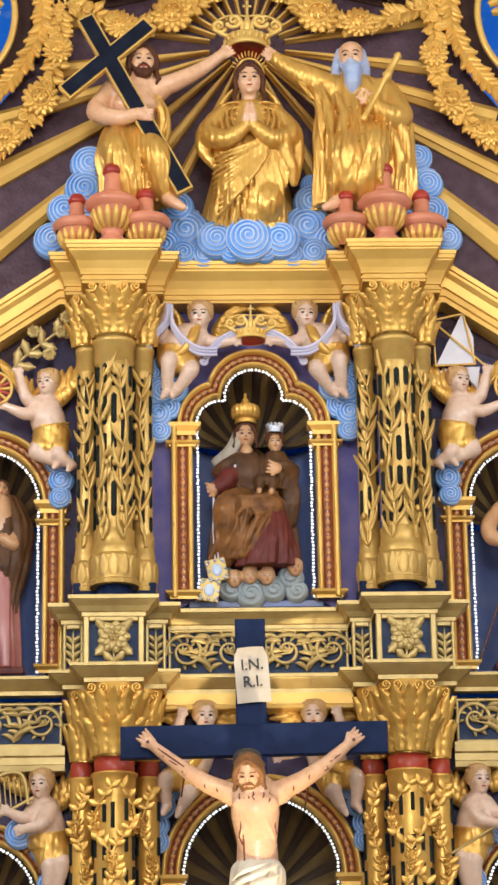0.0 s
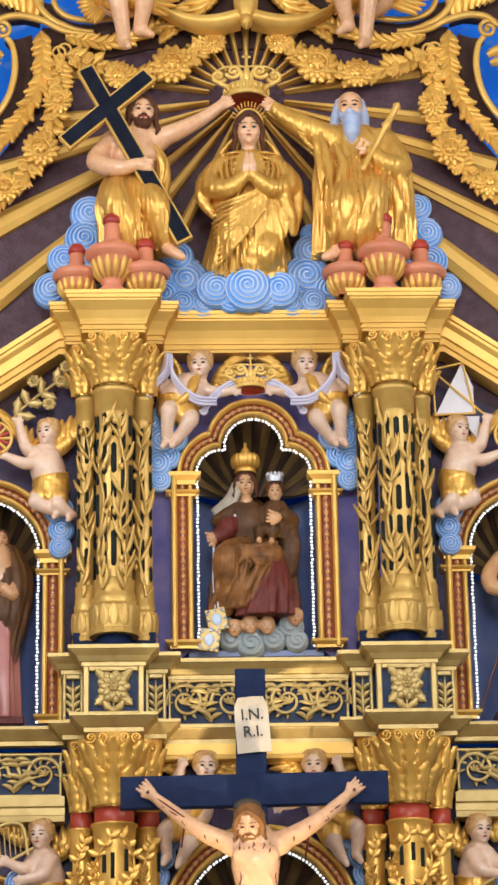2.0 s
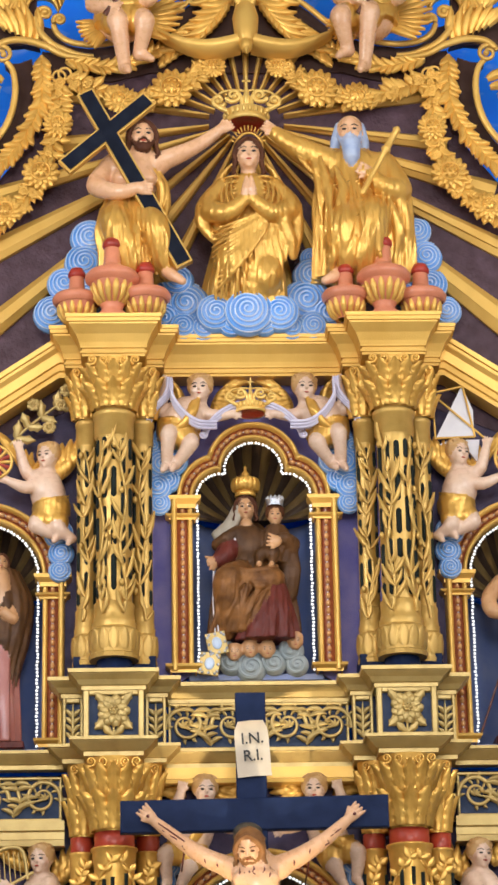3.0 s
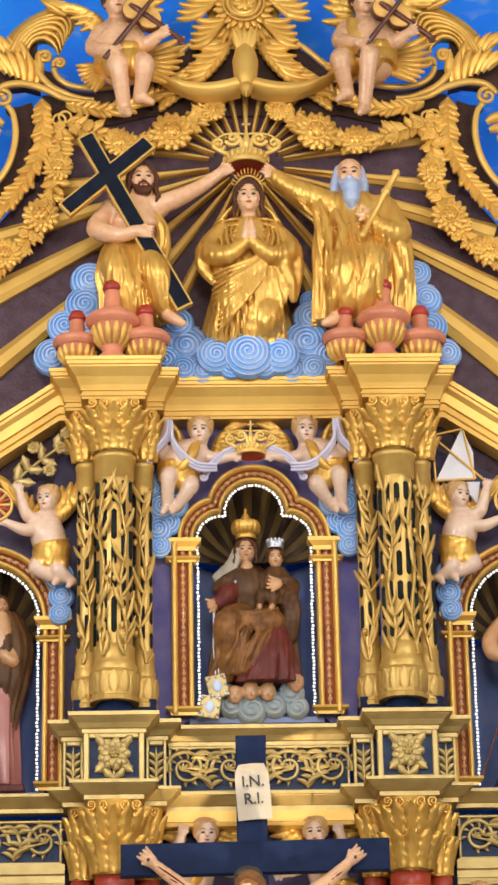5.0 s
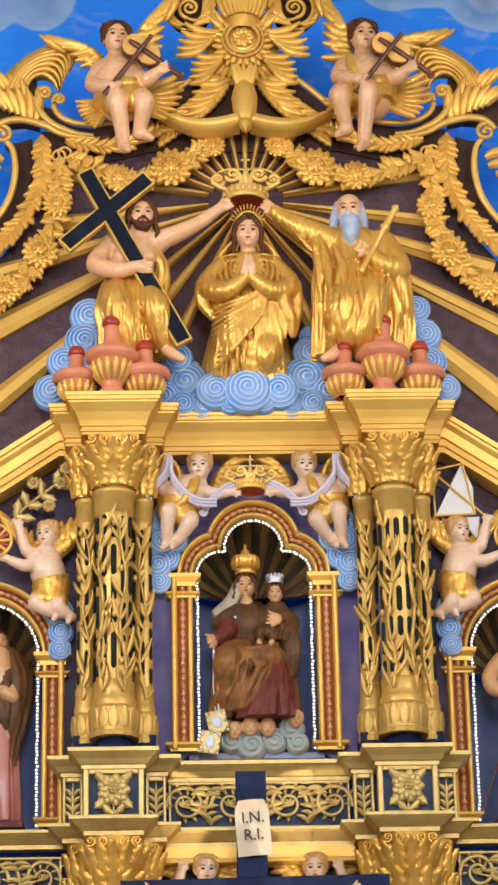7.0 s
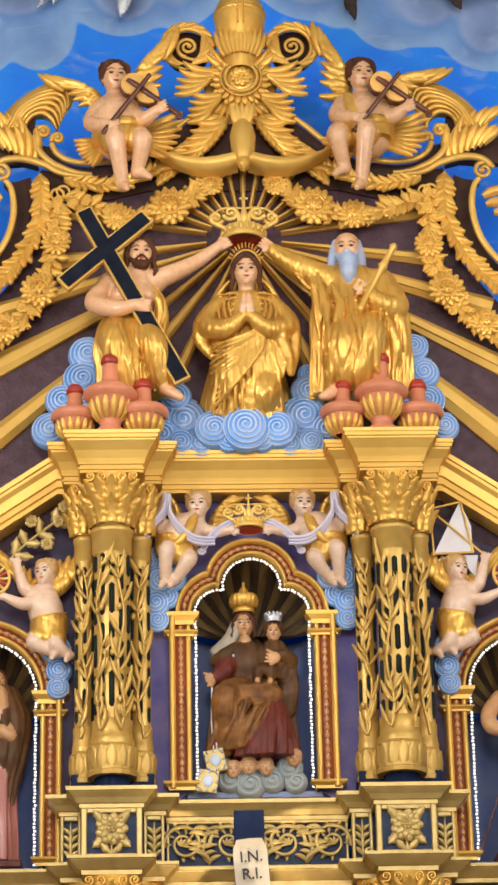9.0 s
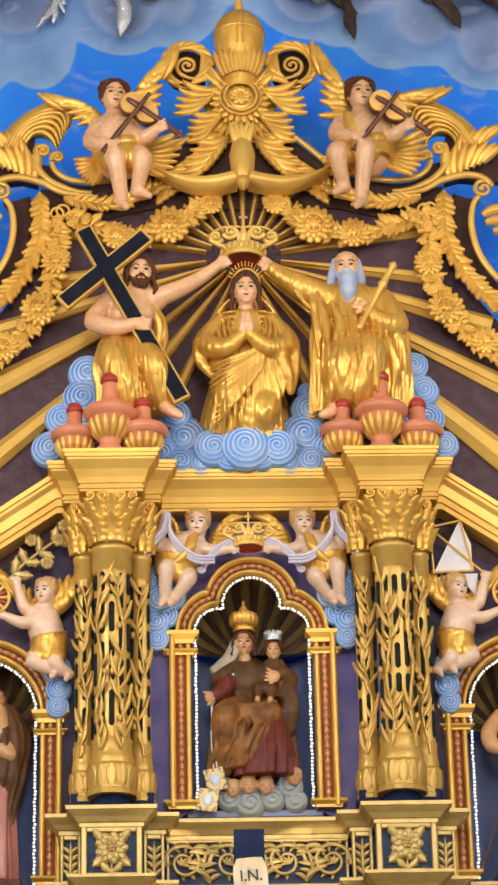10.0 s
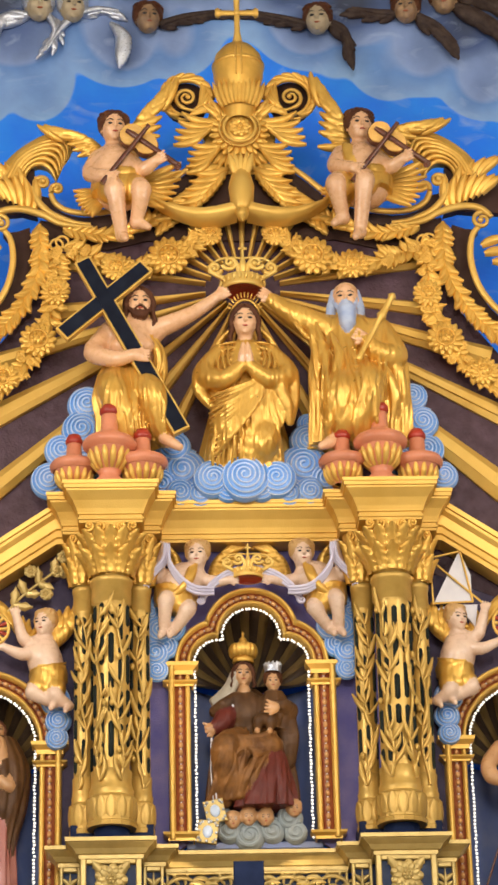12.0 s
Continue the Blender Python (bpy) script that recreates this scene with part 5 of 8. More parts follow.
    leaf_band(me, [(0.16, 11.757), (0.30, 11.550), (0.50, 11.372), (0.66, 11.245)], -0.08, 0.24, step=0.058)
    for k in range(5):
        me.leaf((0.10 + 0.04 * k, -0.1, 11.730 - 0.045 * k), -38 - 6 * k, 0.30, 0.075, 0, 0.4, 48, 0, 0.35, 0.6, 7)
    pieces("acanthus_leaf", me, GOLD, ob)
    # leaf sprays beside the medallion: fingers swept outwards, their tips curled up
    me = Mesh(s)
    for k in range(5):
        me.leaf((0.16 + 0.035 * k, -0.11 - 0.006 * k, ZSM + 0.10 - 0.035 * k), -22 - 7 * k, 0.33 - 0.014 * k, 0.072, 0, 0.4, 62 - 4 * k, 0, 0.35, 0.7, 10, 0.5)
        me.leaf((0.13 + 0.03 * k, -0.10 - 0.006 * k, ZSM - 0.10 - 0.04 * k), -38 - 8 * k, 0.29 - 0.01 * k, 0.07, 0, 0.4, 60, 0, 0.35, 0.7, 10, 0.5)
        me.leaf((0.10 + 0.035 * k, -0.09, ZSM + 0.16 + 0.015 * k), 62 - 16 * k, 0.19, 0.055, 0, 0.4, -40, 0, 0.35, 0.7, 8, 0.5)
    pieces("side_leaf", me, GOLD, ob)
    # large volute on top: a thin spiral on a dark disc within a leafy horn
    me = Mesh(s)
    zc = 12.400
    me.scroll((0.43, zc), 0.092, -0.09, 1.7, -80, 1, 0.018, 0, 0.9, 0.16, 40)
    me.tube(flat_path([(0.20, zc - 0.22), (0.27, zc - 0.07), (0.37, zc - 0.11), (0.445, zc - 0.092)], -0.085), [0.014] * 19, 0, 7)
    part("volute", me, GOLD_MOULD, ob)
    me = Mesh(s)
    for lane, (w, dy) in enumerate(((0.030, 0.0), (0.024, -0.02))):
        pts = []
        for i in range(31):
            a = radians(-110 + 290 * i / 30)
            rr = 0.186 - 0.030 * lane + 0.03 * (i / 30) ** 2
            pts.append((0.43 + rr * math.cos(a), -0.07 + dy, zc + rr * math.sin(a) * 1.02))
        me.tube(pts, spread([0.004, w * 0.8, w, w * 1.1, w * 0.8], 31), 0, 8)
    for k in range(11):
        a = radians(-70 + 24 * k)
        me.leaf((0.43 + 0.178 * math.cos(a), -0.095, zc + 0.178 * math.sin(a)), math.degrees(a) + 66, 0.13, 0.05, 0, 0.4, 46, 0, 0.35, 0.7, 8, 0.5)
    for k in range(4):
        me.leaf((0.30 - 0.03 * k, -0.10, zc + 0.13 - 0.03 * k), -100 + 12 * k, 0.22, 0.05, 0, 0.4, 30, 0, 0.35, 0.7, 7, 0.5)
    pieces("volute_leaf", me, GOLD, ob)
    me = Mesh(s)
    me.lathe((0, 0, 0), [(0.0, 0.0), (0.178, 0.0), (0.178, 0.06)], 0, 20)
    me.v = [(s * 0.43 + p[0], -0.03 + p[2], zc + p[1]) for p in me.v]
    part("backing", me, BROWN, ob, "dark brown backing")
    return ob


for s in (-1, 1):
    crest_side(s)

# medallion
med = thing("sun_medallion", "carved gilt sun medallion with petals and a ring", "medallion", (0, -0.1, 12.068))
ZM = 12.068
me = Mesh()
me.ell((0, -0.12, ZM), (0.17, 0.07, 0.17), 0, nu=28, nv=10)
for k in range(22):
    a = 2 * math.pi * k / 22
    me.leaf((0.145 * math.cos(a), -0.14, ZM + 0.145 * math.sin(a)), 360 * k / 22, 0.085, 0.05, 0, 0.3, 0, 0, 0.1, 0.5, 6, 0.4)
    a += math.pi / 22
    me.leaf((0.15 * math.cos(a), -0.11, ZM + 0.15 * math.sin(a)), math.degrees(a), 0.10, 0.05, 0, 0.3, 0, 0, 0.1, 0.5, 6, 0.4)
me.rosette((0, -0.19, ZM), 0.095, 9, 0, 0.3)
pieces("petal", me, GOLD, med)
me = Mesh()
me.tube(ring_xz((0, -0.19, ZM), 0.13, 28), 0.016, 0, 8)
me.tube(ring_xz((0, -0.18, ZM), 0.165, 28), 0.009, 0, 8)
part("ring", me, GOLD_MOULD, med)
me = Mesh()
for k in range(9):
    me.leaf((0.02 * (k - 4), -0.10, ZM + 0.08), 90 - 13 * (k - 4), 0.28, 0.065, 0, 0.3, 0, 0, 0.3, 0.6, 6)
    me.leaf((0.03 * (k - 4), -0.06, ZM - 0.14), -90 + 9 * (k - 4), 0.20, 0.06, 0, 0.3, 0, 0, 0.3, 0.6, 6)
pieces("flame_leaf", me, GOLD, med)
me = Mesh()
me.plate([(-0.2, ZM - 0.35), (0.2, ZM - 0.35), (0.3, ZM), (0.22, ZM + 0.3), (-0.22, ZM + 0.3), (-0.3, ZM)], -0.04, 0.06, 0)
part("backing", me, GOLD, med)

# orb with cross
ZO = 12.652
orb = thing("orb_and_cross", "gilt orb with raised bands and a flared cross on top", "finial", (0, -0.15, ZO - 0.2))
me = Mesh()
me.lathe((0, -0.12, ZO), [(0.17, -0.22), (0.205, -0.08), (0.21, 0.02), (0.19, 0.11), (0.13, 0.19), (0.05, 0.215), (0.0, 0.217)], 0, 28)
part("orb", me, GOLD, orb)
me = Mesh()
for k in range(11):
    me.leaf((0.026 * (k - 5), -0.27 + 0.003 * (k - 5) ** 2, ZO - 0.40), 90 - 4 * (k - 5), 0.24, 0.06, 0, 0.2, 0, 0, 0.1, 0.5, 6)
pieces("calyx_leaf", me, GOLD, orb)
me = Mesh()
me.lathe((0, -0.12, ZO), [(0.12, -0.5), (0.15, -0.32), (0.178, -0.2)], 0, 24)
part("neck", me, GOLD, orb)
me = Mesh()
me.lathe((0, -0.12, ZO), [(0.208, 0.0), (0.218, 0.005), (0.218, 0.03), (0.207, 0.035)], 0, 28)
for dx in (-0.022, 0.022):
    me.tube([(dx, -0.12 - math.sqrt(max(r * r - dx * dx, 0)) - 0.002, ZO + z) for r, z in ((0.19, -0.15), (0.208, -0.05), (0.212, 0.02), (0.192, 0.11), (0.135, 0.19))], 0.008, 0, 6)
part("band", me, GOLD_ROBE, orb)
me = Mesh()
zc = 13.195
me.tube([(0, -0.12, z) for z in (ZO + 0.2, ZO + 0.26, ZO + 0.36, zc, zc + 0.16, zc + 0.2)], [0.065, 0.045, 0.026, 0.024, 0.028, 0.045], 0, 8, 0.7)
for q in (-1, 1):
    me.tube([(q * d, -0.12, zc) for d in (0.0, 0.13, 0.155, 0.18)], [0.024, 0.026, 0.05, 0.035], 0, 8, 0.7)
me.ell((0, -0.12, zc), (0.03, 0.03, 0.03), 0)
part("cross", me, GOLD_MOULD, orb)

# garlands of flowers with leaves, hung from rings
def garland(pts, flowers, label):
    x, z = pts[0]
    ob = thing("garland", label, "garland", (x, -0.16, z), "flower garlands")
    me = Mesh()
    rg = random.Random(int(abs(x) * 100) + len(flowers))
    p = [tuple(q) for q in spline(pts, 8)]
    for x, z, a in along(p, 0.032, 0.02):
        for w in (-1, 1):
            me.leaf((x, -0.125, z), a + w * rg.uniform(25, 80), rg.uniform(0.09, 0.14), rg.uniform(0.045, 0.065), 0, 0.4, w * rg.uniform(-30, 30), 2, 0.4, 0.6, 6)
        if rg.random() < 0.75:
            me.rosette((x + rg.uniform(-0.06, 0.06), -0.155, z + rg.uniform(-0.06, 0.06)), rg.uniform(0.03, 0.05), 7, 0, 0.5)
    part("leaf_swag", me, GOLD, ob)
    for x, z, r in flowers:
        me = Mesh()
        me.ell((x, -0.155, z), (r * 0.5, r * 0.25, r * 0.5), 0)
        flower = part("flower", me, GOLD, ob)
        me = Mesh()
        me.rosette((x, -0.17, z), r * 1.05, 14, 0, 0.5)
        pieces("petal", me, GOLD, flower)
    me = Mesh()
    me.tube(ring_xz((pts[0][0], -0.15, pts[0][1] + 0.03), 0.05, 16), 0.011, 0, 6)
    part("hook_ring", me, GOLD_MOULD, ob)


gl = "carved gilt garland of sunflowers and leaves"
garland([(-1.481, 10.998), (-1.487, 10.598), (-1.608, 10.204), (-1.803, 9.890), (-2.041, 9.724)], [(-1.487, 10.598, 0.12), (-1.617, 10.180, 0.15), (-1.890, 9.857, 0.13)], gl + ", hanging")
garland([(1.498, 11.024), (1.476, 10.572), (1.570, 10.200), (1.799, 9.904), (2.075, 9.683)], [(1.462, 10.562, 0.12), (1.582, 10.165, 0.15), (1.878, 9.879, 0.12)], gl + ", hanging")
garland([(-1.436, 11.023), (-1.189, 10.920), (-0.920, 10.802), (-0.582, 10.900), (-0.355, 11.064), (-0.227, 11.200)], [(-1.009, 10.813, 0.12), (-0.591, 10.905, 0.17), (-0.255, 11.099, 0.10)], gl + ", slung under the crest")
garland([(1.453, 11.014), (1.176, 10.900), (0.856, 10.817), (0.566, 10.890), (0.345, 11.059), (0.235, 11.187)], [(0.875, 10.827, 0.13), (0.557, 10.900, 0.17), (0.255, 11.095, 0.10)], gl + ", slung under the crest")

# dove
zd = 11.380
dove = thing("dove", "gilt carved dove with spread wings below the medallion", "dove", (0, -0.25, zd - 0.2))
me = Mesh()
me.limb([(0, -0.2, zd + 0.24), (0, -0.26, zd + 0.10), (0, -0.30, zd - 0.04), (0, -0.32, zd - 0.14)], [0.075, 0.105, 0.095, 0.06], 0, 16)
me.ell((0, -0.35, zd - 0.19), (0.05, 0.055, 0.065), 0)
me.tube([(0, -0.39, zd - 0.22), (0, -0.41, zd - 0.29)], [0.024, 0.004], 0, 6)
part("body", me, GOLD_MOULD, dove)
for s in (-1, 1):
    me = Mesh()
    rows = []
    for i in range(15):
        u = i / 14
        x, z = s * (0.04 + 0.66 * u), zd - 0.10 - 0.065 * math.sin(math.pi * u) + 0.07 * u * u
        w = 0.098 * (1 - u) ** 0.6 * (0.78 + 0.5 * min(u, 0.45)) + 0.004
        rows.append([(x, -0.18, z - w), (x, -0.24 - 0.05 * (1 - u), z - w * 0.9), (x, -0.31 - 0.04 * (1 - u), z - w * 0.4), (x, -0.32 - 0.03 * (1 - u), z + w * 0.4), (x, -0.24, z + w * (0.95 + 0.16 * (i % 2))), (x, -0.18, z + w * 0.95)])
    me.grid(rows, 0)
    part("wing", me, GOLD_MOULD, dove)
for k in range(-2, 3):
    me = Mesh()
    me.leaf((0.012 * k, -0.24 - 0.004 * abs(k), zd + 0.18), 90 - 9 * k, 0.24, 0.07, 0, 0.3, 0, 0, 0.1, 0.5, 6)
    part("tail_feather", me, GOLD_MOULD, dove)
# ---- carved clouds ----
def cloud(me, c, r, way=1, turns=2.6):
    """A carved puff of cloud with a spiral on its face."""
    me.ell(c, (r, r * 0.55, r), 0, nu=16, nv=12)
    n = int(26 * turns)
    for lane, mi in ((0.0, 1), (0.5, 0)):
        pts = []
        for i in range(n + 1):
            u = i / n
            rr = r * (0.97 - 0.9 * u) - lane * r * 0.36 / turns
            if rr < 0.03 * r:
                break
            q = 1.0 + way * 2 * math.pi * turns * u
            pts.append((c[0] + rr * math.cos(q), c[1] - 0.55 * math.sqrt(max(r * r - rr * rr, 0)) - 0.004, c[2] + rr * math.sin(q)))
        me.tube(pts, r * 0.19 / turns, mi, 6)


def cloud_bank(puffs, label, group=""):
    ob = thing("carved_cloud", label, "cloud", (puffs[0][0], 0, min(p[2] - p[3] for p in puffs)), group)
    for k, (x, y, z, r) in enumerate(puffs):
        me = Mesh()
        cloud(me, (x, y, z), r, 1 if k % 2 else -1, 2.4 + 13.0 * r)
        part("puff", me, [CLOUD, CLOUD_PALE], ob)
    return ob


cloud_bank([(-0.031, -0.39, 8.905, 0.195), (-0.27, -0.36, 8.905, 0.155), (0.21, -0.36, 8.905, 0.155), (-0.50, -0.20, 9.03, 0.20), (0.43, -0.20, 9.06, 0.20), (-0.56, -0.26, 9.22, 0.13), (0.47, -0.22, 9.27, 0.15), (0.60, -0.24, 8.93, 0.16), (-0.66, -0.24, 8.90, 0.15), (0.625, -0.26, 9.30, 0.10), (-0.663, -0.26, 9.28, 0.10), (0.473, -0.18, 9.43, 0.09), (-0.155, -0.36, 8.83, 0.11), (0.095, -0.36, 8.83, 0.11), (-0.37, -0.30, 8.81, 0.12), (0.31, -0.30, 8.81, 0.12), (-0.52, -0.30, 8.82, 0.12), (0.47, -0.30, 8.82, 0.12)], "bright blue carved cloud with white-edged spirals under the seated figures")
cloud_bank([(-1.229, -0.2, 9.60, 0.16), (-1.270, -0.22, 9.38, 0.16), (-1.423, -0.2, 9.22, 0.14), (-1.516, -0.2, 8.969, 0.15), (-1.249, -0.2, 9.126, 0.16)], "pale blue carved cloud behind the salmon urns")
cloud_bank([(1.294, -0.2, 9.645, 0.12), (1.361, -0.22, 9.420, 0.13), (1.383, -0.2, 9.192, 0.14), (1.503, -0.2, 8.979, 0.12), (1.206, -0.2, 9.146, 0.16)], "pale blue carved cloud behind the salmon urns")


# ---- urns ----
def urn(x, y, z, h, small):
    ob = thing("urn", ("small " if small else "large ") + "salmon urn with gilt gadrooned bowl and scarlet cap", "urn", (x, y, z), "urns on the cornice")
    w = h * (0.40 if small else 0.31)
    c = (x, y, z)
    me = Mesh()
    if small:
        me.lathe(c, [(w * 0.45, 0), (w * 0.4, 0.03 * h)], 0, 24)
        me.lathe(c, [(w * 0.86, 0.33 * h), (w * 0.98, 0.38 * h), (w, 0.44 * h), (w * 0.9, 0.50 * h), (w * 0.45, 0.57 * h), (w * 0.33, 0.62 * h), (w * 0.30, 0.82 * h)], 0, 24)
    else:
        me.lathe(c, [(w * 0.5, 0), (w * 0.52, 0.06 * h), (w * 0.36, 0.11 * h), (w * 0.42, 0.15 * h), (w * 0.45, 0.17 * h)], 0, 24)
        me.lathe(c, [(w * 0.80, 0.42 * h), (w * 0.98, 0.46 * h), (w, 0.51 * h), (w * 0.88, 0.56 * h), (w * 0.45, 0.63 * h), (w * 0.32, 0.67 * h), (w * 0.29, 0.86 * h)], 0, 24)
    part("body", me, TERRACOTTA, ob, "salmon painted body and neck")
    me = Mesh()
    z0, z1 = (0.03, 0.36) if small else (0.16, 0.45)
    me.lathe(c, [(w * 0.36, z0 * h), (w * 0.56, (z0 + 0.08) * h), (w * 0.68, (z0 + 0.18) * h), (w * 0.84, z1 * h)], 0, 24)
    part("bowl", me, TERRACOTTA, ob)
    me = Mesh()
    for k in range(14):
        a = 2 * math.pi * k / 14
        pts = [(x + w * r * math.cos(a), y + w * r * math.sin(a), z + q * h) for r, q in ((0.36, z0 + 0.01), (0.57, z0 + 0.08), (0.68, z0 + 0.17), (0.74, z1 - 0.06))]
        me.limb(pts, [w * 0.05, w * 0.10, w * 0.13, w * 0.08], 0, 8)
    part("gadroon", me, GOLD_MOULD, ob, "gilt gadroons")
    me = Mesh()
    t = 0.82 if small else 0.86
    me.lathe(c, [(w * 0.30, t * h), (w * 0.36, (t + 0.02) * h), (w * 0.36, (t + 0.07) * h), (w * 0.25, 0.98 * h), (0, h)], 0, 20)
    part("cap", me, CAP_RED, ob, "scarlet cap")


for px, yy, hh, sm in ((-1.049, -0.66, 0.66, False), (-1.318, -0.55, 0.46, True), (-0.801, -0.60, 0.48, True),
                       (0.988, -0.66, 0.66, False), (0.703, -0.60, 0.46, True), (1.276, -0.55, 0.48, True)):
    urn(px, yy, Z_ENT_TOP, hh, sm)


# ---- crown over the group ----
def crown(name, x, y, z, r, label, lean=0.0, lining=CAP_RED):
    ob = thing(name, label, "crown", (x, y, z))
    me = Mesh()
    me.lathe((x, y, z), [(r * 0.92, 0), (r, 0), (r * 1.04, 0.1 * r), (r * 0.98, 0.18 * r), (r * 1.06, 0.55 * r), (r * 1.02, 0.6 * r), (r * 0.9, 0.5 * r)], 0, 28)
    for k in range(22):
        a = 2 * math.pi * k / 22
        me.ell((x + r * 1.03 * math.cos(a), y + r * 1.03 * math.sin(a), z + 0.42 * r), (r * 0.09, r * 0.09, r * 0.2), 0, nu=6, nv=5)
    part("circlet", me, GOLD_CROWN, ob)
    me = Mesh()
    me.lathe((x, y, z), [(0, 0.12 * r), (r * 0.9, 0.10 * r), (r * 0.93, 0.01 * r)], 0, 24)
    part("lining", me, lining, ob, "red lining")
    me = Mesh()
    f = y - 0.8 * r
    for q in (-1, 1):
        me.scroll((x + q * 1.30 * r, z + 1.0 * r), 0.34 * r, f + 0.3 * r, 1.3, 90 + q * 110, q, 0.12 * r, 0, 0.9, 0.25)
        me.limb([(x + q * 0.95 * r, f + 0.2 * r, z + 0.45 * r), (x + q * 1.2 * r, f + 0.3 * r, z + 0.62 * r), (x + q * 1.55 * r, f + 0.3 * r, z + 0.8 * r)], [0.12 * r, 0.13 * r, 0.09 * r], 0, 7)
        me.scroll((x + q * 0.62 * r, z + 1.12 * r), 0.36 * r, f, 1.3, 90 - q * 110, -q, 0.12 * r, 0, 0.9, 0.25)
        me.limb([(x + q * 0.25 * r, f, z + 0.5 * r), (x + q * 0.22 * r, f, z + 0.9 * r), (x + q * 0.42 * r, f, z + 1.35 * r)], [0.11 * r, 0.13 * r, 0.09 * r], 0, 7)
        me.limb([(x + q * 1.62 * r, f + 0.3 * r, z + 1.1 * r), (x + q * 1.1 * r, f + 0.5 * r, z + 1.55 * r), (x + q * 0.5 * r, f + 0.5 * r, z + 1.65 * r), (x, f + 0.5 * r, z + 1.6 * r)], [0.05 * r, 0.07 * r, 0.07 * r, 0.06 * r], 0, 6)
    me.limb([(x, f, z + 0.5 * r), (x, f, z + 0.95 * r), (x, f, z + 1.35 * r), (x, f, z + 1.65 * r)], [0.1 * r, 0.2 * r, 0.1 * r, 0.05 * r], 0, 8)
    me.box(x - 0.05 * r, x + 0.05 * r, f - 0.04 * r, f + 0.04 * r, z + 1.6 * r, z + 2.15 * r, 0, 0.001)
    me.box(x - 0.2 * r, x + 0.2 * r, f - 0.04 * r, f + 0.04 * r, z + 1.83 * r, z + 1.93 * r, 0, 0.001)
    part("fleuron", me, GOLD_CROWN, ob)
    return ob


crown("crown", -0.012, -0.38, 10.487, 0.165, "large gilt crown with red lining held above the seated woman")

# ---- statues of the upper group ----
FIG = [SKIN, HAIR, GOLD_ROBE, INK, RED, BEARD, NAVY, GOLD_MOULD, SKIN_PALE, HAIR_FAIR, GOLD, WHITE]


def ridges(me, lines, r, mi=2):
    for ln in lines:
        me.limb(ln, [r * 0.35, r, r * 0.9, r * 0.25], mi, 7)


def drape(me, top, foot, wide, n, seed, r=0.018, mi=2):
    """Many narrow folds that fall from a line of points at the top towards the hem."""
    rg = random.Random(seed)
    a, b, lines = [Vector(q) for q in top], [Vector(q) for q in foot], []
    for k in range(n):
        u = (k + rg.uniform(0.1, 0.9)) / n
        p, q = a[0].lerp(a[1], u), b[0].lerp(b[1], min(1, max(0, u + rg.uniform(-0.12, 0.12))))
        w = rg.uniform(0.0, 0.35)
        p, sway = p.lerp(q, w), rg.uniform(-wide, wide)
        m1, m2 = p.lerp(q, 0.35) + Vector((sway, -0.004, 0)), p.lerp(q, 0.7) + Vector((-sway * 0.6, -0.004, 0))
        g, q = r * rg.uniform(0.6, 1.2), p.lerp(q, 0.94)
        way = [Vector(v) for v in spline([p, m1, m2, q], 2)]
        lines.append(([me.front(v, 0.25 * g) for v in way], g))
    for way, g in lines:
        me.limb(way, [g * 0.3, g * 0.8, g, g * 1.1, g, g * 0.8, g * 0.4], mi, 6, 0.009)


# woman with joined palms, her mantle wide at the elbows and gathered across the knees
me = Sculpt()
me.head((-0.003, -0.42, 10.205), 0.112, 0, 1, 0, 6, 1.0, -1, 3)
me.ell((-0.003, -0.36, 10.03), (0.07, 0.06, 0.09), 0)
me.robe([(0.0, -0.34, 10.06, 0.10, 0.09), (-0.003, -0.34, 9.985, 0.21, 0.13), (-0.007, -0.34, 9.83, 0.29, 0.16), (-0.011, -0.34, 9.62, 0.29, 0.18), (-0.020, -0.34, 9.42, 0.25, 0.19), (-0.022, -0.33, 9.22, 0.28, 0.18), (-0.024, -0.31, 8.93, 0.30, 0.13)], 15, 0.05, 2, 130, 1.5, 2)
for s, pts in ((-1, [(-0.20, -0.38, 9.95), (-0.31, -0.44, 9.75), (-0.17, -0.56, 9.66), (-0.045, -0.60, 9.755)]), (1, [(0.19, -0.38, 9.95), (0.30, -0.44, 9.75), (0.15, -0.56, 9.66), (0.025, -0.60, 9.755)])):
    me.limb(pts, [0.075, 0.095, 0.075, 0.048], 2, 12)
    x, y, z = pts[3]
    me.limb([(x, y, z - 0.02), (x - s * 0.010, y - 0.03, z + 0.07), (x - s * 0.018, y - 0.03, z + 0.17)], [0.036, 0.033, 0.013], 0, 8, 0.004)
# hanging edges of the mantle at both elbows
me.limb([(-0.27, -0.40, 9.90), (-0.355, -0.42, 9.76), (-0.36, -0.42, 9.62), (-0.26, -0.44, 9.47)], [0.05, 0.06, 0.05, 0.03], 2)
me.limb([(0.24, -0.40, 9.90), (0.335, -0.42, 9.76), (0.36, -0.42, 9.56), (0.335, -0.44, 9.34)], [0.05, 0.065, 0.05, 0.02], 2)
me.limb([(0.20, -0.46, 9.74), (0.25, -0.50, 9.60), (0.30, -0.48, 9.45), (0.315, -0.46, 9.33)], [0.05, 0.06, 0.05, 0.02], 2)
# knees
me.ell((-0.14, -0.45, 9.30), (0.13, 0.12, 0.16), 2)
me.ell((0.12, -0.45, 9.20), (0.12, 0.11, 0.16), 2)
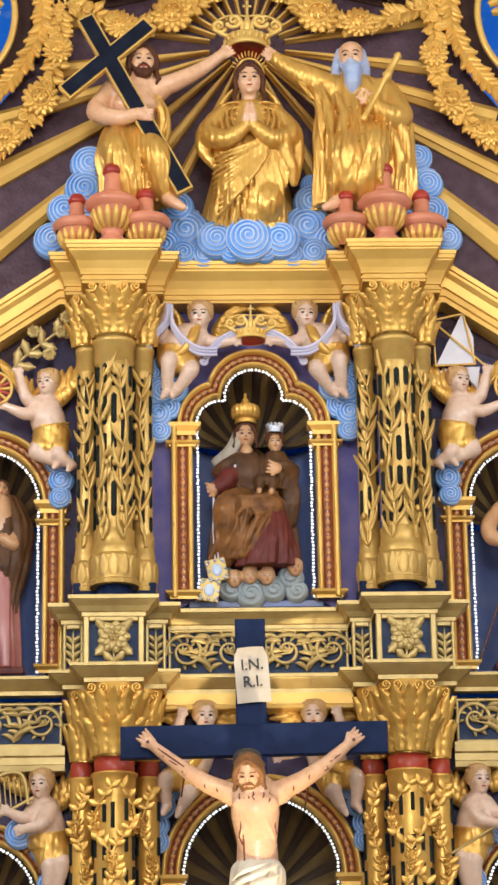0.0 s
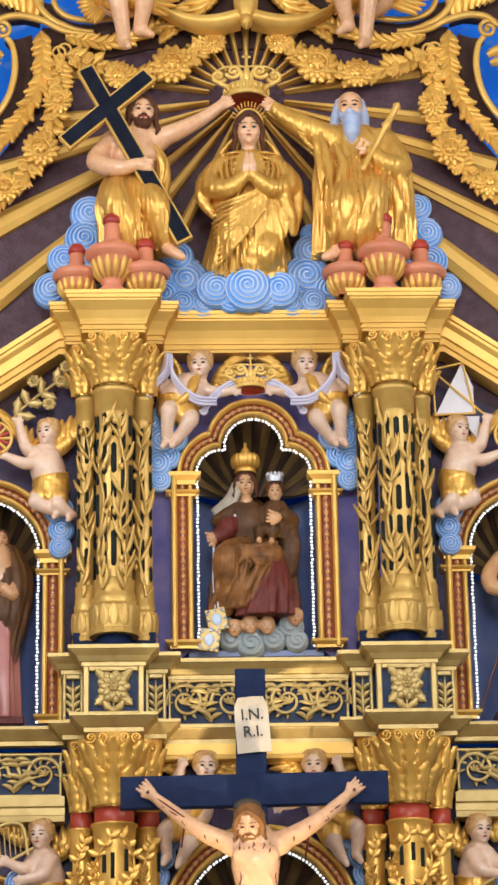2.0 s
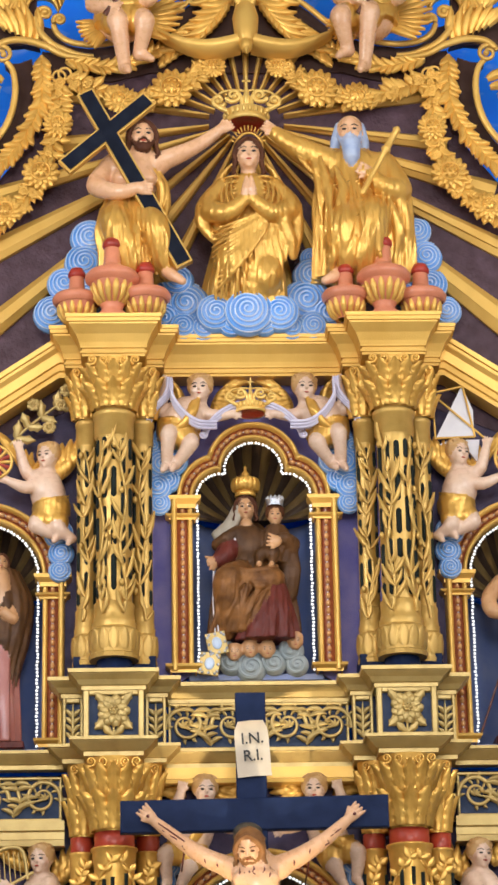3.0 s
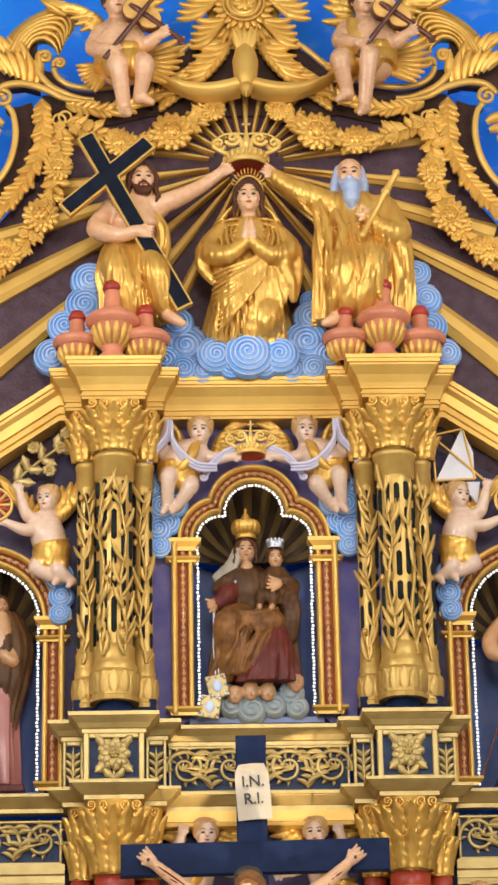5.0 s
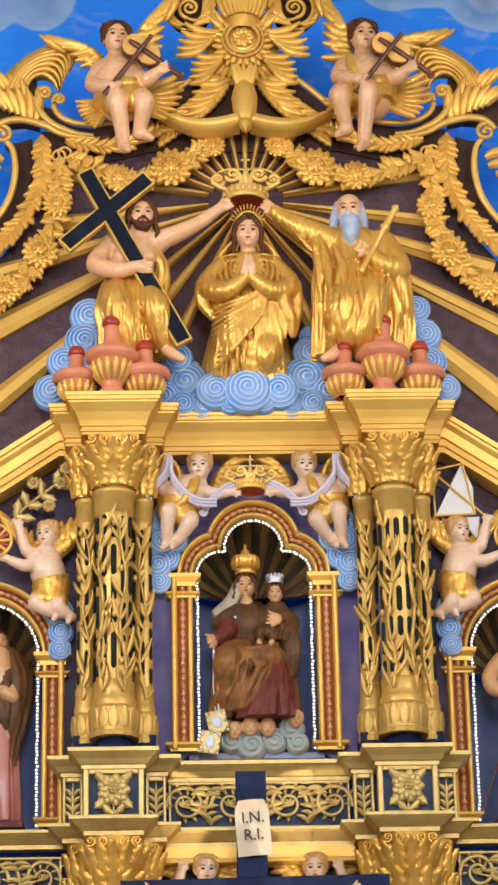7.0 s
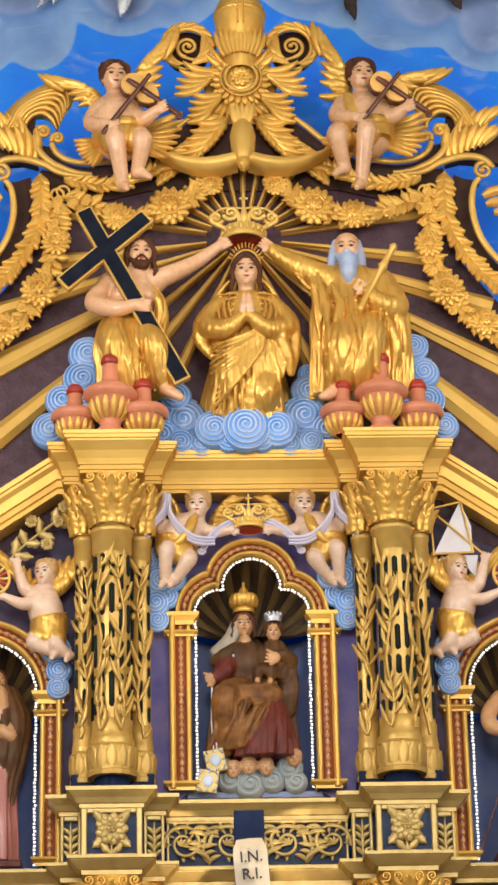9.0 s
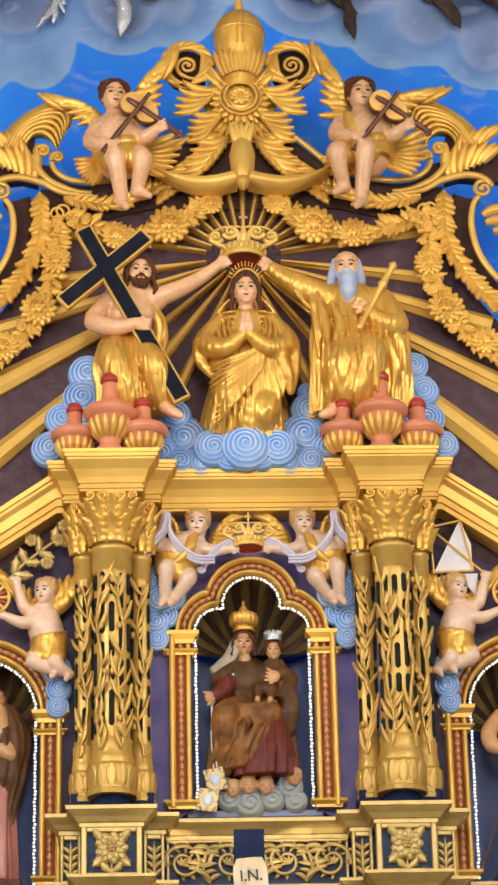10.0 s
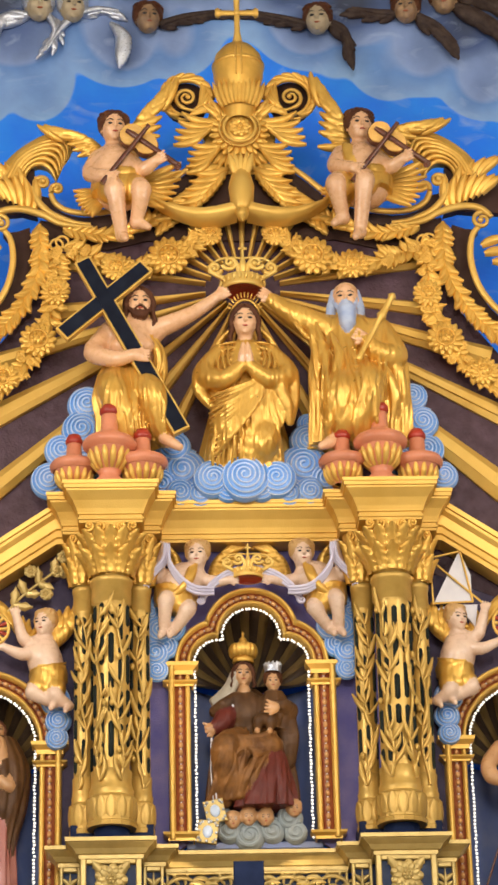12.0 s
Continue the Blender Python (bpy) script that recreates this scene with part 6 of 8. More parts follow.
# long sweeping folds from the hem up to the wrist, then upright ones to the hem
rg = random.Random(41)
for k in range(13):
    u = k / 12
    a, b = Vector((-0.30 + 0.02 * u, -0.46, 9.54 - 0.50 * u)), Vector((0.14 - 0.02 * u, -0.565, 9.70 - 0.19 * u))
    m1, m2 = a.lerp(b, 0.35) + Vector((0, -0.075, -0.035)), a.lerp(b, 0.7) + Vector((0, -0.05, -0.03))
    w = rg.uniform(0.010, 0.018)
    me.limb([a, m1, m2, b], [w * 0.5, w * 1.1, w, w * 0.4], 2, 7, 0.008)
for k in range(11):
    u = k / 10
    a, b = Vector((0.06 + 0.19 * u, -0.56 + 0.05 * u, 9.64 - 0.02 * u)), Vector((0.02 + 0.24 * u, -0.47, 9.02 + 0.28 * u * u))
    w = rg.uniform(0.010, 0.017)
    me.limb([a, a.lerp(b, 0.35) + Vector((-0.02, -0.015, 0)), a.lerp(b, 0.7) + Vector((0.015, -0.01, 0)), b], [w * 0.4, w, w * 1.1, w * 0.6], 2, 7, 0.008)
for k in range(10):
    u = k / 9
    a, b = Vector((-0.26 + 0.30 * u, -0.50 - 0.05 * math.sin(math.pi * u), 9.20 + 0.12 * u)), Vector((-0.27 + 0.32 * u, -0.44 - 0.02 * math.sin(math.pi * u), 9.0))
    w = rg.uniform(0.009, 0.016)
    me.limb([a, a.lerp(b, 0.5) + Vector((rg.uniform(-0.02, 0.02), -0.015, 0)), b], [w * 0.5, w, w * 0.8], 2, 7, 0.008)
# gathers on the sleeves and the breast
for s in (-1, 1):
    for k in range(6):
        u = k / 5
        a, b = Vector((s * (0.13 + 0.13 * u), -0.45 + 0.05 * u, 10.0 - 0.05 * u)), Vector((s * (0.08 + 0.27 * u), -0.57 + 0.10 * u, 9.68 + 0.02 * u))
        me.limb([a, a.lerp(b, 0.5) + Vector((s * 0.035, -0.025, -0.01)), b], [0.007, 0.014, 0.007], 2, 7, 0.008)
    for k in range(4):
        me.limb([(s * 0.05, -0.42, 10.03 - 0.03 * k), (s * 0.12, -0.48, 10.0 - 0.045 * k), (s * 0.22, -0.44, 10.0 - 0.05 * k)], [0.006, 0.012, 0.006], 2, 7, 0.007)
    # veil ends beside the neck
    for k in range(4):
        me.limb([(s * 0.13, -0.34 - 0.02 * k, 10.14), (s * (0.185 + 0.012 * k), -0.36, 10.08 - 0.015 * k), (s * (0.24 - 0.02 * k), -0.36, 10.02 - 0.02 * k)], [0.012, 0.024, 0.014], 2, 7, 0.006)
me.tube([(0.108 * math.cos(a) + 0.003, -0.40, 10.247 + 0.02 + 0.14 * math.sin(a)) for a in np.linspace(-0.2, 3.34, 14)], 0.011, 10, 6)
for a in np.linspace(0.35, 2.8, 13):
    me.tube([(0.115 * math.cos(a), -0.41, 10.247 + 0.03 + 0.145 * math.sin(a)), (0.145 * math.cos(a), -0.41, 10.247 + 0.03 + 0.19 * math.sin(a))], 0.007, 10, 5)
drape(me, [(-0.25, 0, 9.42), (0.24, 0, 9.40)], [(-0.29, 0, 9.02), (0.26, 0, 9.02)], 0.03, 16, 3, 0.013)
solo("woman_statue", me, FIG, "gilt robed carved woman with joined palms seated on blue cloud", "statue")

# bearded man holding the dark cross
me = Sculpt()
me.head((-0.822, -0.46, 10.340), 0.114, 0, 1, 6, 4, 0.9, 1, 3)
me.limb([(-0.861, -0.38, 10.187), (-0.888, -0.38, 10.018), (-0.920, -0.36, 9.811)], [0.13, 0.185, 0.175], 0, 16)
me.ell((-1.027, -0.4, 10.121), (0.12, 0.11, 0.11), 0)
me.ell((-0.730, -0.38, 10.147), (0.11, 0.10, 0.10), 0)
me.ell((-0.960, -0.5, 9.977), (0.09, 0.07, 0.07), 0)
me.ell((-0.800, -0.49, 9.980), (0.09, 0.07, 0.07), 0)
me.limb([(-1.079, -0.42, 10.083), (-1.173, -0.48, 9.926), (-1.002, -0.6, 9.817), (-0.859, -0.64, 9.835)], [0.085, 0.08, 0.06, 0.045], 0, 12)
me.palm((-0.868, -0.64, 9.830), (-0.747, -0.66, 9.815), 0.048, 0, 0.1)
me.limb([(-0.712, -0.4, 10.152), (-0.545, -0.42, 10.213), (-0.368, -0.42, 10.309), (-0.212, -0.42, 10.430)], [0.085, 0.07, 0.055, 0.04], 0, 12)
me.palm((-0.221, -0.42, 10.420), (-0.128, -0.45, 10.468), 0.045, 0, 0.2)
me.robe([(-0.933, -0.34, 9.868, 0.17, 0.15), (-0.933, -0.36, 9.754, 0.21, 0.20), (-0.920, -0.4, 9.579, 0.25, 0.22), (-0.878, -0.38, 9.398, 0.25, 0.20), (-0.857, -0.36, 9.196, 0.27, 0.18)], 15, 0.17, 2, 120, 1.0, 4)
me.limb([(-1.005, -0.44, 9.718), (-1.024, -0.6, 9.562), (-0.960, -0.58, 9.336), (-0.920, -0.5, 9.138)], [0.11, 0.12, 0.10, 0.09], 2, 12)
me.limb([(-0.832, -0.44, 9.717), (-0.732, -0.6, 9.536), (-0.674, -0.56, 9.342), (-0.633, -0.5, 9.190)], [0.11, 0.115, 0.09, 0.07], 2, 12)
ridges(me, [[(-0.788, -0.44, 9.821), (-0.702, -0.62, 9.550), (-0.661, -0.62, 9.362), (-0.641, -0.56, 9.202)], [(-0.852, -0.55, 9.677), (-0.874, -0.62, 9.458), (-0.853, -0.6, 9.280), (-0.812, -0.55, 9.139)], [(-0.916, -0.6, 9.608), (-0.929, -0.66, 9.394), (-0.896, -0.62, 9.226), (-0.863, -0.55, 9.125)], [(-0.756, -0.46, 10.099), (-0.687, -0.46, 9.955), (-0.679, -0.44, 9.820), (-0.715, -0.45, 9.673)], [(-0.712, -0.42, 10.094), (-0.652, -0.42, 9.949), (-0.636, -0.42, 9.781), (-0.664, -0.45, 9.625)], [(-1.069, -0.5, 9.725), (-1.084, -0.6, 9.516), (-1.046, -0.58, 9.337), (-1.005, -0.5, 9.185)]], 0.035)
me.limb([(-0.662, -0.52, 9.219), (-0.599, -0.58, 9.138), (-0.523, -0.62, 9.074)], [0.05, 0.045, 0.03], 0, 10)
drape(me, [(-1.068, -0.52, 9.716), (-0.702, -0.5, 9.707)], [(-1.060, -0.52, 9.131), (-0.599, -0.52, 9.149)], 0.03, 20, 7)
drape(me, [(-1.06, 0, 9.74), (-0.92, 0, 9.70)], [(-1.00, 0, 9.14), (-0.86, 0, 9.14)], 0.03, 8, 25, 0.016)
drape(me, [(-0.82, 0, 9.70), (-0.70, 0, 9.60)], [(-0.76, 0, 9.16), (-0.60, 0, 9.18)], 0.03, 7, 26, 0.016)
solo("bearded_man_statue", me, FIG, "carved bearded man in gilt cloth seated with one arm raised", "statue")

# the cross that he holds: dark blue with a gold rim
ob = thing("processional_cross", "dark blue wooden cross with gold edging leaning across the statue", "cross", (-1.066, -0.62, 10.315))
for nm, (ax, az), (bx, bz) in (("beam", (-1.253, 10.638), (-0.513, 9.222)), ("crossbar", (-1.403, 10.030), (-0.777, 10.585))):
    dx, dz = bx - ax, bz - az
    L = math.hypot(dx, dz)
    ux, uz = dx / L, dz / L
    for q, w, y0, y1, m in (("rim", 0.068, -0.63, -0.57, GOLD_MOULD), ("face", 0.052, -0.645, -0.58, BLACK_BLUE)):
        e = 0.018 if q == "rim" else 0.0
        oy = 0.003 if nm == "crossbar" else 0.0
        me = Mesh()
        me.plate([(ax - ux * e - uz * w, az - uz * e + ux * w), (ax - ux * e + uz * w, az - uz * e - ux * w), (bx + ux * e + uz * w, bz + uz * e - ux * w), (bx + ux * e - uz * w, bz + uz * e + ux * w)], y0 + oy, y1, 0)
        part(nm if q == "face" else nm + "_rim", me, m, ob, "" if q == "face" else "gold edging")

# old man with pale blue beard and sceptre
me = Sculpt()
me.head((0.787, -0.44, 10.372), 0.114, 0, 5, -6, 2, 0, 5, 3, True)
me.ell((0.792, -0.40, 10.435), (0.10, 0.10, 0.105), 0)
for s in (-1, 1):
    me.limb([(0.788 + s * 0.085, -0.42, 10.411 + 0.04), (0.785 + s * 0.11, -0.42, 10.313), (0.782 + s * 0.12, -0.42, 10.211)], [0.03, 0.042, 0.03], 5, 8)
me.limb([(0.790, -0.52, 10.241), (0.790, -0.53, 10.149), (0.792, -0.52, 10.067)], [0.075, 0.062, 0.018], 5, 10)
me.robe([(0.801, -0.36, 10.269, 0.10, 0.09), (0.820, -0.36, 10.181, 0.24, 0.15), (0.865, -0.36, 9.986, 0.33, 0.19), (0.868, -0.38, 9.737, 0.37, 0.22), (0.872, -0.38, 9.499, 0.37, 0.22), (0.866, -0.36, 9.318, 0.36, 0.20), (0.861, -0.36, 9.177, 0.36, 0.18)], 17, 0.15, 2, 130, 1.2, 7)
me.limb([(0.596, -0.4, 10.154), (0.442, -0.44, 10.219), (0.313, -0.44, 10.303), (0.214, -0.43, 10.387)], [0.12, 0.10, 0.075, 0.055], 2, 12)
me.palm((0.223, -0.43, 10.387), (0.118, -0.45, 10.456), 0.045, 0, 0.2)
me.limb([(1.033, -0.42, 10.102), (1.127, -0.5, 9.871), (1.018, -0.6, 9.850), (0.925, -0.62, 9.937)], [0.12, 0.12, 0.08, 0.055], 2, 12)
me.palm((0.925, -0.62, 9.946), (0.830, -0.64, 10.000), 0.05, 0, 0.1)
me.limb([(0.752, -0.46, 9.678), (0.715, -0.62, 9.536), (0.688, -0.6, 9.334), (0.653, -0.5, 9.167)], [0.12, 0.13, 0.10, 0.09], 2, 12)
me.limb([(0.926, -0.46, 9.700), (0.916, -0.66, 9.554), (0.890, -0.64, 9.315), (0.859, -0.5, 9.156)], [0.12, 0.135, 0.10, 0.09], 2, 12)
ridges(me, [[(0.483, -0.5, 10.214), (0.521, -0.5, 10.021), (0.536, -0.52, 9.820), (0.550, -0.52, 9.582)], [(0.546, -0.52, 10.132), (0.589, -0.55, 9.901), (0.607, -0.58, 9.697), (0.584, -0.58, 9.414)], [(0.650, -0.55, 10.044), (0.707, -0.58, 9.862), (0.678, -0.62, 9.701), (0.628, -0.62, 9.490)], [(0.801, -0.62, 9.535), (0.780, -0.66, 9.377), (0.759, -0.64, 9.246), (0.752, -0.55, 9.136)], [(0.848, -0.68, 9.508), (0.828, -0.7, 9.359), (0.816, -0.68, 9.229), (0.810, -0.58, 9.123)], [(0.972, -0.66, 9.563), (0.976, -0.68, 9.390), (0.954, -0.66, 9.236), (0.938, -0.58, 9.121)],
            [(1.101, -0.56, 9.891), (1.173, -0.54, 9.709), (1.199, -0.5, 9.537), (1.173, -0.44, 9.328)], [(1.028, -0.6, 9.778), (1.087, -0.6, 9.636), (1.117, -0.56, 9.464), (1.087, -0.5, 9.256)], [(0.646, -0.66, 9.472), (0.632, -0.68, 9.347), (0.603, -0.66, 9.216), (0.589, -0.56, 9.143)], [(0.747, -0.58, 9.766), (0.829, -0.62, 9.700), (0.938, -0.62, 9.723), (1.052, -0.58, 9.787)]], 0.038)
me.limb([(0.667, -0.56, 9.179), (0.610, -0.62, 9.099), (0.547, -0.66, 9.055)], [0.05, 0.045, 0.03], 0, 10)
drape(me, [(0.543, -0.5, 10.021), (1.153, -0.5, 9.967)], [(0.516, -0.52, 9.207), (1.186, -0.48, 9.217)], 0.03, 22, 9)
drape(me, [(0.646, -0.68, 9.510), (0.967, -0.7, 9.507)], [(0.597, -0.56, 9.120), (0.974, -0.56, 9.116)], 0.02, 16, 10)
drape(me, [(0.288, -0.5, 10.289), (0.546, -0.52, 10.132)], [(0.456, -0.5, 10.021), (0.645, -0.55, 9.900)], 0.02, 8, 11, 0.014)
drape(me, [(0.60, 0, 9.62), (0.80, 0, 9.66)], [(0.56, 0, 9.14), (0.74, 0, 9.14)], 0.03, 9, 21, 0.016)
drape(me, [(0.84, 0, 9.66), (1.00, 0, 9.62)], [(0.80, 0, 9.14), (1.02, 0, 9.14)], 0.03, 9, 22, 0.016)
drape(me, [(0.62, 0, 10.10), (1.04, 0, 10.08)], [(0.66, 0, 9.74), (1.02, 0, 9.74)], 0.03, 12, 23, 0.013)
solo("old_man_statue", me, FIG, "gilt robed carved old man with pale blue beard holding a sceptre", "statue")
me = Mesh()
a, b = Vector((0.844, -0.68, 9.753)), Vector((1.143, -0.66, 10.325))
me.tube([a + (b - a) * u for u in (0, 0.04, 0.06, 0.4, 0.62, 0.66, 0.70, 0.78, 0.92, 0.96, 1.0)], [0.018, 0.03, 0.022, 0.022, 0.024, 0.042, 0.03, 0.026, 0.024, 0.034, 0.012], 0, 10)
solo("sceptre", me, GOLD_MOULD, "turned gilt sceptre held in the old man's hand", "sceptre")


# ---- angels and putti ----
def putto(name, label, head, hr, turn, chest, hip, arms, legs, wings, hair, mx=1, skin=8, dress=None, group="", stout=1.0, mats=None):
    me = Sculpt(mx, 0.0065)
    me.head(head, hr, skin, hair, turn, 4, 0, -1, 3)
    r = hr * 1.38 * stout
    mid = [(chest[i] + hip[i]) / 2 for i in range(3)]
    me.limb([chest, (mid[0], mid[1] - 0.3 * r, mid[2]), hip], [r * 0.95, r * 1.12, r * 1.05], skin, 14)
    for s in (-1, 1):
        me.ell((chest[0] + s * r * 0.5, chest[1] - r * 0.55, chest[2] - 0.1 * r), (r * 0.5, r * 0.42, r * 0.42), skin)
    for a in arms:
        me.limb(a, [hr * 0.62, hr * 0.55, hr * 0.36], skin, 10)
        d = Vector(a[-1]) - Vector(a[-2])
        me.palm(a[-1], Vector(a[-1]) + d.normalized() * hr * 0.9, hr * 0.36, skin, 0.3)
    for a in legs:
        me.limb(a[:3], [hr * 0.85, hr * 0.66, hr * 0.40], skin, 10)
        me.ell(a[1], (hr * 0.6,) * 3, skin)
        f = a[2]
        toe = a[3] if len(a) > 3 else (f[0] + 0.3 * hr, f[1] - 0.9 * hr, f[2] - 0.7 * hr)
        mid = [(p + q) / 2 for p, q in zip(f, toe)]
        me.limb([f, (mid[0], mid[1], mid[2] + 0.06 * hr), toe], [hr * 0.38, hr * 0.33, hr * 0.22], skin, 8)
    # loincloth and a sash over the shoulder
    me.robe([(hip[0], hip[1], hip[2] + r * 0.55, r * 1.08, r * 1.08), (hip[0], hip[1] - 0.02, hip[2] + r * 0.1, r * 1.2, r * 1.2), (hip[0], hip[1] - 0.03, hip[2] - r * 0.45, r * 1.15, r * 1.15)], 5, 0.05, 2, 56, 1.0, int(abs(chest[0]) * 100))
    rg = random.Random(int(abs(chest[2]) * 100))
    for k in range(8):
        u, e = k / 7, rg.uniform(-0.12, 0.12) * r
        q = [(hip[0] - r * 1.1, hip[1] - r * 0.5, hip[2] + r * (0.6 - 0.75 * u) + e), (hip[0] - r * 0.3, hip[1] - r * 1.2, hip[2] + r * (0.35 - 1.0 * u)), (hip[0] + r * 0.5, hip[1] - r * 1.15, hip[2] + r * (0.35 - 0.75 * u) - e), (hip[0] + r * 1.12, hip[1] - r * 0.45, hip[2] + r * (0.65 - 0.55 * u))]
        me.limb(q, [r * 0.06, r * 0.12, r * 0.12, r * 0.05], 2, 7, 0.006)
    for a in legs:
        p0, p1 = Vector(a[0]), Vector(a[0]).lerp(Vector(a[1]), 0.62)
        me.limb([p0, p1], [hr * 1.05, hr * 0.98], 2, 10)
    if dress:
        for k in range(3):
            q = [Vector(v) + Vector((0.018 * k, -0.01 * k, -0.012 * k)) for v in dress]
            me.limb(q, [hr * 0.22, hr * 0.3, hr * 0.3, hr * 0.2], 10, 7)
    for root, ang, L, W, bend in wings:
        me.wing(root, ang, L, W, 10, bend)
    return solo(name, me, mats or FIG, label, "statue", group=group)


# pair over the upper niche
for s in (1, -1):
    putto("cherub_statue", "pale carved cherub with gold wings holding up a small crown", (0.395, -0.24, 8.345), 0.092, 8, (0.500, -0.17, 8.175), (0.565, -0.17, 8.02),
          [[(0.600, -0.2, 8.200), (0.690, -0.25, 8.175), (0.655, -0.27, 8.360)], [(0.400, -0.2, 8.180), (0.300, -0.25, 8.128), (0.170, -0.28, 8.130)]],
          [[(0.605, -0.2, 7.985), (0.635, -0.36, 7.945), (0.655, -0.30, 7.720)], [(0.530, -0.2, 7.970), (0.475, -0.34, 7.880), (0.585, -0.28, 7.730)]],
          [((0.300, -0.07, 8.240), 146, 0.34, 0.22, -20), ((0.520, -0.07, 8.300), 40, 0.22, 0.18, 20)], 9, s, 8, [(0.415, -0.30, 8.235), (0.440, -0.35, 8.140), (0.490, -0.35, 8.050), (0.600, -0.3, 7.990)], "cherubs over the niche", 1.1)
    me = Mesh(s)
    for k in range(3):
        p = flat_path([(0.607, 8.290), (0.605, 8.200), (0.527, 8.080), (0.416, 8.000), (0.275, 7.990)], -0.37 - 0.012 * k)
        me.tube([(q.x, q.y, q.z + 0.02 * k) for q in p], spread([0.010, 0.014, 0.016, 0.016, 0.012], len(p)), 0, 7)
        p = flat_path([(0.610, 8.400), (0.625, 8.270), (0.735, 8.140), (0.775, 8.030)], -0.34 - 0.012 * k)
        me.tube([(q.x + 0.016 * k, q.y, q.z) for q in p], spread([0.010, 0.016, 0.014, 0.006], len(p)), 0, 7)
    solo("ribbon", me, LILAC, "lilac white carved ribbon looped round the cherub", "ribbon", group="ribbons of the cherubs")
    puffs = [(0.69, -0.14, 7.779, 0.125), (0.72, -0.14, 7.600, 0.112), (0.71, -0.14, 7.466, 0.088), (0.60, -0.14, 7.801, 0.112), (0.75, -0.14, 7.914, 0.088), (0.66, -0.12, 7.991, 0.10), (0.57, -0.12, 7.901, 0.09), (0.64, -0.12, 7.658, 0.10)]
    cloud_bank([(s * x, y, z, r) for x, y, z, r in puffs], "bright blue carved cloud below the cherub's feet", "clouds of the cherubs")
crown("small_crown", -0.019, -0.26, 8.137, 0.118, "small gilt crown with red lining held between two cherubs")
me = Mesh()
pts = arch(0.245, 0.205, 0.235, 0.215, 0.0, ZN, ZNB)(0.235)
pts = [p for p in pts if p[1] > ZN + 0.40]
for k in range(3):
    me.tube([(x, -0.29 - 0.01 * k, z + 0.02 + 0.02 * k) for x, z in pts], 0.014, 0, 8)
for q in (-1, 1):
    me.scroll((pts[0 if q < 0 else -1][0] + q * 0.03, pts[0][1] - 0.0), 0.035, -0.29, 1.2, 90, q, 0.014)
solo("ribbon_scroll", me, LILAC, "lilac white carved ribbon band over the niche arch", "ribbon")

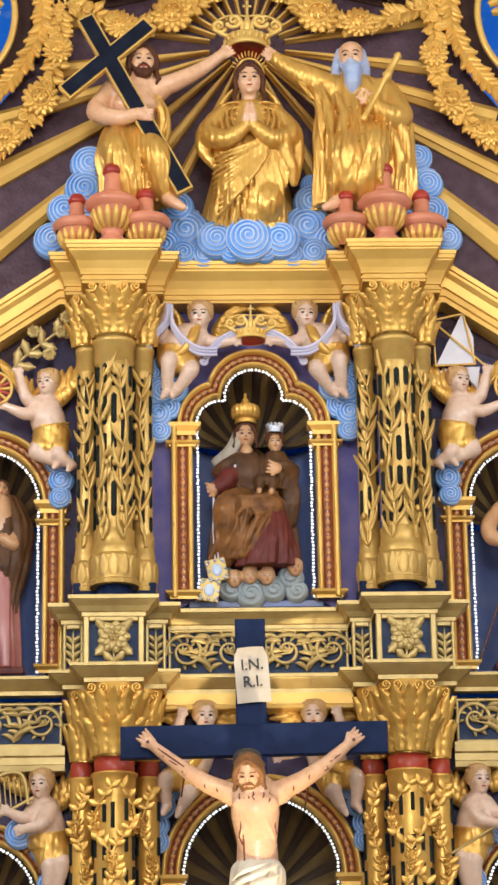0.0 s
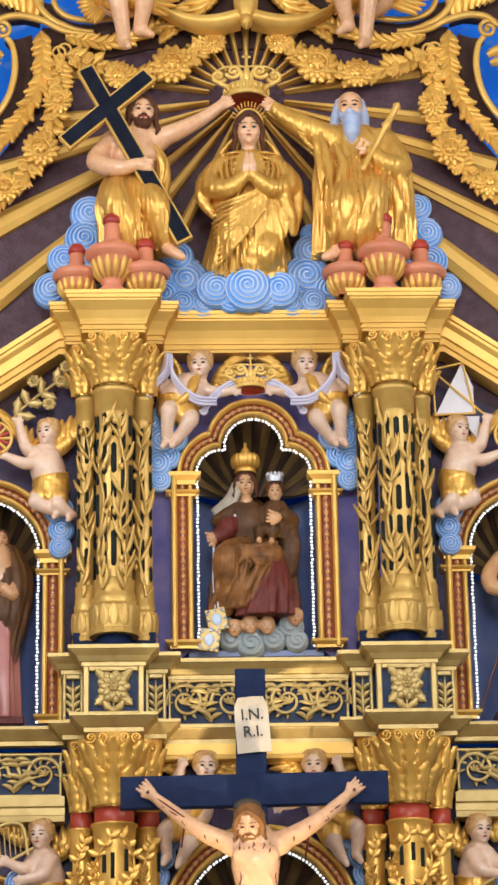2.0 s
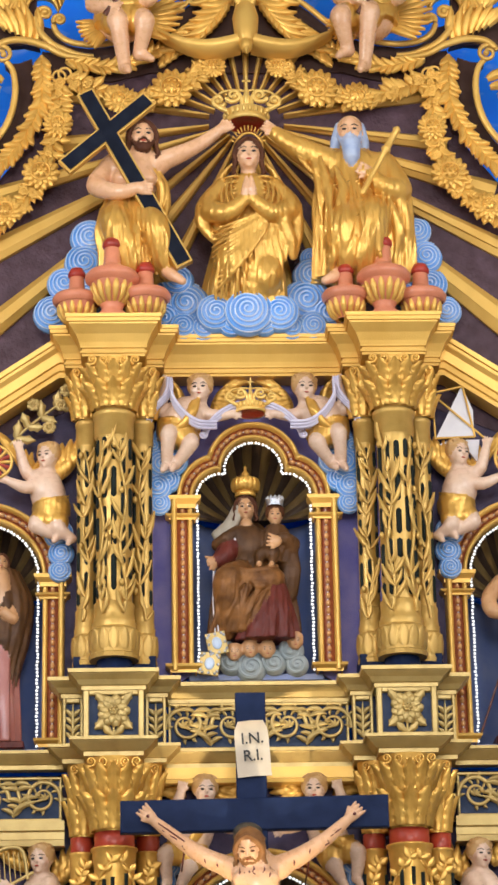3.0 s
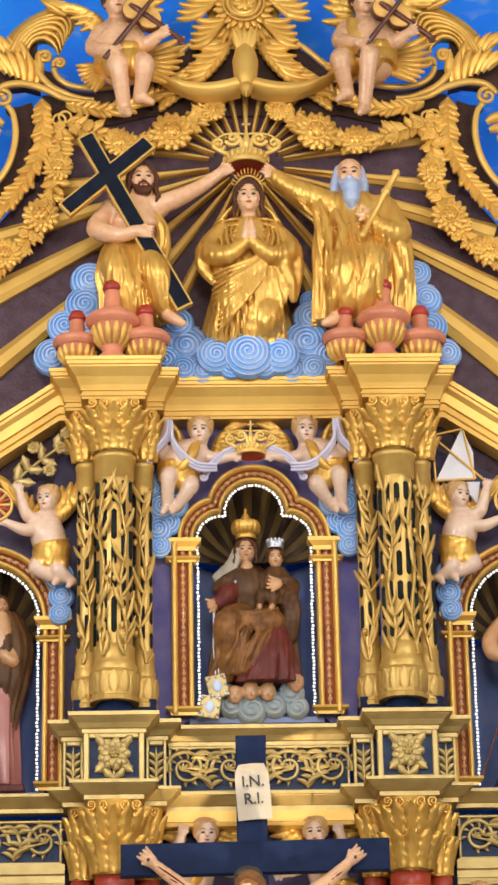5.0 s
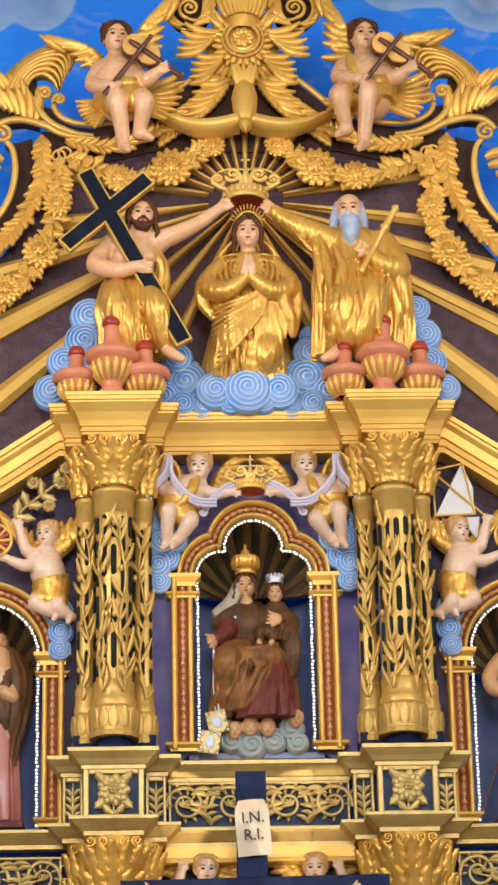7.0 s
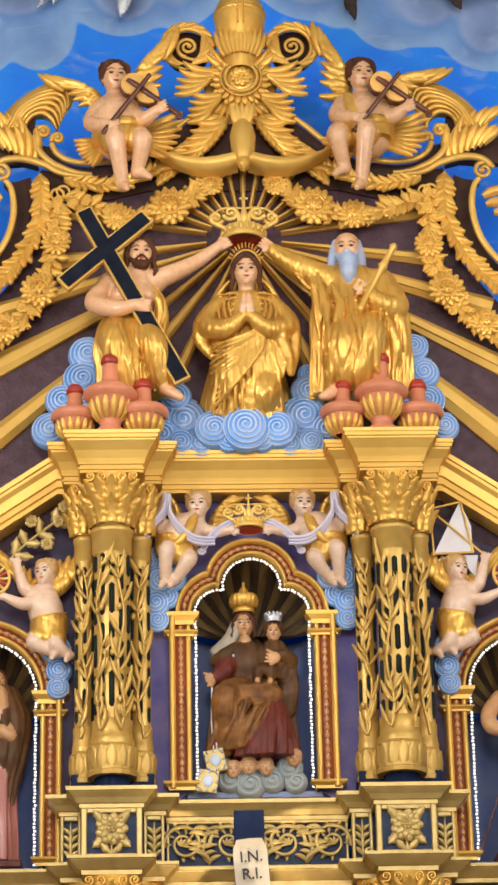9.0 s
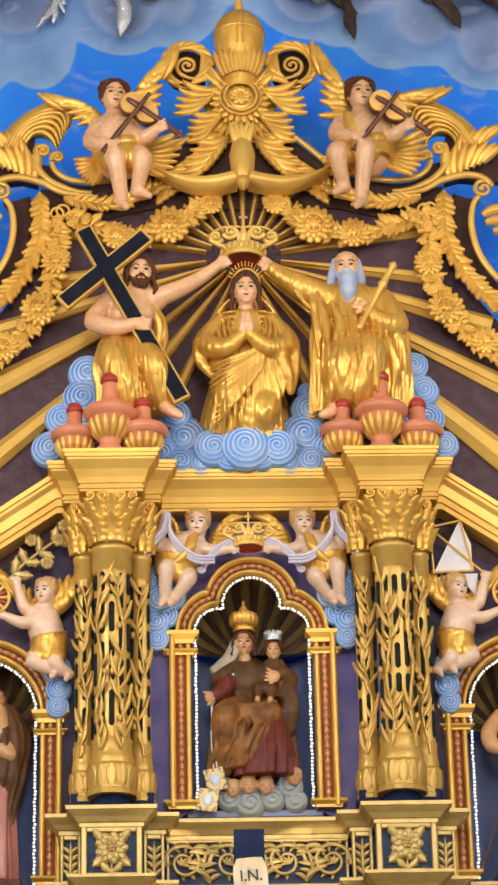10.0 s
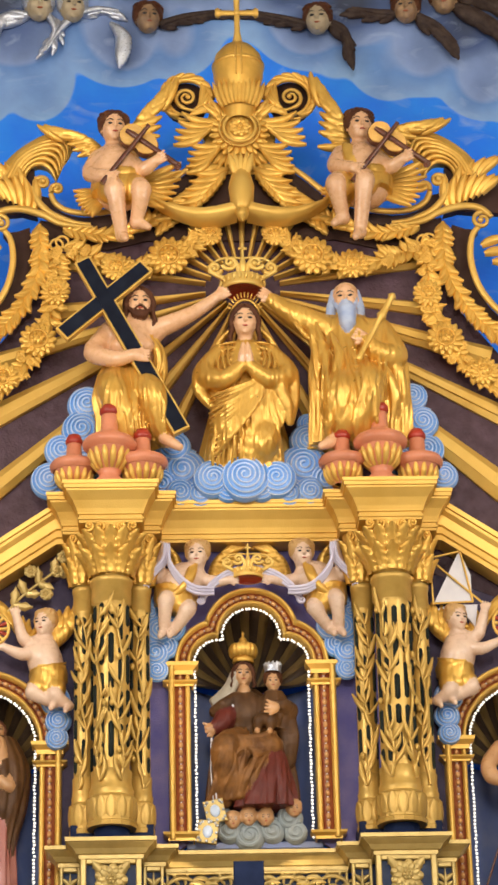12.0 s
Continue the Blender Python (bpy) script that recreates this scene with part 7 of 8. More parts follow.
# outer pair beside the side niches
for s in (1, -1):
    putto("cherub_statue", "pale carved cherub with gold wings and loincloth reaching outwards", (1.541, -0.22, 7.822), 0.086, 25, (1.566, -0.16, 7.649), (1.514, -0.16, 7.427),
          [[(1.634, -0.2, 7.663), (1.701, -0.26, 7.696), (1.751, -0.26, 7.865)], [(1.606, -0.24, 7.605), (1.704, -0.3, 7.558), (1.829, -0.3, 7.610)]],
          [[(1.538, -0.2, 7.383), (1.619, -0.3, 7.262), (1.461, -0.26, 7.188)], [(1.474, -0.2, 7.383), (1.459, -0.3, 7.242), (1.355, -0.26, 7.167)]],
          [((1.500, -0.13, 7.660), 118, 0.36, 0.30, 20), ((1.66, -0.1, 7.72), 60, 0.26, 0.2, -20)], 9, s, 8, None, "outer cherubs")
    puffs = [(1.46, -0.14, 7.238, 0.112), (1.44, -0.14, 7.084, 0.100), (1.45, -0.14, 6.952, 0.088), (1.52, -0.14, 7.394, 0.088)]
    cloud_bank([(s * x, y, z, r) for x, y, z, r in puffs], "bright blue carved cloud below the cherub's feet", "clouds of the cherubs")
    # lower tier
    putto("cherub_statue", "pale carved cherub of the lower tier with gold wings and sash", (1.565, -0.22, 4.797), 0.09, 20, (1.552, -0.16, 4.612), (1.514, -0.16, 4.390),
          [[(1.617, -0.2, 4.625), (1.677, -0.28, 4.550), (1.777, -0.3, 4.586)], [(1.500, -0.26, 4.616), (1.547, -0.34, 4.502), (1.666, -0.34, 4.468)]],
          [[(1.536, -0.2, 4.343), (1.499, -0.3, 4.209), (1.514, -0.26, 3.995)], [(1.455, -0.2, 4.344), (1.411, -0.3, 4.230), (1.455, -0.26, 4.016)]],
          [((1.470, -0.06, 4.630), 115, 0.36, 0.26, 20), ((1.671, -0.06, 4.751), 50, 0.34, 0.24, -20)], 9, s, 8, None, "lower cherubs")
    puffs = [(1.55, -0.14, 4.339, 0.100), (1.72, -0.14, 4.460, 0.112), (1.50, -0.14, 4.097, 0.100)]
    cloud_bank([(s * x, y, z, r) for x, y, z, r in puffs], "blue carved cloud beside the lower cherub", "clouds of the cherubs")
    putto("cherub_statue", "fair-haired carved cherub with gold wings behind the crucifix", (0.392, -0.22, 5.278), 0.09, -6, (0.428, -0.16, 5.083), (0.524, -0.16, 4.869),
          [[(0.528, -0.2, 5.107), (0.598, -0.26, 5.136), (0.569, -0.26, 5.260)], [(0.357, -0.2, 5.101), (0.260, -0.24, 5.020), (0.156, -0.28, 4.981)]],
          [[(0.582, -0.2, 4.840), (0.681, -0.34, 4.802), (0.670, -0.3, 4.619)], [(0.480, -0.2, 4.829), (0.512, -0.3, 4.722), (0.572, -0.26, 4.607)]],
          [((0.334, -0.06, 5.240), 160, 0.40, 0.24, -20), ((0.548, -0.06, 5.259), 35, 0.34, 0.24, 20)], 9, s, 8, [(0.362, -0.28, 5.135), (0.404, -0.34, 5.020), (0.466, -0.34, 4.918), (0.556, -0.3, 4.859)], "lower cherubs")
    puffs = [(0.72, -0.14, 4.653, 0.112), (0.75, -0.14, 4.510, 0.100), (0.74, -0.14, 4.389, 0.088), (0.66, -0.14, 4.755, 0.088)]
    cloud_bank([(s * x, y, z, r) for x, y, z, r in puffs], "blue carved cloud below the cherub's feet", "clouds of the cherubs")

# branch of roses beside one cherub, ship and sail beside the other
me = Mesh()
p = flat_path([(-1.829, 7.936), (-1.716, 8.061), (-1.568, 8.182), (-1.420, 8.294)], -0.16)
me.tube(p, 0.012, 0, 6)
rg = random.Random(8)
for k in range(3, len(p), 4):
    for w in (-1, 1):
        me.leaf((p[k].x, -0.15, p[k].z), 38 + w * rg.uniform(40, 75), rg.uniform(0.11, 0.15), 0.07, 0, 0.3, 0, 2, 0.3, 0.5, 8)
for x, z in ((-1.654, 8.250), (-1.449, 8.249), (-1.407, 8.363), (-1.533, 8.069)):
    me.rosette((x, -0.18, z), 0.055, 7, 0)
solo("rose_branch", me, GOLD_PALE, "gilt carved branch of roses held by a cherub", "branch")
ob = thing("model_ship", "small white-sailed ship with gilt masts held by a cherub", "ship", (1.561, -0.2, 7.941))
me = Mesh()
me.plate([(1.377, 7.943), (1.668, 7.963), (1.668, 8.167), (1.591, 8.368)], -0.22, -0.19, 0)
part("sail", me, WHITE, ob, "white sail")
me = Mesh()
me.plate([(1.358, 7.889), (1.475, 7.933), (1.445, 7.717), (1.387, 7.763)], -0.2, -0.17, 0)
part("pennant", me, WHITE, ob, "white pennant")
me = Mesh()
me.plate([(1.603, 7.941), (1.710, 7.940), (1.685, 7.761), (1.629, 7.842)], -0.2, -0.17, 0)
part("pennant", me, WHITE, ob, "white pennant")
for q in ([(1.354, -0.23, 8.303), (1.782, -0.23, 7.907)], [(1.354, -0.23, 8.303), (1.596, -0.23, 8.357)], [(1.362, -0.23, 8.294), (1.374, -0.23, 7.932)], [(1.374, -0.23, 7.941), (1.673, -0.23, 7.953)], [(1.596, -0.23, 8.357), (1.673, -0.23, 7.953)]):
    me = Mesh()
    me.tube(q, 0.009, 0, 6)
    part("spar", me, GOLD_MOULD, ob)
# rayed discs beside the outer cherubs
for s in (-1, 1):
    me = Mesh()
    c = (s * 1.93, -0.3, 7.751)
    for k in range(16):
        a = 2 * math.pi * k / 16
        me.tube([(c[0], c[1], c[2]), (c[0] + 0.12 * math.cos(a), c[1] - 0.02, c[2] + 0.12 * math.sin(a))], [0.012, 0.016], k % 2, 6)
    me.tube(ring_xz((c[0], c[1] - 0.02, c[2]), 0.125, 24), 0.014, 0, 6)
    solo("ray_disc", me, [GOLD_MOULD, RED], "small gilt disc with red and gold rays held by a cherub", "disc", group="ray discs")


ob = thing("harp", "small gilt harp with strings held by a lower cherub", "harp", (-1.773, -0.3, 4.587))
me = Mesh()
me.tube(flat_path([(-1.884, 4.568), (-1.875, 4.829), (-1.704, 4.860), (-1.654, 4.646)], -0.3), 0.014, 0, 8)
me.tube([(-1.971, -0.3, 4.501), (-1.614, -0.3, 4.697)], 0.012, 0, 8)
part("frame", me, GOLD_PALE, ob)
for k in range(6):
    me = Mesh()
    me.tube([(-1.864 + 0.035 * k, -0.3, 4.837), (-1.844 + 0.035 * k, -0.3, 4.588 + 0.02 * k)], 0.005, 0, 5)
    part("string", me, GOLD_PALE, ob)
me = Mesh()
me.tube([(1.316, -0.34, 4.245), (1.748, -0.34, 4.500)], 0.011, 0, 8)
solo("gilt_staff", me, GOLD_PALE, "thin gilt staff held across by a lower cherub", "staff")


# angels playing the violin on the crest
def violin_angel(ox, oz, limbs, wings, sash):
    f = lambda x, y, z: (x + ox, y, z + oz)
    arms, legs = limbs
    putto("angel_statue", "carved dark-haired angel with gold wings and cloth playing a violin", f(-1.020, -0.36, 11.960), 0.118, 8, f(-1.020, -0.28, 11.680), f(-0.985, -0.29, 11.455), arms, legs, wings, 1, 1, 0,
          [f(-1.150, -0.42, 11.760), f(-1.130, -0.47, 11.620), f(-1.060, -0.48, 11.500), f(-0.960, -0.46, 11.420)] if sash else None, "violin angels", 1.12)
    me = Mesh()
    for k in range(8):
        x, y, z = f(-1.100, -0.2, 11.450)
        me.leaf((x, y - 0.008 * k, z - 0.012 * k), 168 + 9 * k, 0.25 - 0.008 * k, 0.07, 0, 0.3, 14, 0, 0.3, 0.6, 8)
        x, y, z = f(-0.860, -0.2, 11.500)
        me.leaf((x, y - 0.008 * k, z - 0.016 * k), 40 - 8 * k, 0.44 - 0.025 * k, 0.075, 0, 0.3, -18, 0, 0.3, 0.6, 8)
    cloth = thing("drapery", "gilt carved cloth spreading behind the seated angel", "drapery", f(-0.976, -0.2, 11.450), "angel draperies")
    pieces("fold", me, GOLD, cloth)
    ob = thing("violin", "violin with yellow belly and red-brown ribs", "violin", f(-0.852, -0.52, 11.719), "violins")
    a, b = Vector(f(-0.945, -0.53, 11.860)), Vector(f(-0.685, -0.53, 11.665))
    d = (b - a).normalized()
    n = Vector((-d.z, 0, d.x))
    for nm, k, y0, y1, mm in (("ribs", 1.05, -0.535, -0.47, WOOD_RED), ("belly", 1.0, -0.55, -0.52, VIOLIN_TOP)):
        me = Mesh()
        L = (b - a).length
        out = []
        for i in range(48):
            q = 2 * math.pi * i / 48
            u = -math.cos(q)
            w = 0.105 * k * abs(math.sin(q)) ** 0.75 * (1 if math.sin(q) >= 0 else -1) * (1 - 0.34 * math.exp(-(u * 3.4) ** 2)) * (1.0 - 0.10 * u)
            p = (a + b) / 2 + d * (L / 2 * k) * u + n * w
            out.append((p.x, p.z))
        me.plate(out, y0, y1, 0)
        part(nm, me, mm, ob)
    me = Mesh()
    c = b + d * 0.21
    me.tube([a.lerp(b, 0.12) + Vector((0, -0.026, 0)), a.lerp(b, 0.3) + Vector((0, -0.03, 0)), b + Vector((0, -0.015, 0)), c], [0.018, 0.026, 0.024, 0.024], 0, 6)
    me.scroll((c.x, c.z - 0.02), 0.03, -0.53, 1.2, 90, -1, 0.014)
    part("neck", me, WOOD_RED, ob)
    me = Mesh()
    me.tube([f(-1.110, -0.56, 11.355), f(-0.735, -0.60, 11.860)], [0.024, 0.018], 0, 6)
    solo("violin_bow", me, WOOD_RED, "thin dark wooden violin bow laid across the violin", "bow", group="violin bows")


violin_angel(0, 0, ([[(-1.150, -0.3, 11.720), (-1.205, -0.40, 11.530), (-1.060, -0.54, 11.440)], [(-0.890, -0.3, 11.710), (-0.800, -0.44, 11.545), (-0.690, -0.52, 11.575)]],
                    [[(-1.040, -0.34, 11.420), (-1.010, -0.54, 11.310), (-0.955, -0.42, 10.965), (-0.925, -0.52, 10.890)], [(-0.910, -0.34, 11.420), (-0.800, -0.54, 11.310), (-0.845, -0.42, 11.080), (-0.745, -0.48, 11.010)]]),
             [((-1.110, -0.16, 11.830), 162, 0.36, 0.24, -20), ((-0.890, -0.16, 11.880), 50, 0.46, 0.30, 20)], False)
violin_angel(1.982, 0.008, ([[(0.810, -0.3, 11.750), (0.750, -0.40, 11.590), (0.875, -0.54, 11.500)], [(1.090, -0.3, 11.720), (1.180, -0.44, 11.560), (1.275, -0.52, 11.580)]],
                            [[(0.830, -0.34, 11.430), (0.740, -0.54, 11.350), (0.800, -0.42, 11.110), (0.715, -0.48, 11.030)], [(0.960, -0.34, 11.430), (0.965, -0.54, 11.380), (0.925, -0.42, 10.980), (0.880, -0.52, 10.890)]]),
             [((0.860, -0.16, 11.870), 120, 0.46, 0.30, -20), ((1.110, -0.16, 11.900), 12, 0.40, 0.26, 20)], True)

# ---- statues in the niches ----
ROBE_TAN = mat("tan_gold_robe_paint", (0.30, 0.13, 0.036), (0.13, 0.055, 0.02), 0.40, 0.2, 9, 0.15, folds=6.0, fine=20, spec=0.25)
SKIN_AGED = mat("aged_flesh_enamel", (0.62, 0.35, 0.17), (0.52, 0.27, 0.12), 0.3, 0, 6, 0.015, 0.2, fine=25)
VEIL = mat("cream_veil_paint", (0.52, 0.46, 0.36), (0.36, 0.31, 0.24), 0.5, 0, 8, 0.1)
CLOUD_GREY = mat("grey_green_cloud_paint", (0.30, 0.35, 0.37), (0.42, 0.45, 0.44), 0.4, 0, 6, 0.15)
NF = [SKIN_AGED, HAIR, ROBE_BROWN, INK, RED, ROBE_RED, WHITE, GOLD, SILVER, CLOUD_GREY, ROBE_PINK, ROBE_BLUE, ROBE_TAN, VEIL]
me = Sculpt(1, 0.0065)
me.head((-0.058, 0.1, 7.503), 0.083, 0, 1, 0, 4, 0.5, -1, 3)
me.robe([(-0.048, 0.2, 7.409, 0.1, 0.09), (-0.037, 0.2, 7.274, 0.24, 0.12), (-0.009, 0.14, 6.988, 0.28, 0.18), (-0.006, 0.1, 6.713, 0.31, 0.2), (-0.010, 0.1, 6.477, 0.33, 0.2)], 9, 0.1, 2, 72, 0.8, 3)
# red skirt that shows below the mantle
me.robe([(0.128, -0.02, 6.897, 0.09, 0.08), (0.114, -0.05, 6.670, 0.16, 0.12), (0.077, -0.05, 6.428, 0.23, 0.14)], 9, 0.14, 5, 60, 0.6, 8)
# knees under the mantle, which falls across them in slanting folds
for q in ([(-0.044, 0.1, 6.999), (-0.203, -0.12, 6.880), (-0.214, -0.1, 6.681), (-0.223, -0.04, 6.502)], [(0.020, 0.1, 6.999), (0.109, -0.03, 6.905), (0.118, 0.02, 6.82), (0.111, 0.05, 6.76)]):
    me.limb(q, [0.10, 0.11, 0.09, 0.07], 12, 14)
me.limb([(-0.219, -0.06, 6.866), (-0.052, -0.12, 6.891), (0.109, -0.08, 6.889)], [0.06, 0.06, 0.055], 12, 12)
rg = random.Random(17)
for k in range(13):
    u = k / 12
    p = [Vector(q0).lerp(Vector(q1), u) for q0, q1 in (((-0.118, -0.12, 6.949), (0.177, -0.06, 6.876)), ((-0.247, -0.17, 6.822), (0.096, -0.13, 6.752)), ((-0.282, -0.14, 6.649), (0.036, -0.14, 6.646)), ((-0.325, -0.08, 6.484), (-0.016, -0.12, 6.513)))]
    w = rg.uniform(0.013, 0.022)
    me.limb([v + Vector((rg.uniform(-0.015, 0.015), rg.uniform(-0.02, 0.01), 0)) for v in p], [w * 0.6, w, w * 1.1, w * 1.2], 12, 8)
for k in range(5):
    me.limb([(-0.197 + 0.03 * k, -0.06, 6.999 - 0.01 * k), (-0.072 + 0.02 * k, -0.16, 6.937 - 0.03 * k), (0.161, -0.08, 6.996 - 0.03 * k)], [0.016, 0.024, 0.016], 12, 8)
drape(me, [(-0.24, 0, 6.95), (0.10, 0, 6.90)], [(-0.32, 0, 6.47), (-0.03, 0, 6.50)], 0.03, 16, 31, 0.013, 12)
drape(me, [(0.06, 0, 6.80), (0.20, 0, 6.80)], [(-0.05, 0, 6.44), (0.28, 0, 6.44)], 0.02, 10, 32, 0.010, 5)
drape(me, [(-0.14, 0, 7.28), (0.04, 0, 7.28)], [(-0.16, 0, 7.02), (0.06, 0, 7.02)], 0.02, 8, 33, 0.010, 2)
# bodice, cream edge of the mantle, sleeve and hand
me.ell((-0.053, 0.04, 7.346), (0.05, 0.05, 0.06), 0)
me.ell((-0.042, 0.05, 7.193), (0.14, 0.10, 0.17), 2)
me.limb([(-0.110, 0, 7.280), (-0.171, -0.02, 7.199), (-0.256, 0, 7.166)], [0.018, 0.022, 0.014], 6, 8)
me.limb([(-0.127, 0.02, 7.300), (-0.204, 0, 7.232), (-0.272, 0.04, 7.200)], [0.045, 0.06, 0.05], 2, 8)
me.limb([(-0.152, 0.06, 7.223), (-0.206, 0, 7.126), (-0.267, -0.04, 7.053)], [0.085, 0.08, 0.06], 5, 10)
me.palm((-0.292, -0.05, 7.041), (-0.352, -0.08, 7.024), 0.045, 0)
# mantle hanging from the other shoulder
for k in range(4):
    me.limb([(0.212 + 0.025 * k, 0.04, 7.188), (0.232 + 0.025 * k, 0.0, 6.990), (0.229 + 0.02 * k, 0.04, 6.747 + 0.02 * k)], [0.03, 0.04, 0.03], 2, 8)
for k in range(6):
    me.limb([(-0.138 + 0.004 * k, 0.12 - 0.01 * k, 7.528), (-0.191 + 0.014 * k, 0.13 - 0.01 * k, 7.414), (-0.294 + 0.012 * k, 0.13, 7.311 - 0.022 * k)], [0.018, 0.024, 0.026], 13, 7)
me.head((0.161, 0.02, 7.418), 0.066, 0, 1, 0, 2, 0, -1, 3)
me.robe([(0.164, 0.04, 7.348, 0.07, 0.06), (0.170, 0.03, 7.221, 0.12, 0.09), (0.158, 0.02, 7.040, 0.10, 0.09)], 7, 0.12, 2, 36, 1, 9)
me.limb([(0.274, 0, 7.188), (0.229, -0.08, 7.209), (0.165, -0.1, 7.203)], [0.07, 0.05, 0.035], 2, 8)
me.palm((0.193, -0.12, 7.166), (0.096, -0.14, 7.187), 0.04, 0)
for x in (0.044, 0.136):
    me.limb([(0.124, -0.02, 7.117), (x, -0.10, 7.085), (x - 0.01, -0.10, 7.014)], [0.06, 0.045, 0.025], 2, 8)
    me.ell((x - 0.015, -0.12, 6.997), (0.022, 0.03, 0.02), 0)
me.lathe((-0.056, 0.1, 7.593), [(0.075, 0), (0.085, 0.012), (0.078, 0.025), (0.088, 0.06), (0.07, 0.065), (0.0, 0.07)], 7, 24)
for k in range(9):
    e = math.pi * (1 + k / 8)
    me.leaf((-0.056 + 0.085 * math.cos(e), 0.10 + 0.085 * math.sin(e), 7.593 + 0.05), 90, 0.085, 0.05, 7, 0.2, 0, 2, 0.2, 0.5, 6)
me.lathe((-0.056, 0.1, 7.593), [(0.045, 0.06), (0.028, 0.11), (0.035, 0.15), (0.03, 0.19), (0.01, 0.215), (0.012, 0.24), (0.0, 0.255)], 7, 16)
me.lathe((0.162, 0.02, 7.494), [(0.055, 0), (0.053, 0.02), (0.06, 0.045), (0.045, 0.065), (0, 0.075)], 8, 24, 0.2, 14)
for k in range(12):
    me.ell((0.162 + 0.06 * math.cos(k * math.pi / 6), 0.02 + 0.06 * math.sin(k * math.pi / 6), 7.494 + 0.06), (0.012, 0.012, 0.018), 8, nu=6, nv=4)
for x, z, r in ((-0.039, 6.238, 0.12), (-0.184, 6.275, 0.1), (0.130, 6.272, 0.1), (0.258, 6.362, 0.1), (-0.245, 6.372, 0.09), (0.298, 6.254, 0.09)):
    cl = Mesh()
    cloud(cl, (x, 0.0, z), r, 1, 2.2)
    me.add(cl.v, cl.f, 9)
for x, z in ((-0.163, 6.335), (-0.046, 6.357), (0.079, 6.350), (0.287, 6.416)):
    me.head((x, -0.06, z), 0.056, 0, 0, 0, 0, 0, -1, 3, False, False)
solo("mother_and_child_statue", me, NF, "dark robed carved woman and child, crowned, on cloud", "statue")
ob = thing("scapular", "two small framed cloth squares hanging on white cords", "scapular", (-0.307, -0.1, 6.616))
for x, z, tilt in ((-0.293, 6.395, 12), (-0.349, 6.241, -8)):
    me = Mesh()
    me.box(-0.075, 0.075, -0.012, 0.012, -0.085, 0.085, 0, 0.004)
    for q in range(12):
        a = q * math.pi / 6
        me.ell((0.062 * max(-1, min(1, 1.5 * math.cos(a))), -0.014, 0.07 * max(-1, min(1, 1.5 * math.sin(a)))), (0.012, 0.006, 0.012), 1, nu=6, nv=4)
    me.ell((0, -0.014, 0), (0.038, 0.008, 0.048), 2, nu=12, nv=6)
    e = radians(tilt)
    me.v = [(x + p[0] * math.cos(e) - p[2] * math.sin(e), -0.12 + p[1], z + p[0] * math.sin(e) + p[2] * math.cos(e)) for p in me.v]
    part("square", me, [GOLD_PALE, SILVER, CLOUD_PALE], ob, "gilt square with pale blue oval")
me = Mesh()
for dx in (-0.012, 0.012):
    me.tube([(-0.310, -0.06, 7.012), (-0.306 + dx, -0.1, 6.703), (-0.292 + dx, -0.12, 6.473)], 0.005, 0, 5)
part("cord", me, WHITE, ob, "white cord")

me = Sculpt()
x = -2.03
zb = ZSB
me.head((-1.900, 0.08, 7.083), 0.06, 0, 1, 10, 0, 0.1, -1, 3)
me.head((x, 0.1, 7.236), 0.085, 0, 1, 0, 4, 0.5, -1, 3)
me.robe([(x, 0.14, 7.080, 0.12, 0.1), (x, 0.12, 6.860, 0.26, 0.16), (x, 0.1, 6.511, 0.25, 0.16), (x, 0.08, 6.079, 0.25, 0.16), (x, 0.08, zb + 0.05, 0.27, 0.18)], 10, 0.14, 10, 64, 0.6, 4)
me.robe([(x + 0.12, 0.14, 7.036, 0.14, 0.12), (x + 0.18, 0.10, 6.772, 0.19, 0.16), (x + 0.20, 0.10, 6.511, 0.15, 0.15), (x + 0.18, 0.12, 6.251, 0.10, 0.12), (x + 0.17, 0.12, 5.993, 0.08, 0.1)], 8, 0.15, 2, 48, 0.6, 6)
me.limb([(-1.895, 0.02, 6.969), (-1.880, 0, 6.831), (-1.899, 0, 6.723)], [0.06, 0.07, 0.06], 0, 10)
me.limb([(x + 0.2, 0.0, 6.701), (-1.804, -0.04, 6.624), (-1.861, -0.06, 6.662)], [0.06, 0.05, 0.04], 0, 10)
me.box(x - 0.3, x + 0.32, -0.05, 0.3, zb, zb + 0.05, 5)
solo("saint_statue", me, NF, "carved saint in pink dress and brown mantle holding a child", "statue")
me = Sculpt()
x = 2.05
me.head((x, 0.1, 7.140), 0.085, 0, 1, 0, 4, 0.5, 1, 3)
me.limb([(x, 0.12, 6.918), (x, 0.1, 6.653)], [0.2, 0.2], 0, 14)
me.limb([(x - 0.2, 0.08, 6.896), (1.750, 0, 6.758), (1.764, -0.05, 6.647), (1.852, -0.08, 6.612)], [0.065, 0.06, 0.06, 0.045], 0, 12)
me.robe([(x + 0.08, 0.1, 6.609, 0.22, 0.17), (x + 0.08, 0.1, 6.260, 0.23, 0.18), (x + 0.05, 0.1, 5.958, 0.24, 0.18), (x + 0.03, 0.1, zb + 0.04, 0.27, 0.2)], 9, 0.14, 11, 60, 0.8, 3)
me.box(x - 0.3, x + 0.3, -0.05, 0.3, zb, zb + 0.05, 5)
solo("saint_statue", me, NF, "bare-armed carved saint with slate blue robe", "statue")
me = Mesh()
me.tube([(1.625, -0.1, 5.692), (1.862, -0.1, 6.338)], 0.009, 0, 6)
solo("spear", me, WOOD_RED, "thin red-brown staff leaning beside the saint", "staff")

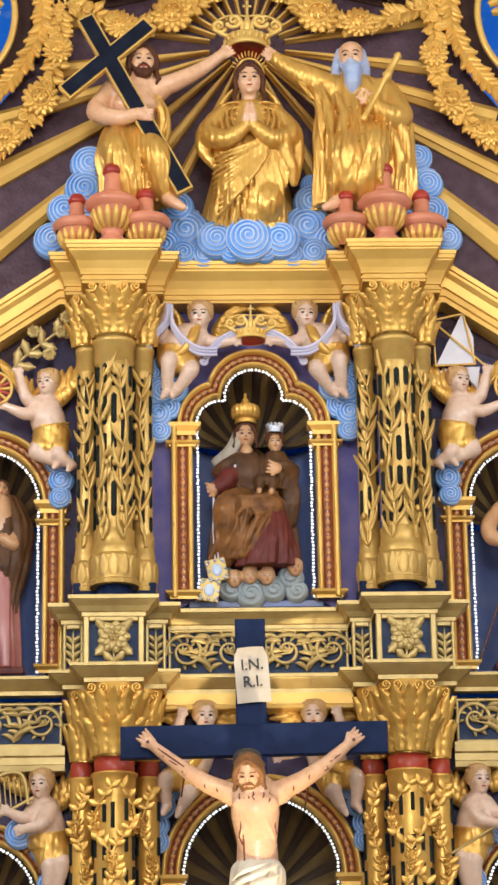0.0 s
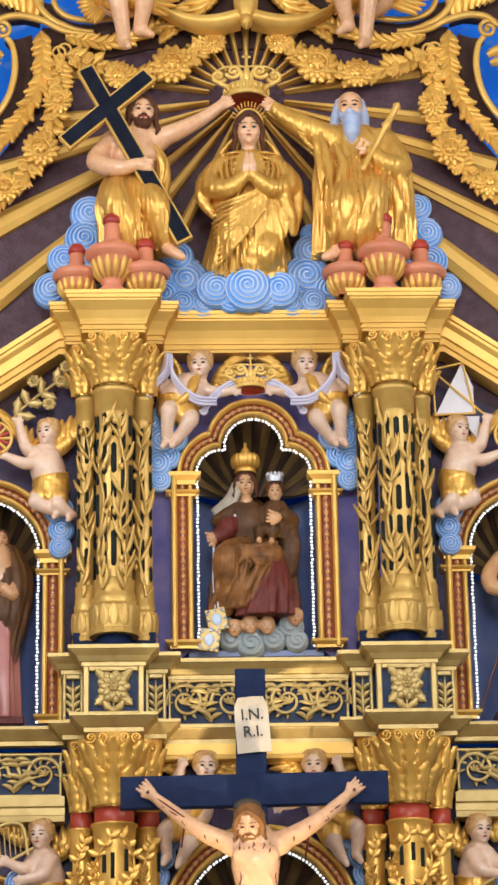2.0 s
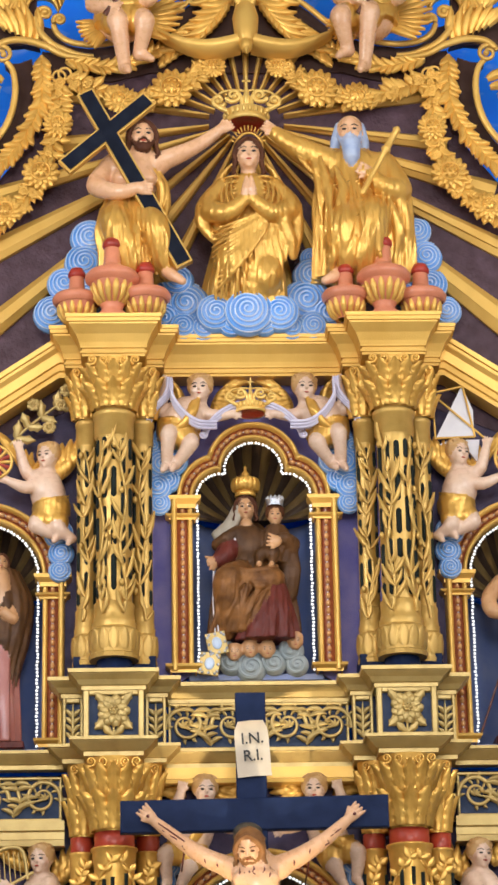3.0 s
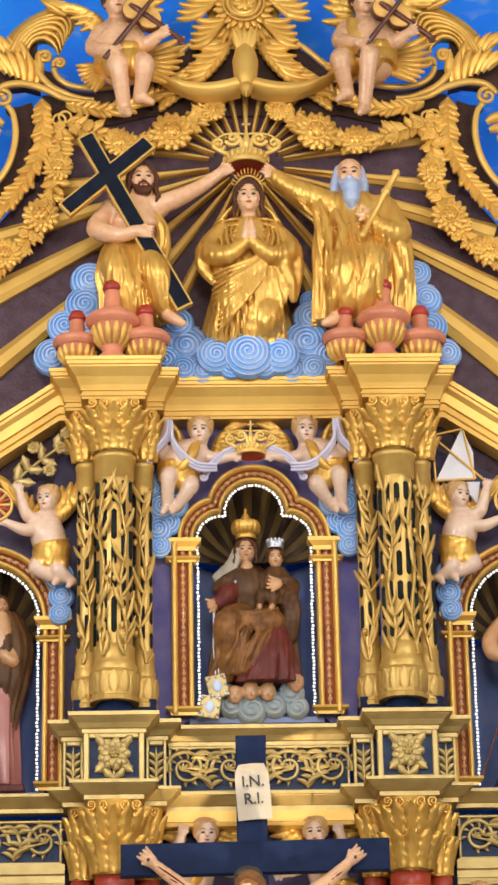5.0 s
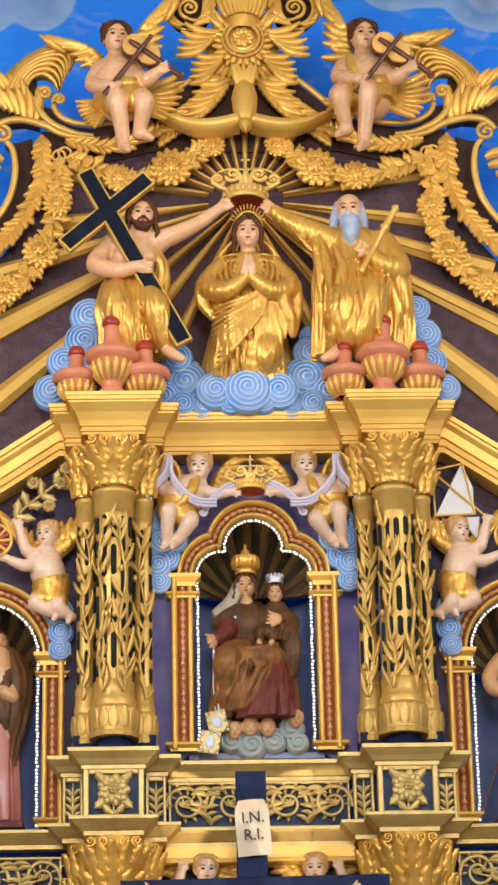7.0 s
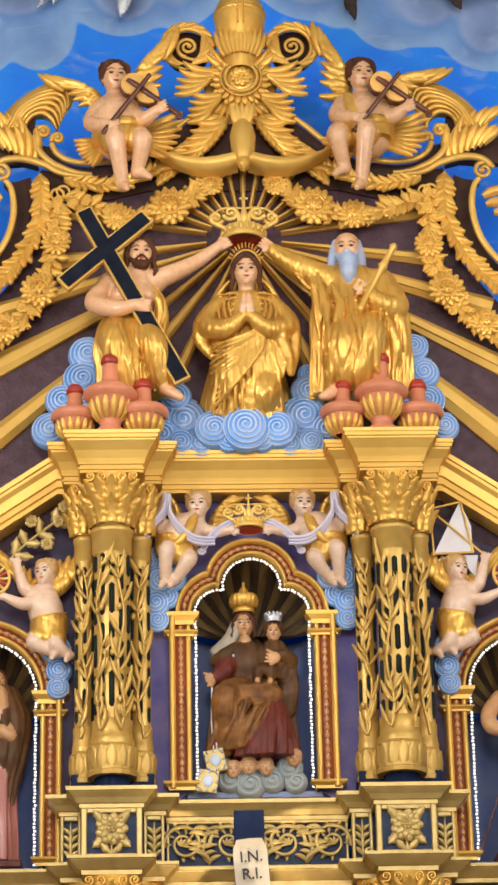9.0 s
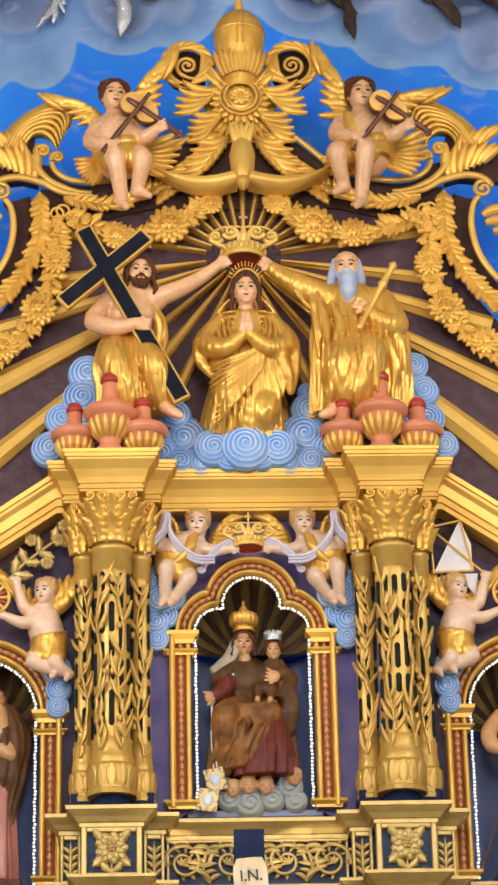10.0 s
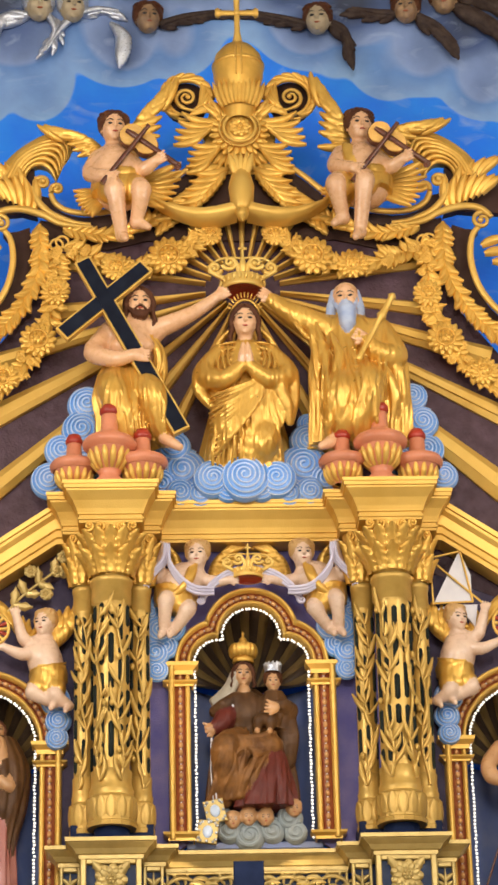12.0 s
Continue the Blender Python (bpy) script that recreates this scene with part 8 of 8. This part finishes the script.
# ---- crucifix in front of the altarpiece ----
YC = -1.0
cz = 4.955
ob = thing("crucifix_cross", "large navy painted wooden cross standing before the altarpiece", "cross", (-0.083, YC, 1.2))
x = -0.083
me = Mesh()
me.box(x - 0.105, x + 0.105, YC, YC + 0.08, 1.2, 5.812, 0, 0.008)
part("post", me, NAVY, ob)
me = Mesh()
me.box(-0.988, 0.855, YC - 0.02, YC + 0.06, cz - 0.112, cz + 0.112, 0, 0.008)
me.v = [(p[0], p[1], p[2] + 0.012 * (p[0] - x) / 0.9) for p in me.v]
part("crossbeam", me, NAVY, ob)
sign = thing("name_board", "cream parchment board with black letters fixed to the cross", "sign", (-0.074, -1.05, 5.403))
tilt = radians(4)
sx, sz = -0.074, 5.403
me = Mesh()
rows = []
for i in range(9):
    u = i / 8
    zz = -0.19 + 0.38 * u
    w = 0.118 - (0.03 * max(0, u - 0.85) / 0.15)
    bow = 0.012 * math.sin(math.pi * u) + (0.05 * (u - 0.85) / 0.15 if u > 0.85 else 0)
    row = []
    for j in range(7):
        xx = -w + 2 * w * j / 6
        row.append((sx + xx * math.cos(tilt) - zz * math.sin(tilt), YC - 0.035 - bow + 0.02 * abs(j - 3) / 3, sz + xx * math.sin(tilt) + zz * math.cos(tilt)))
    rows.append(row)
me.grid(rows, 0)
me.grid([[(p[0], p[1] + 0.012, p[2]) for p in r] for r in rows], 0)
edge = rows[0] + [r[-1] for r in rows] + rows[-1][::-1] + [r[0] for r in rows[::-1]]
me.grid([edge, [(p[0], p[1] + 0.012, p[2]) for p in edge]], 0)
part("board", me, PARCHMENT, sign)
for txt, dx, dz in (("I.N.", 0.0, 0.035), ("R.I.", 0.004, -0.085)):
    cu = bpy.data.curves.new("lettering", "FONT")
    cu.body, cu.size, cu.align_x, cu.extrude = txt, 0.108, "CENTER", 0.002
    cu.offset = 0.0012
    tmp = new("lettering", cu)
    dg = bpy.context.evaluated_depsgraph_get()
    data = bpy.data.meshes.new_from_object(tmp.evaluated_get(dg))
    bpy.data.objects.remove(tmp)
    data.materials.clear()
    data.materials.append(INK)
    lt = new("lettering", data)
    lt.parent = sign
    lt.rotation_euler = (radians(90), 0, 0)
    lt.rotation_euler.rotate(Euler((0, -tilt, 0)))
    lt.location = (dx, -0.012 + YC - 0.045 + 1.05, dz)
me = Sculpt()
LINEN = mat("cream_linen_paint", (0.76, 0.66, 0.50), (0.66, 0.55, 0.40), 0.45, 0, 8, 0.1)
HAIR_GOLDEN = mat("golden_brown_hair_paint", (0.30, 0.14, 0.045), (0.20, 0.085, 0.03), 0.45, 0, 14, 0.3, spec=0.2)
# one dark colour for the thorn ring and the shaded top of the head
CROWN_DARK = mat("dark_thorn_and_head_shade", (0.05, 0.04, 0.028), (0.09, 0.075, 0.05), 0.5, 0, 14, 0.3)
CF = [SKIN, CROWN_DARK, LINEN, HAIR, MAROON, BLOOD, HAIR_GOLDEN, GOLD_MOULD]
me.head((-0.113, -1.23, 4.680), 0.098, 0, 6, -12, 26, 0.6, 6, 3)
# dark cap: shade on top of the head, put in as colour
me.ell((-0.121, -1.15, 4.80), (0.10, 0.10, 0.07), 1)
for k in range(14):
    a = 2 * math.pi * k / 14
    me.ell((-0.111 + 0.088 * math.cos(a), -1.19 + 0.085 * math.sin(a), 4.757), (0.030, 0.024, 0.018), 1, (0, 30, 0), 6, 4)
me.limb([(-0.070, -1.12, 4.586), (-0.073, -1.14, 4.428), (-0.064, -1.13, 4.239), (-0.063, -1.12, 4.069)], [0.13, 0.165, 0.135, 0.145], 0, 18)
for s in (-1, 1):
    me.ell((-0.074 + s * 0.075, -1.235, 4.476), (0.085, 0.05, 0.06), 0)
    me.ell((-0.071 + s * 0.15, -1.13, 4.550), (0.085, 0.075, 0.07), 0)
for a in ([(-0.224, -1.12, 4.568), (-0.384, -1.12, 4.628), (-0.556, -1.1, 4.742), (-0.759, -1.08, 4.903)], [(0.084, -1.12, 4.576), (0.231, -1.12, 4.640), (0.408, -1.1, 4.758), (0.568, -1.08, 4.897)]):
    me.limb(a, [0.075, 0.064, 0.05, 0.035], 0, 12)
me.palm((-0.751, -1.08, 4.896), (-0.843, -1.12, 4.982), 0.042, 0, 0.4)
me.palm((0.560, -1.08, 4.889), (0.653, -1.12, 4.978), 0.042, 0, 0.4)
me.ell((-0.797, -1.14, 4.923), (0.014, 0.01, 0.014), 5)
me.ell((0.611, -1.14, 4.924), (0.014, 0.01, 0.014), 5)
# ribs and the streaks of dried paint on chest, flank and arms
for s in (-1, 1):
    me.limb([(-0.068, -1.262, 4.36), (-0.068 + s * 0.07, -1.258, 4.33), (-0.068 + s * 0.12, -1.21, 4.24)], [0.010, 0.014, 0.008], 0, 6, 0.012)
rg = random.Random(77)
streaks = []
for x, z, L in ((-0.18, 4.55, 0.12), (-0.155, 4.57, 0.07), (-0.12, 4.54, 0.09), (-0.09, 4.55, 0.06), (-0.02, 4.55, 0.07), (0.02, 4.56, 0.10), (0.04, 4.53, 0.05), (-0.175, 4.36, 0.16), (-0.16, 4.35, 0.30), (-0.15, 4.12, 0.06), (0.06, 4.35, 0.08), (-0.56, 4.73, 0.05), (-0.42, 4.65, 0.06), (-0.33, 4.61, 0.05), (0.42, 4.76, 0.05), (0.30, 4.68, 0.06), (0.18, 4.62, 0.05)):
    pts = [(x + rg.uniform(-0.006, 0.006) * k, 0, z - L * k / 3) for k in range(4)]
    streaks.append([me.front(q, -0.001) for q in pts])
for a, b in (((-0.73, 4.88), (-0.55, 4.745)), ((-0.70, 4.83), (-0.60, 4.76)), ((0.56, 4.88), (0.42, 4.775)), ((0.52, 4.83), (0.44, 4.77))):
    streaks.append([me.front((a[0] + (b[0] - a[0]) * u, 0, a[1] + (b[1] - a[1]) * u), -0.001) for u in (0, 0.33, 0.66, 1)])
for q in streaks:
    me.tube(q, [0.004, 0.007, 0.007, 0.005], 5, 6)
me.robe([(-0.063, -1.12, 4.096, 0.15, 0.14), (-0.064, -1.12, 4.031, 0.18, 0.17), (-0.067, -1.12, 3.861, 0.18, 0.17), (-0.070, -1.12, 3.674, 0.15, 0.14)], 8, 0.1, 2, 60, 3.0, 2)
ridges(me, [[(-0.243, -1.24, 3.904), (-0.168, -1.29, 3.952), (-0.036, -1.3, 4.005), (0.081, -1.24, 4.069)], [(-0.225, -1.24, 3.847), (-0.132, -1.3, 3.894), (-0.018, -1.3, 3.949), (0.091, -1.24, 4.001)], [(-0.235, -1.24, 3.960), (-0.167, -1.28, 4.010), (-0.073, -1.29, 4.041), (0.023, -1.26, 4.074)]], 0.02, 2)
for s in (-1, 1):
    q = -0.067
    me.limb([(q + s * 0.08, -1.12, 3.711), (q + s * 0.05, -1.22, 3.2), (q + s * 0.02, -1.12, 2.72)], [0.09, 0.065, 0.04], 0, 12)
    me.limb([(q + s * 0.02, -1.12, 2.72), (q + s * 0.01, -1.2, 2.58)], [0.04, 0.03], 0, 8)
solo("crucified_figure", me, CF, "pale carved figure with white loincloth fixed to the navy cross", "statue")

# ---- painted relief heads and wings on the heaven ----
def relief_head(x, z, r, m, wings, label, wing_mat, hair=HAIR):
    me = Sculpt(1, 0.008)
    y = 0.90
    me.head((x, y, z), r, 0, 1, 8 if x < 0 else -8, 6, 0, -1, 3, False, False)
    for path, W in wings:
        pts = [tuple(q) for q in spline(path, 8)]
        rg = random.Random(int(100 * abs(x)))
        for row, f in ((0, 1.0), (1, 0.6)):
            for px, pz, a in along(pts, 0.05, 0.0):
                s = 1 if W > 0 else -1
                me.leaf((px, y + 0.06 - 0.02 * row, pz), a + s * rg.uniform(24, 40), abs(W) * f * rg.uniform(0.85, 1.1), abs(W) * 0.26, 2, 0.10, -s * 20, 0, 0.05, 0.35, 7, 0.5)
        me.tube([(q[0], y + 0.02, q[1]) for q in pts], spread([0.035, 0.028, 0.012], len(pts)), 2, 7)
    solo("winged_head_relief", me, [m, hair, wing_mat, INK, MAROON], label, "relief", group="winged heads on the painted heaven")


FACE_DARK = mat("umber_face_paint", (0.36, 0.22, 0.11), (0.20, 0.11, 0.06), 0.5, 0, 9, 0.1)
FACE_PALE = mat("dull_face_paint", (0.52, 0.42, 0.28), (0.36, 0.27, 0.16), 0.5, 0, 9, 0.1)
FOIL = "winged painted head with silver foil hair and wings on the heaven"
relief_head(-1.700, 13.92, 0.135, FACE_PALE, [([(-1.80, 13.84), (-1.95, 13.86), (-2.10, 13.74)], 0.30), ([(-1.62, 13.84), (-1.56, 13.70), (-1.60, 13.56)], 0.16)], FOIL, SILVER, SILVER)
relief_head(-1.405, 13.90, 0.13, FACE_PALE, [([(-1.42, 13.80), (-1.52, 13.68), (-1.62, 13.50)], -0.14), ([(-1.32, 13.86), (-1.18, 13.90), (-1.00, 13.88)], -0.15)], FOIL, SILVER, SILVER)
relief_head(-0.745, 13.78, 0.125, FACE_DARK, [([(-0.64, 13.74), (-0.42, 13.82), (-0.10, 13.88)], -0.16)], "brown-haired winged painted head on the heaven", WING_BROWN)
me = Sculpt(1, 0.008)
for k in range(8):
    me.leaf((-0.98 - 0.012 * k, 0.95 - 0.004 * k, 13.66 + 0.012 * k), -96 + 7 * k, 0.34 - 0.016 * k, 0.075, 0, 0.12, 10, 0, 0.05, 0.4, 8, 0.5)
solo("carved_wing", me, SILVER, "loose silver-painted carved wing on the heaven", "wing")
relief_head(0.745, 13.76, 0.125, FACE_PALE, [([(0.66, 13.74), (0.44, 13.80), (0.12, 13.88)], 0.16), ([(0.84, 13.76), (0.98, 13.68), (1.06, 13.46)], -0.22)], "pale winged painted head with umber wings on the heaven", WING_BROWN)
relief_head(1.528, 13.87, 0.125, FACE_DARK, [([(1.44, 13.84), (1.25, 13.86), (1.05, 13.90)], 0.17), ([(1.62, 13.82), (1.80, 13.72), (1.96, 13.54)], -0.22)], "winged painted head with umber wings on the heaven", WING_BROWN)
relief_head(1.867, 13.97, 0.13, FACE_DARK, [([(1.96, 13.92), (2.15, 13.86), (2.40, 13.70)], -0.34), ([(1.90, 14.05), (2.10, 14.05), (2.40, 13.95)], -0.30)], "winged painted head with umber wings on the heaven", WING_BROWN)
